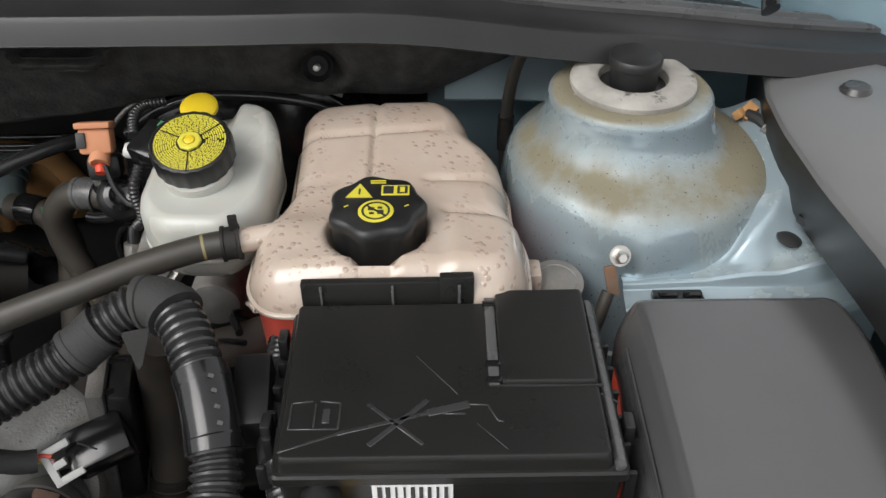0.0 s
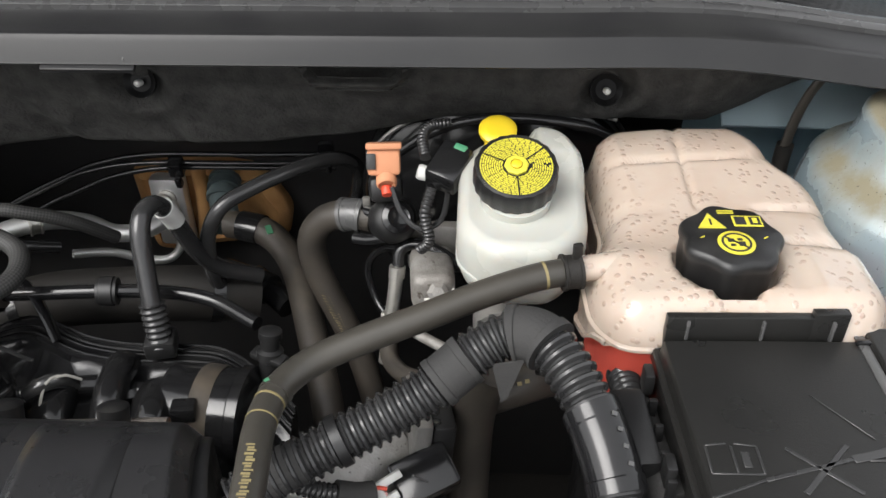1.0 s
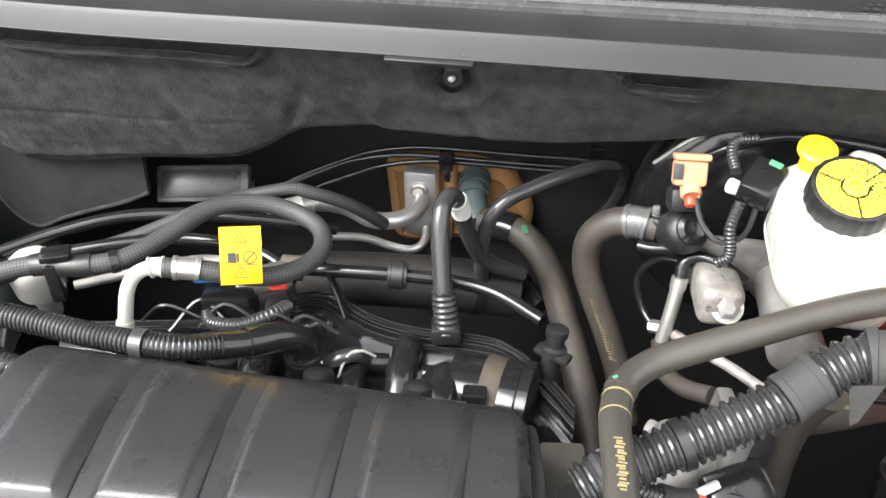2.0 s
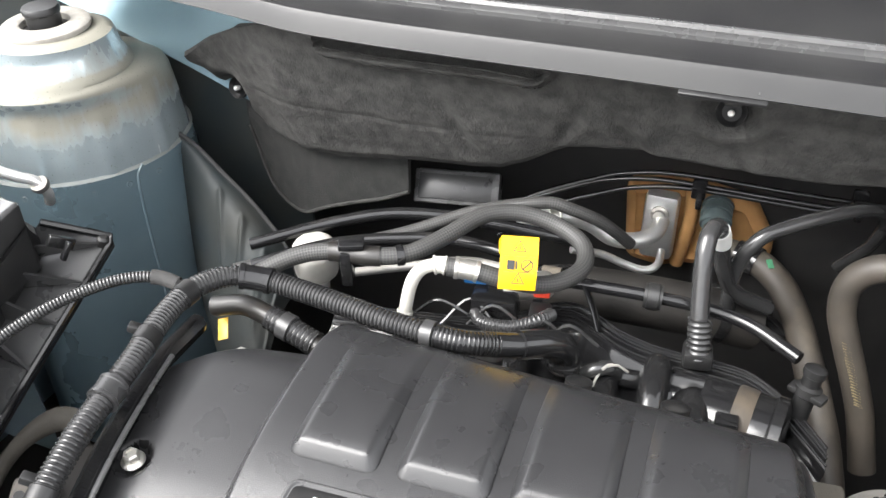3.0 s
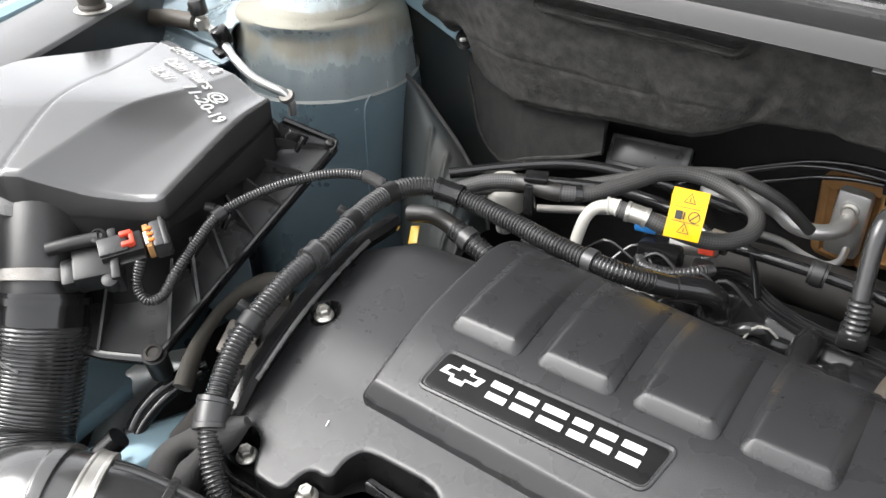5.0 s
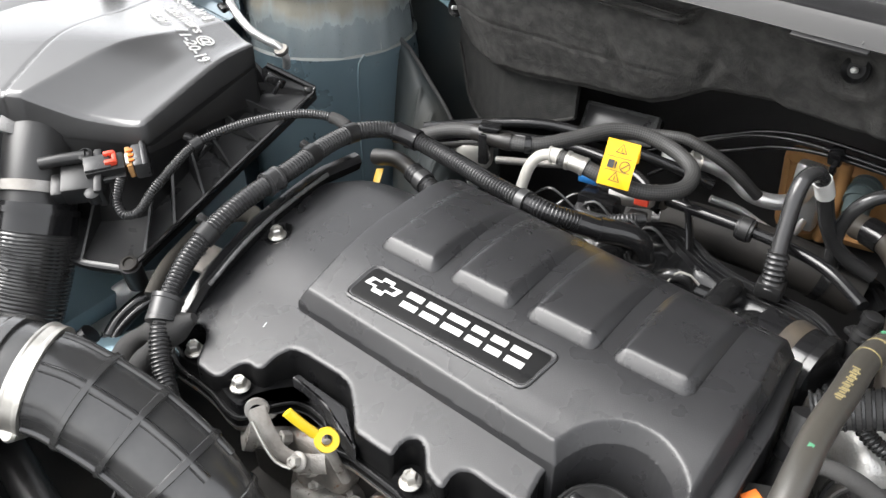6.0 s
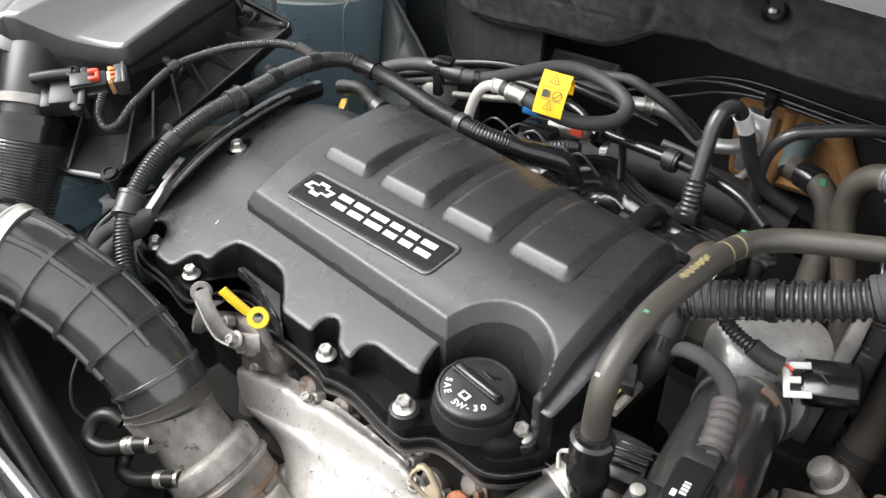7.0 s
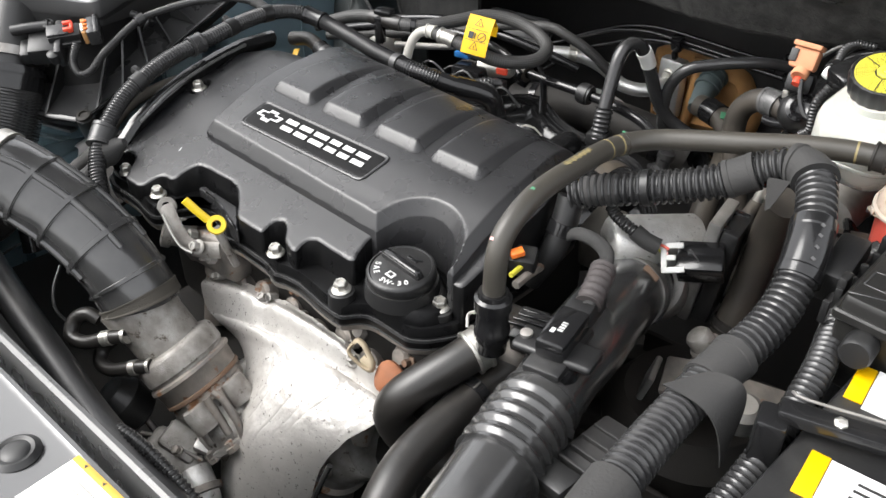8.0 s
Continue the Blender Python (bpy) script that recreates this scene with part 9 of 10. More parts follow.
    left = [(0.0, (-0.648, 0.138, 0.845)), (0.12, (-0.634, 0.118, 0.838)), (0.3, (-0.600, 0.110, 0.832)), (0.45, (-0.562, 0.112, 0.826)), (0.6, (-0.534, 0.102, 0.815)), (0.75, (-0.523, 0.085, 0.797)), (0.87, (-0.520, 0.060, 0.772)), (1.0, (-0.500, 0.030, 0.690))]
    right = [(0.0, (-0.362, 0.157, 0.866)), (0.3, (-0.356, 0.140, 0.858)), (0.5, (-0.359, 0.124, 0.850)), (0.7, (-0.375, 0.101, 0.830)), (0.85, (-0.395, 0.086, 0.790)), (1.0, (-0.405, 0.070, 0.720))]

    def rim(table, v):
        return Vector([smooth_table([(t, p[k]) for t, p in table], v) for k in range(3)])

    def fn(u, v):
        p = rim(left, v).lerp(rim(right, v), u)
        arch = 4 * u * (1 - u)
        p += Vector((0, -0.020 * v * arch, 0.026 * arch * (1 - 0.55 * v)))
        # rolled rear flange, bolt dents and pressed creases
        p.z += 0.010 * math.exp(-((v - 0.10) / 0.05) ** 2) - 0.005 * math.exp(-((v - 0.23) / 0.05) ** 2)
        for cu in (0.375, 0.82):
            p.z -= 0.006 * math.exp(-(((u - cu) / 0.045) ** 2 + ((v - 0.05) / 0.16) ** 2))
        for k, (cu, v0, v1, dip) in enumerate(((0.34, 0.50, 0.72, 0.0005), (0.43, 0.36, 0.80, 0.0009), (0.50, 0.42, 0.70, 0.0005), (0.60, 0.34, 0.84, 0.0011), (0.69, 0.50, 0.80, 0.0006), (0.76, 0.40, 0.74, 0.0008))):
            e = u - cu + (0.25 + 0.04 * (k % 2)) * (v - 0.5)
            p.z -= dip * math.exp(-(e / 0.008) ** 2) * smoothstep(v0 - 0.04, v0 + 0.04, v) * smoothstep(v1 + 0.06, v1 - 0.06, v)
        p.z += 0.0016 * noise.noise(Vector((p.x * 45, p.y * 45, 2))) + 0.002 * noise.noise(Vector((p.x * 14, p.y * 14, 7))) + 0.0012 * noise.noise(Vector((p.x * 120, p.y * 120, p.z * 90))) + 0.0006 * noise.noise(Vector((p.x * 300, p.y * 300, p.z * 200)))
        return p
    part("shield", sheet(fn, 220, 100, 0.0018, -1), M_SHIELD, s, sharp=80)
    part("rolled_edge", tube([fn(u / 24, 1.0) for u in range(25)], 0.0022, 8), M_SHIELD, s)
    for x, y, z in ((-0.540, 0.136, 0.876), (-0.410, 0.145, 0.876)):
        flange_bolt((x, y, z), (0, -0.5, 1), 0.0058, label="dull bolt holding the heat shield", group="shield bolts", material=M_CASTDUST)
    # castings that stand in the shade below the arch of the shield
    ex = thing("exhaust_casting", (-0.42, 0.11, 0.74), "dusty cast exhaust housing under the heat shield", "casting")
    part("housing", tube([(-0.455, 0.13, 0.70), (-0.440, 0.125, 0.735), (-0.415, 0.128, 0.765), (-0.39, 0.14, 0.785)], lambda f: 0.044 - 0.012 * f, 24, 0.006), M_CASTDUST, ex)
    part("flange", lathe([(0.034, -0.004), (0.042, -0.002), (0.042, 0.006), (0.034, 0.008)], (-0.428, 0.124, 0.752), (0.6, 0.05, 0.8), 28), M_CASTDARK, ex)
    for k in range(3):
        part("stud", lathe([(0.006, 0), (0.006, 0.007), (0.0035, 0.009), (0.0035, 0.014)], (-0.452 + 0.026 * k, 0.088 + 0.004 * k, 0.752 + 0.010 * k), (0.1, -0.6, 0.8), 6), M_STEEL, ex, sharp=25)
    part("sensor_lead", tube([(-0.385, 0.090, 0.80), (-0.392, 0.080, 0.77), (-0.400, 0.074, 0.74), (-0.402, 0.07, 0.70)], 0.003, 8), M_CONDUIT, ex)
    b = thing("lifting_eye", (-0.39, 0.145, 0.88), "pale steel eye plate with a rusty tab", "bracket")
    q = plane_at((-0.388, 0.137, 0.901), (0.75, 0.25, -0.60), (0.30, -0.80, 0.52)) @ Matrix.Scale(0.72, 4)
    part("plate", moved(tube([(-0.020, 0.004, 0.0), (-0.019, 0.010, 0.0), (-0.010, 0.0125, 0.0), (0.002, 0.010, 0.0), (0.014, 0.007, 0.001), (0.020, 0.0, 0.001), (0.012, -0.006, 0.0), (-0.002, -0.009, 0.0), (-0.013, -0.010, 0.0), (-0.019, -0.006, 0.0), (-0.020, 0.004, 0.0)], 0.0042, 10, 0.003, flat=0.6), q), M_EYE, b, "tan plated eye loop", sharp=40)
    part("web", moved(box((0.020, 0.010, 0.003), (0.010, 0.0, -0.001), bevel=0.001), q), M_EYE, b)
    part("tab", lathe([(0.006, -0.006), (0.0125, -0.005), (0.0145, -0.001), (0.0140, 0.003), (0.0095, 0.006), (0.004, 0.0065)], (-0.362, 0.146, 0.889), (0.25, -0.70, 0.66), 24, 3, 0.08), M_RUSTBRIGHT, b, "bright rusty disc")
    man = thing("exhaust_manifold", (-0.54, 0.14, 0.84), "rust-stained exhaust manifold behind the shield", "manifold")
    for k in range(4):
        x = -0.66 + 0.08 * k
        part("runner", tube([(x, 0.190 + 0.007 * k, 0.86), (x + 0.004, 0.165 + 0.006 * k, 0.855), (x + 0.012, 0.145 + 0.006 * k, 0.835), (x + 0.02, 0.13, 0.79)], 0.015, 16), M_CASTDARK, man)
    for k in range(9):
        u0 = 0.015 + 0.037 * k
        at = E3(u0, -0.046 - 0.004 * (k % 2) + 0.010 * smoothstep(0.04, 0.16, u0), 0.874 - 0.006 * (k % 3))
        part("port", lathe([(0.011, -0.020), (0.0125, -0.004), (0.0115, 0.004), (0.0080, 0.007)], at, (0.1 * (k % 2), -0.85, 0.35), 22), M_CASTDARK, man, "stained cast port")
        part("port_nut", lathe([(0.0046, -0.006), (0.0046, 0.004), (0.0028, 0.005), (0.0028, 0.009)], at + Vector((0.017, -0.004, 0.004)), (0, -0.85, 0.45), 6), M_CASTDUST, man, sharp=25)
    for k in range(5):
        part("stud", lathe([(0.006, 0), (0.006, 0.007), (0.0035, 0.008), (0.0035, 0.014)], (-0.66 + 0.075 * k, 0.150 + 0.006 * k, 0.892 + 0.012 * (k % 2)), (0, -1, 0.4), 6), M_RUST, man, sharp=25)


build_air_box()
build_intake()
build_turbo()


# ---------------------------------------------------------------- throttle body, charge pipe and front edge
def build_throttle():
    t = thing("throttle_body", (-0.26, 0.40, 0.9), "cast aluminium throttle body with a black drive cover", "throttle body")
    part("motor_housing", lathe([(0.018, -0.004), (0.0245, 0.0), (0.0265, 0.004), (0.0270, 0.078), (0.024, 0.082)], (-0.294, 0.354, 0.964), (0.62, 0.78, -0.05), 36), M_CASTBRIGHT, t, "bright cast motor housing")
    part("end_flange", box((0.030, 0.012, 0.046), (-0.257, 0.428, 0.948), (10, 0, -25), 0.003), M_CAST, t)
    part("bore_housing", lathe([(0.045, -0.03), (0.046, 0.0), (0.043, 0.016), (0.039, 0.02)], (-0.270, 0.385, 0.925), (0.25, -0.75, 0.45), 40), M_CAST, t)
    part("drive_cover", box((0.016, 0.044, 0.104), (-0.212, 0.414, 0.950), (0, 6, 12), 0.004), M_PLASTIC, t, "black drive cover")
    part("cover_frame", box((0.012, 0.050, 0.112), (-0.226, 0.412, 0.952), (0, 6, 12), 0.003), M_CAST, t)
    for k in range(4):
        part("cover_clip", box((0.018, 0.007, 0.010), (-0.214, 0.398 + 0.030 * (k % 2), 0.998 - 0.09 * (k // 2)), (0, 6, 12), 0.0015), M_GLOSS, t)
    part("plug_housing", box((0.040, 0.030, 0.024), (-0.216, 0.380, 0.972), (25, -12, 25), 0.003), M_GLOSS, t)
    part("plug_arrow", tube([(-0.222, 0.366, 0.990), (-0.212, 0.370, 0.978), (-0.218, 0.366, 0.972)], 0.0007, 6, smooth=False), M_GREYPLASTIC, t)
    q = plane_at((-0.2345, 0.3600, 0.9770), (0.84, 0.48, 0.24), (0.25, -0.74, 0.62))
    lock = part("white_lock", moved(box((0.0050, 0.0260, 0.005), (-0.0060, 0, 0), bevel=0.0008), q), M_WHITE, t, "white connector lock")
    for y, w in ((-0.0105, 0.015), (0.0, 0.008), (0.0105, 0.015)):
        part("lock_bar", moved(box((w, 0.0050, 0.005), (w / 2 - 0.004, y, 0), bevel=0.0008), q), M_WHITE, lock)
    for k, m in enumerate((M_RED, M_PINK, M_YELLOWPRINT)):
        part("wire", tube([(-0.238, 0.360, 0.984 - 0.005 * k), (-0.243, 0.360, 0.985 - 0.004 * k), (-0.248, 0.358, 0.986 - 0.002 * k)], 0.0013, 6), m, t)
    part("tape_boot", tube([(-0.246, 0.357, 0.984), (-0.256, 0.353, 0.987), (-0.268, 0.350, 0.993)], 0.0075, 14), M_TAPE, t)
    part("wire_sleeve", tube([(-0.266, 0.350, 0.992), (-0.278, 0.347, 0.998), (-0.290, 0.346, 1.006), (-0.299, 0.350, 1.018)], 0.006, 14, pitch=0.0034, depth=0.001), M_CONDUIT, t)
    for x, y, z in ((-0.243, 0.369, 0.930), (-0.30, 0.375, 0.94)):
        flange_bolt((x, y, z), (0.1, -0.5, 1), 0.0068, label="zinc bolt on the throttle body", group="throttle bolts")
    p = [(-0.272, 0.378, 0.918), (-0.262, 0.345, 0.932), (-0.248, 0.300, 0.946), (-0.234, 0.250, 0.955), (-0.221, 0.200, 0.958), (-0.208, 0.150, 0.957), (-0.196, 0.100, 0.953), (-0.185, 0.050, 0.946), (-0.172, -0.01, 0.935), (-0.16, -0.08, 0.92)]
    c = thing("charge_air_pipe", (-0.22, 0.18, 0.9), "black charge air pipe with a ribbed flexible section", "pipe")
    part("pipe", tube(p, lambda s: 0.0335 - 0.0040 * smoothstep(0.30, 0.42, s), 36, 0.006), M_DUCT, c)
    part("bellows", tube([(-0.2085, 0.152, 0.957), (-0.2022, 0.125, 0.9555), (-0.1960, 0.100, 0.953)], 0.0330, 36, pitch=0.0105, depth=0.0042), M_DUCT, c, "ribbed bellows", sharp=70)
    part("pipe_clamp", band(p, 0.078, 0.013, 0.0352, n=36), M_CAST, c, "stained metal clamp")
    part("clamp_tab", box((0.016, 0.012, 0.004), (-0.243, 0.343, 0.962), (20, 35, 10), 0.001), M_RUST, c, "rusty clamp tab")
    part("hose_end", band(p, 0.045, 0.018, 0.0365, n=36, lip=0.001), M_DUCT, c)
    part("moulded_ring", band(p, 0.475, 0.004, 0.0310, n=36), M_DUCT, c)
    s = thing("boost_sensor", (-0.22, 0.20, 0.99), "black boost sensor with a white printed label", "sensor")
    q = plane_at((-0.2195, 0.190, 0.989), (0.22, -0.97, 0.02), (-0.05, -0.05, 1))
    part("base", moved(box((0.060, 0.030, 0.008), (0, 0, 0), bevel=0.003), q), M_PLASTIC, s)
    part("housing", moved(box((0.046, 0.024, 0.018), (-0.006, 0, 0.010), bevel=0.004), q), M_GLOSS, s)
    part("ear", moved(box((0.026, 0.064, 0.007), (0.003, 0, 0.003), bevel=0.0034, seg=3), q), M_PLASTIC, s)
    part("ear_screw", moved(lathe([(0.005, 0.006), (0.005, 0.009), (0.003, 0.010)], (0.003, -0.025, 0), (0, 0, 1), 10), q), M_CAST, s)
    part("neck_ring", moved(lathe([(0.020, -0.022), (0.0215, -0.006), (0.020, -0.003), (0.018, 0.0)], (0.012, 0, 0), (0, 0, 1), 24), q), M_GLOSS, s)
    lab = part("printed_label", moved(box((0.010, 0.0042, 0.0005), (-0.004, 0.001, 0.0193)), q), M_WHITEPRINT, s, "white printed block")
    part("printed_block", moved(box((0.005, 0.0032, 0.0005), (0.002, -0.004, 0.0193)), q), M_WHITEPRINT, s)
    for k in range(3):
        part("label_gap", moved(box((0.0008, 0.0042, 0.0005), (-0.007 + 0.003 * k, 0.001, 0.0197)), q), M_PRINT, lab)
    part("socket", moved(box((0.034, 0.022, 0.018), (-0.044, 0, 0.008), bevel=0.003), q), M_PLASTIC, s)
    part("taped_lead", tube([(-0.225, 0.228, 1.004), (-0.233, 0.252, 1.012), (-0.247, 0.280, 1.012), (-0.270, 0.298, 1.006), (-0.293, 0.304, 1.0), (-0.312, 0.310, 0.985)], lambda f: 0.0068 - 0.001 * f, 14, 0.005, flat=0.75), M_TAPE, s, "taped lead")
    part("ribbed_boot", tube([(-0.226, 0.230, 1.005), (-0.232, 0.248, 1.011), (-0.239, 0.264, 1.013)], 0.0105, 16, pitch=0.006, depth=0.0012), M_BOOT, s, "pinkish grey ribbed boot")
    # breather connector below the coolant hose bend
    b = thing("breather_connector", (-0.315, 0.31, 0.97), "black pipe connector between cover and throttle", "connector")
    part("pipe", tube([(-0.318, 0.322, 1.018), (-0.316, 0.312, 0.995), (-0.318, 0.30, 0.97), (-0.33, 0.285, 0.94)], 0.012, 16), M_PLASTIC, b)
    part("ring", lathe([(0.014, -0.006), (0.014, 0.006)], (-0.316, 0.311, 0.992), (0.05, 0.4, 1), 22), M_GLOSS, b)
    o = thing("coil_connector", (-0.345, 0.27, 0.94), "dark connector with an orange lock and yellow wires", "connector")
    part("housing", box((0.030, 0.022, 0.020), (-0.322, 0.262, 0.978), (10, 0, 30), 0.003), M_PLASTIC, o)
    part("orange_lock", box((0.009, 0.012, 0.005), (-0.320, 0.256, 0.990), (10, 0, -30), 0.001), M_ORANGE, o, "orange lock")
    part("yellow_wire", tube([(-0.312, 0.240, 0.979), (-0.314, 0.258, 0.979), (-0.318, 0.278, 0.974)], 0.0025, 8), M_YELLOWPRINT, o)
    part("wire", tube([(-0.306, 0.240, 0.972), (-0.308, 0.258, 0.972), (-0.313, 0.280, 0.966)], 0.004, 8), M_CASTDARK, o)
    part("plug", box((0.026, 0.034, 0.022), (-0.280, 0.232, 0.942), (15, 0, 20), 0.003), M_PLASTIC, o)
    for k in range(4):
        part("plug_rib", box((0.027, 0.002, 0.004), (-0.280, 0.221 + 0.007 * k, 0.9545), (15, 0, 20), 0.0005), M_GLOSS, o)
    v = thing("thermostat_housing", (-0.31, 0.215, 0.89), "tan stained thermostat housing with plastic stubs", "housing")
    part("casting", box((0.07, 0.07, 0.09), (-0.312, 0.235, 0.885), (0, 0, 15), 0.012, 3), M_CASTDARK, v)
    part("brass_plug", lathe([(0.007, 0), (0.007, 0.007), (0.004, 0.008)], (-0.297, 0.246, 0.93), (0.2, -0.3, 1), 6), M_CAST, v, sharp=25)
    lp = [(-0.298, 0.200, 0.938), (-0.306, 0.172, 0.929), (-0.317, 0.148, 0.917), (-0.328, 0.130, 0.902), (-0.334, 0.124, 0.882), (-0.326, 0.130, 0.858), (-0.305, 0.145, 0.835), (-0.28, 0.16, 0.815)]
    h = hose("radiator_hose", lp, 0.0165, M_RUBBERBLACK, "thick black radiator hose bent below the clamp", n=24)
    cl = part("spring_clamp", band(lp, 0.055, 0.014, 0.0188, lip=0.001), M_STEEL, h, "worn spring clamp")
    part("clamp_ear", box((0.008, 0.010, 0.008), (-0.290, 0.190, 0.960), (10, 0, 20), 0.001), M_RUST, cl)
    lp2 = [(-0.284, 0.215, 0.905), (-0.289, 0.184, 0.900), (-0.286, 0.142, 0.896), (-0.282, 0.098, 0.891), (-0.273, 0.066, 0.883), (-0.262, 0.035, 0.860), (-0.25, 0.0, 0.83)]
    h2 = hose("radiator_hose", lp2, 0.0175, M_RUBBERBLACK, "second dark radiator hose under the first", n=24)
    part("ring", band(lp2, 0.17, 0.010, 0.0192), M_GLOSS, h2)
    # hoses under the big loom
    tp = [(-0.172, 0.412, 1.040), (-0.180, 0.420, 1.015), (-0.185, 0.425, 0.980), (-0.187, 0.42, 0.94), (-0.19, 0.40, 0.88), (-0.20, 0.37, 0.82)]
    th = hose("transmission_hose", tp, 0.0150, M_RUBBER, "dusty rubber hose below the loom's bend", n=20)
    part("hose_clamp", band(tp, 0.62, 0.010, 0.0166, lip=0.0006), M_DARK, th, "dark hose clamp")
    for k in range(5):
        e = along(tp, 0.30 + 0.03 * k, 0.002)[1]
        part("printed_bar", box((0.003, 0.0026, 0.0008), (e.x, e.y - 0.010, e.z + 0.0105), (45, 0, 10)), M_PALEPRINT, th)
    tp = [(-0.10, 0.462, 1.000), (-0.128, 0.448, 1.000), (-0.155, 0.438, 0.998), (-0.185, 0.44, 0.98), (-0.22, 0.445, 0.95), (-0.25, 0.45, 0.92)]
    th = hose("transmission_hose", tp, 0.0145, M_RUBBER, "dusty hose with yellow lettering behind the loom", n=20)
    part("hose_clamp", band(tp, 0.62, 0.010, 0.0166, lip=0.0006), M_DARK, th, "dark hose clamp")
    for k in range(5):
        e = along(tp, 0.30 + 0.03 * k, 0.002)[1]
        part("printed_bar", box((0.003, 0.0026, 0.0008), (e.x, e.y - 0.010, e.z + 0.0105), (45, 0, 10)), M_PALEPRINT, th)
    hose("thin_cable", [(-0.125, 0.43, 1.025), (-0.135, 0.455, 1.02), (-0.13, 0.475, 1.0), (-0.11, 0.49, 0.97)], 0.0028, M_GLOSS, "thin black cable beside the tank", "cable", n=10)
    hose("thin_cable", [(-0.118, 0.415, 1.03), (-0.138, 0.43, 1.018), (-0.152, 0.45, 0.995), (-0.16, 0.47, 0.97)], 0.0022, M_GLOSS, "thin black cable beside the tank", "cable", n=10)
    g = thing("shift_linkage", (-0.15, 0.36, 0.86), "grimy shift linkage deep below the loom", "linkage")
    part("arm", box((0.09, 0.025, 0.010), (-0.150, 0.36, 0.880), (10, 10, 30), 0.003), M_CASTDARK, g)
    part("pivot", lathe([(0.016, 0), (0.016, 0.02), (0.010, 0.026)], (-0.13, 0.335, 0.875), (0.1, -0.2, 1), 20), M_CAST, g)
    part("tan_bush", lathe([(0.006, 0), (0.006, 0.010)], (-0.155, 0.380, 0.888), (0, 0, 1), 12), M_RUST, g)
    part("rusty_plate", box((0.046, 0.040, 0.008), (-0.187, 0.345, 0.876), (15, -10, 20), 0.003), M_CASTDARK, g, "rust-stained plate")
    part("plate_rib", box((0.006, 0.034, 0.030), (-0.214, 0.325, 0.872), (0, 15, 20), 0.002), M_CAST, g)
    f = thing("gearbox_breather", (-0.135, 0.315, 0.87), "off-white plastic breather on a rusty stem", "breather")
    part("cap", lathe([(0.015, -0.030), (0.015, -0.006), (0.0120, -0.004), (0.0120, 0.006), (0.010, 0.009), (0.005, 0.010)], (-0.195, 0.371, 0.900), (-0.55, -0.35, 0.8), 24), M_CASTDUST, f)
    part("stem", lathe([(0.009, -0.05), (0.009, -0.02)], (-0.192, 0.373, 0.905), (-0.55, -0.35, 0.8), 14), M_RUST, f)
    gd = thing("cable_guide", (-0.13, 0.28, 0.97), "pale grey plastic cable guide beside the wiring loom", "cable guide")
    part("blade", box((0.014, 0.062, 0.005), (-0.131, 0.280, 0.986), (-22, -20, 0), 0.002), M_MOUNT, gd)
    part("catch", box((0.012, 0.010, 0.008), (-0.128, 0.304, 0.999), (-22, -20, 0), 0.002), M_WHITE, gd)


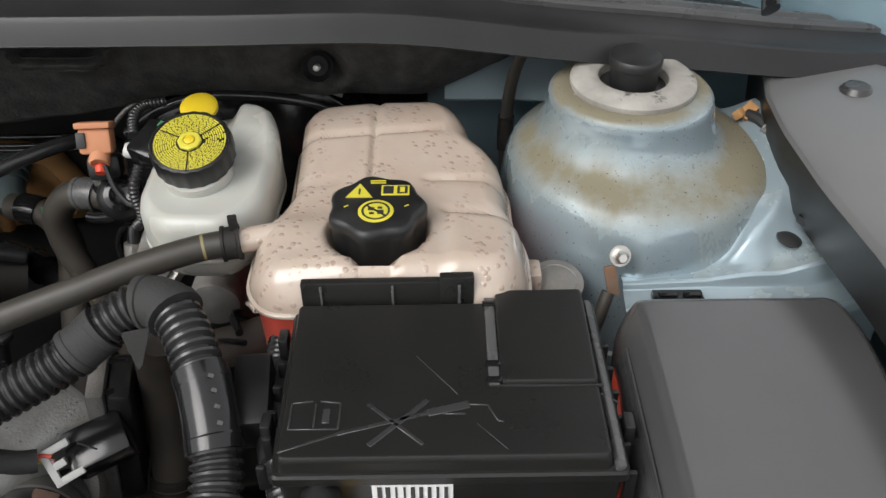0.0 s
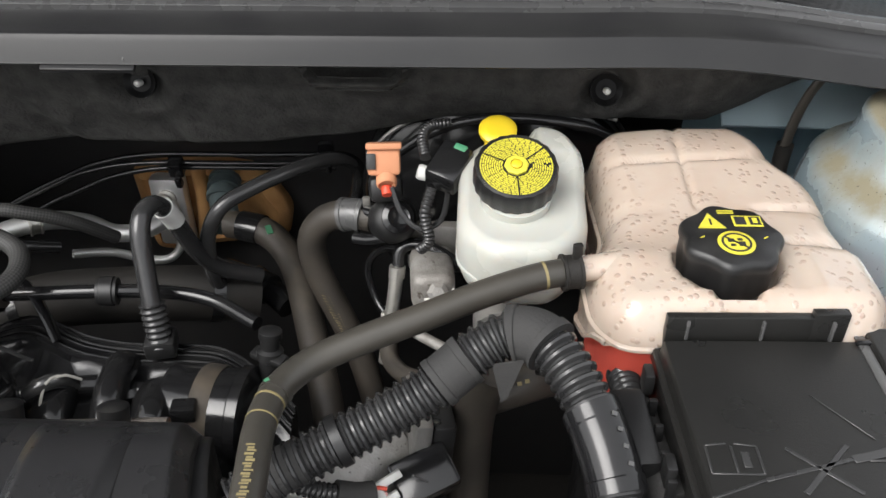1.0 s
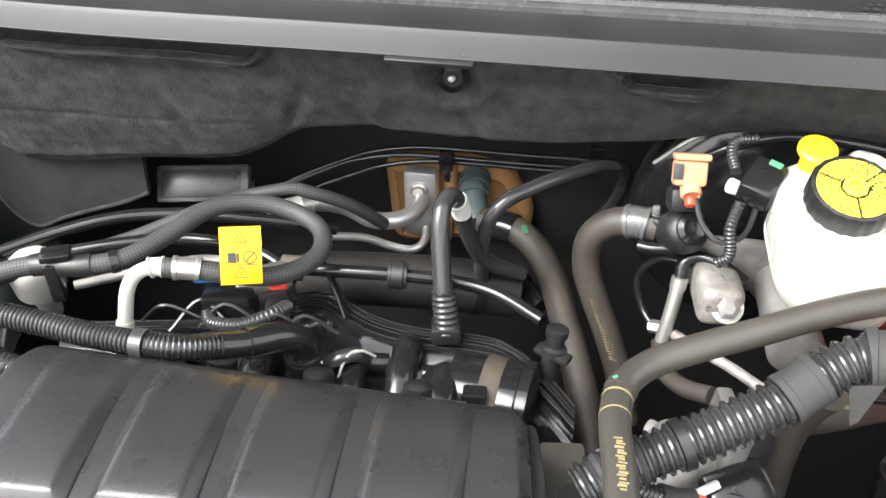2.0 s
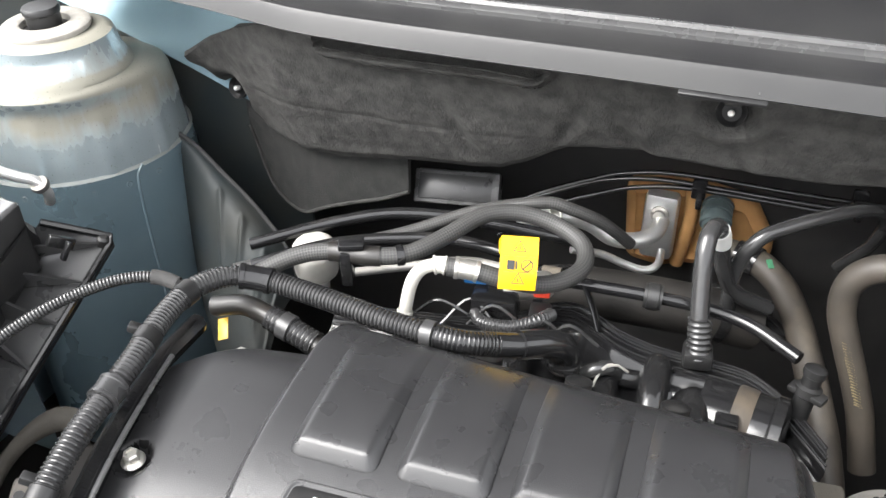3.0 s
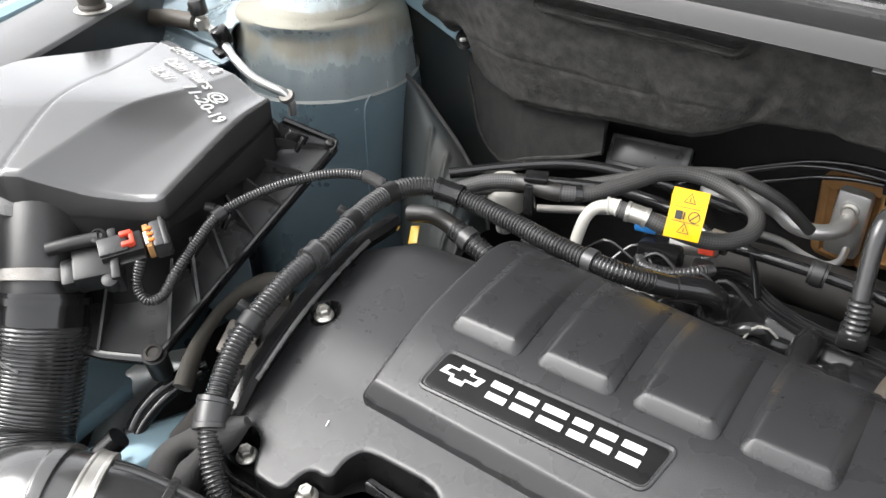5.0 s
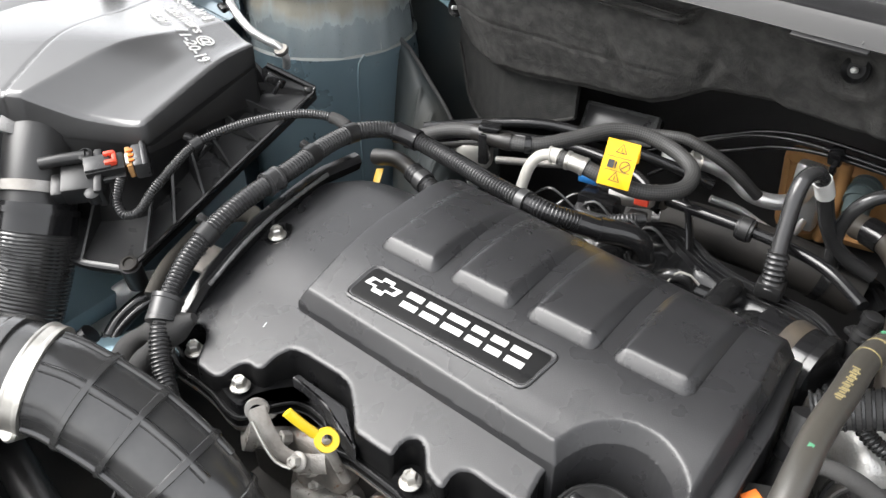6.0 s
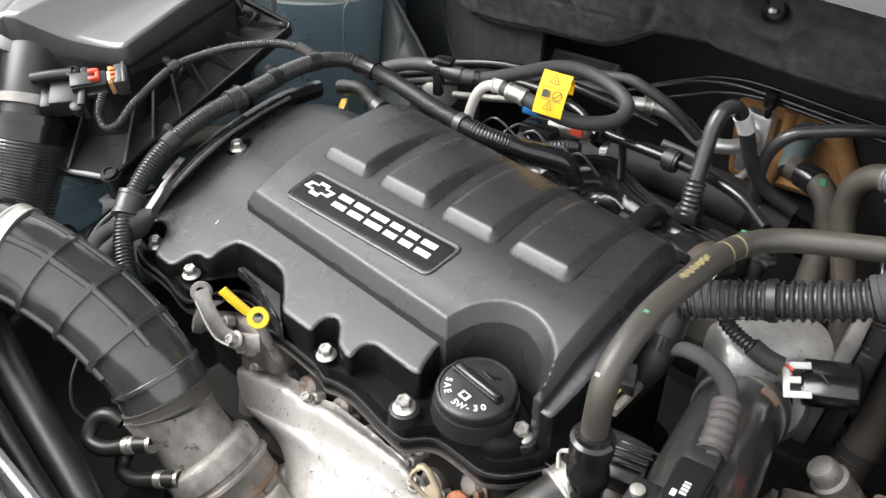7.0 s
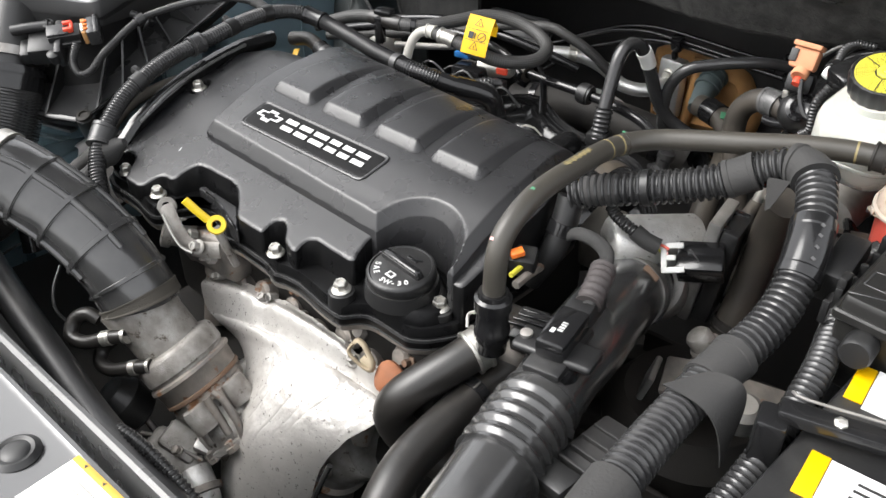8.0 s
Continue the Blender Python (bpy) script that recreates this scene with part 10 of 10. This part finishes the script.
def build_front():
    r = thing("radiator_cover", (-0.45, -0.2, 0.9), "black plastic radiator cover along the front edge", "radiator cover")

    def edge(x):
        return lerp_table([(-1.1, -0.115), (-0.6, -0.097), (-0.3, -0.075), (0.2, -0.06)], x)
    xs = [-1.1 + 1.3 * i / 60 for i in range(61)]
    rows = [[Vector((x, edge(x) + dy, 0.962 + dz)) for x in xs] for dy, dz in ((0.006, -0.09), (0.006, -0.003), (0.0045, 0.003), (0.001, 0.0045), (-0.0025, 0.003), (-0.0035, -0.004), (-0.004, -0.045))]
    part("rail", loft(rows, closed=False), M_GREYPLASTIC, r, "raised grey rail")
    rows = [[Vector((x, edge(x) + dy, 0.962 + dz)) for x in xs] for dy, dz in ((-0.004, -0.045), (-0.0125, -0.045), (-0.013, -0.006), (-0.0145, -0.0015), (-0.018, 0.0), (-0.022, -0.0015), (-0.10, 0.004), (-0.20, 0.006))]
    part("panel", loft(rows, closed=False), M_SHEENLID, r, "smooth panel beside the rail")
    lab = part("warning_label", box((0.115, 0.046, 0.0006), (-0.333, -0.1215, 0.9632), (0, 0, 5.5)), M_LABEL, r, "white warning label")
    part("yellow_strip", box((0.115, 0.0052, 0.0006), (-0.3355, -0.0980, 0.9633), (0, 0, 5.5), 0.0001), M_OCHRE, r, "yellow strip of the label")
    for k in range(3):
        part("strip_mark", lathe([(0.0018, 0), (0.0018, 0.0005)], (-0.380 + 0.022 * k, -0.1020 + 0.002 * k, 0.9634), n=3), M_PRINT, lab)
    for k in range(6):
        part("printed_bar", box((0.074 - 0.008 * (k % 3), 0.0009, 0.0004), (-0.335, -0.108 - 0.0055 * k, 0.9636), (0, 0, 5.5)), M_MOUNT, lab)
    part("white_patch", box((0.030, 0.03, 0.0006), (-0.520, -0.134, 0.9632), (0, 0, 5)), M_LABEL, r, "second white label")
    b = thing("push_rivet", (-0.445, -0.118, 0.962), "round black push rivet in the radiator cover", "clip")
    part("head", lathe([(0.0165, 0), (0.017, 0.002), (0.013, 0.005), (0.010, 0.004), (0.008, 0.0055)], (-0.424, -0.131, 0.9615), (0, 0, 1), 28), M_PLASTIC, b)
    hose("hood_cable", [(-1.0, -0.02, 0.885), (-0.86, -0.032, 0.885), (-0.74, -0.042, 0.882), (-0.62, -0.050, 0.878), (-0.50, -0.055, 0.87), (-0.38, -0.05, 0.86)], 0.015, M_PLASTIC, "black pipe running behind the radiator cover", "pipe", n=18)
    hose("coolant_pipe", [(-0.95, -0.065, 0.90), (-0.80, -0.070, 0.895), (-0.65, -0.075, 0.89), (-0.5, -0.075, 0.885), (-0.3, -0.065, 0.88)], 0.010, M_PLASTIC, "thin black pipe at the radiator", "pipe", n=14)
    hose("wiring_sleeve", [(-0.50, -0.050, 0.872), (-0.46, -0.045, 0.880), (-0.42, -0.040, 0.875), (-0.38, -0.035, 0.86), (-0.34, -0.03, 0.85)], 0.006, M_CONDUIT, "corrugated sleeve along the radiator", "wiring", n=16, pitch=0.005, depth=0.0016)
    # blue body rail and stays below the air box
    br = thing("body_rail", (-0.90, 0.09, 0.8), "pale blue body rail below the air box", "body panel")
    part("rail", tube([(-0.96, -0.02, 0.80), (-0.93, 0.03, 0.83), (-0.90, 0.08, 0.845), (-0.885, 0.13, 0.84), (-0.88, 0.20, 0.82)], 0.030, 20), M_BLUECLEAN, br)
    part("mount_bracket", box((0.05, 0.16, 0.012), (-0.845, 0.19, 0.90), (25, 30, 15), 0.004), M_DARK, br)
    part("rail_panel", box((0.21, 0.16, 0.02), (-1.055, 0.088, 0.852), (0, -8, 10), 0.004), M_BLUECLEAN, br, "flat pale blue rail top")
    part("rail_edge", box((0.15, 0.012, 0.004), (-1.075, 0.140, 0.870), (0, -8, 10), 0.001), M_SHEET, br)
    hose("cooling_pipe", [(-0.930, 0.185, 0.880), (-0.949, 0.168, 0.875), (-0.965, 0.148, 0.865), (-0.975, 0.129, 0.845), (-0.975, 0.106, 0.815), (-0.971, 0.086, 0.79)], 0.0150, M_ALU, "dull aluminium pipe bent down below the air box", "pipe", n=22)
    gc = hose("sensor_cable", [(-0.893, 0.180, 0.903), (-0.901, 0.161, 0.900), (-0.907, 0.139, 0.893), (-0.910, 0.115, 0.880), (-0.905, 0.096, 0.865), (-0.895, 0.082, 0.850)], 0.0072, M_GLOSS, "two glossy black cables below the air box", "cable", n=14)
    part("second_cable", tube([(-0.885, 0.170, 0.905), (-0.893, 0.150, 0.898), (-0.897, 0.130, 0.890), (-0.899, 0.108, 0.876), (-0.894, 0.092, 0.862)], 0.0050, 12), M_GLOSS, gc)
    part("ribbed_end", tube([(-0.907, 0.102, 0.870), (-0.903, 0.092, 0.861), (-0.895, 0.080, 0.848)], 0.0090, 14, pitch=0.0045, depth=0.0012), M_CONDUIT, gc)
    mt = thing("engine_mount", (-0.84, 0.17, 0.9), "dusty engine mount bracket beside the loom", "engine mount")
    part("arm", tube([(-0.862, 0.252, 0.945), (-0.872, 0.266, 0.950), (-0.890, 0.262, 0.951), (-0.899, 0.240, 0.950), (-0.897, 0.213, 0.948), (-0.888, 0.186, 0.944), (-0.876, 0.160, 0.938), (-0.862, 0.135, 0.925)], lambda f: 0.0108 - 0.004 * smoothstep(0.15, 0.45, f) + 0.003 * smoothstep(0.6, 1.0, f), 10, 0.006, flat=0.7), M_DUSTMETAL, mt, "dusty curved arm")
    part("plate", box((0.030, 0.036, 0.006), (-0.862, 0.199, 0.936), (15, 20, 30), 0.003), M_CASTDARK, mt, "tan stained plate")
    part("plate_hole", lathe([(0.004, 0), (0.004, 0.0006)], (-0.868, 0.197, 0.9425), (0.33, -0.25, 0.9), 14), M_PRINT, mt)
    part("core", lathe([(0.03, -0.04), (0.03, 0.0), (0.022, 0.006), (0.012, 0.008)], (-0.825, 0.185, 0.905), (0, 0, 1), 28), M_DARK, mt)
    part("nut", lathe([(0.012, 0), (0.012, 0.010), (0.006, 0.012)], (-0.845, 0.195, 0.925), (0.2, -0.3, 1), 6), M_DUSTMETAL, mt, sharp=25)
    hose("ground_cable", [(-0.86, 0.07, 0.92), (-0.87, 0.05, 0.90), (-0.865, 0.03, 0.87), (-0.85, 0.02, 0.83)], 0.010, M_GLOSS, "glossy black cable below the air box", "cable", n=14)


def build_right_tower_pipe():
    a = thing("service_port", (-1.17, 0.43, 1.05), "metal pipe with a capped service port by the tower", "pipe")
    p = [(-1.205, 0.445, 1.085), (-1.182, 0.447, 1.083), (-1.155, 0.440, 1.080), (-1.125, 0.432, 1.066), (-1.095, 0.432, 1.050), (-1.075, 0.440, 1.040), (-1.062, 0.447, 1.034), (-1.056, 0.452, 1.020), (-1.062, 0.456, 1.005)]
    part("pipe", tube(p, 0.0052, 14, 0.004), M_ALU, a)
    part("rubber_sleeve", tube([(-1.30, 0.43, 1.075), (-1.255, 0.440, 1.083), (-1.205, 0.445, 1.086)], 0.0105, 16), M_RUBBER, a)
    v = part("valve_stem", lathe([(0.0075, -0.004), (0.008, 0.008), (0.006, 0.010), (0.006, 0.016)], (-1.187, 0.442, 1.088), (-0.1, -0.1, 1), 18), M_STEEL, a)
    part("valve_cap", lathe([(0.010, 0.014), (0.0105, 0.016), (0.0105, 0.028), (0.009, 0.031), (0.004, 0.032)], (-1.187, 0.442, 1.088), (-0.1, -0.1, 1), 24), M_PLASTIC, v, "black valve cap")
    part("clip", box((0.014, 0.020, 0.024), (-1.147, 0.437, 1.085), (20, 0, -15), 0.004), M_GLOSS, a, "black retaining clip")
    part("clip_foot", box((0.020, 0.010, 0.008), (-1.140, 0.425, 1.070), (20, 0, -15), 0.002), M_GLOSS, a)
    part("bolt_eye", lathe([(0.0085, -0.003), (0.0095, 0.0), (0.0085, 0.003), (0.004, 0.003)], (-1.058, 0.448, 1.030), (0.1, -0.5, 0.9), 20), M_CAST, a)


build_throttle()
build_front()
build_right_tower_pipe()
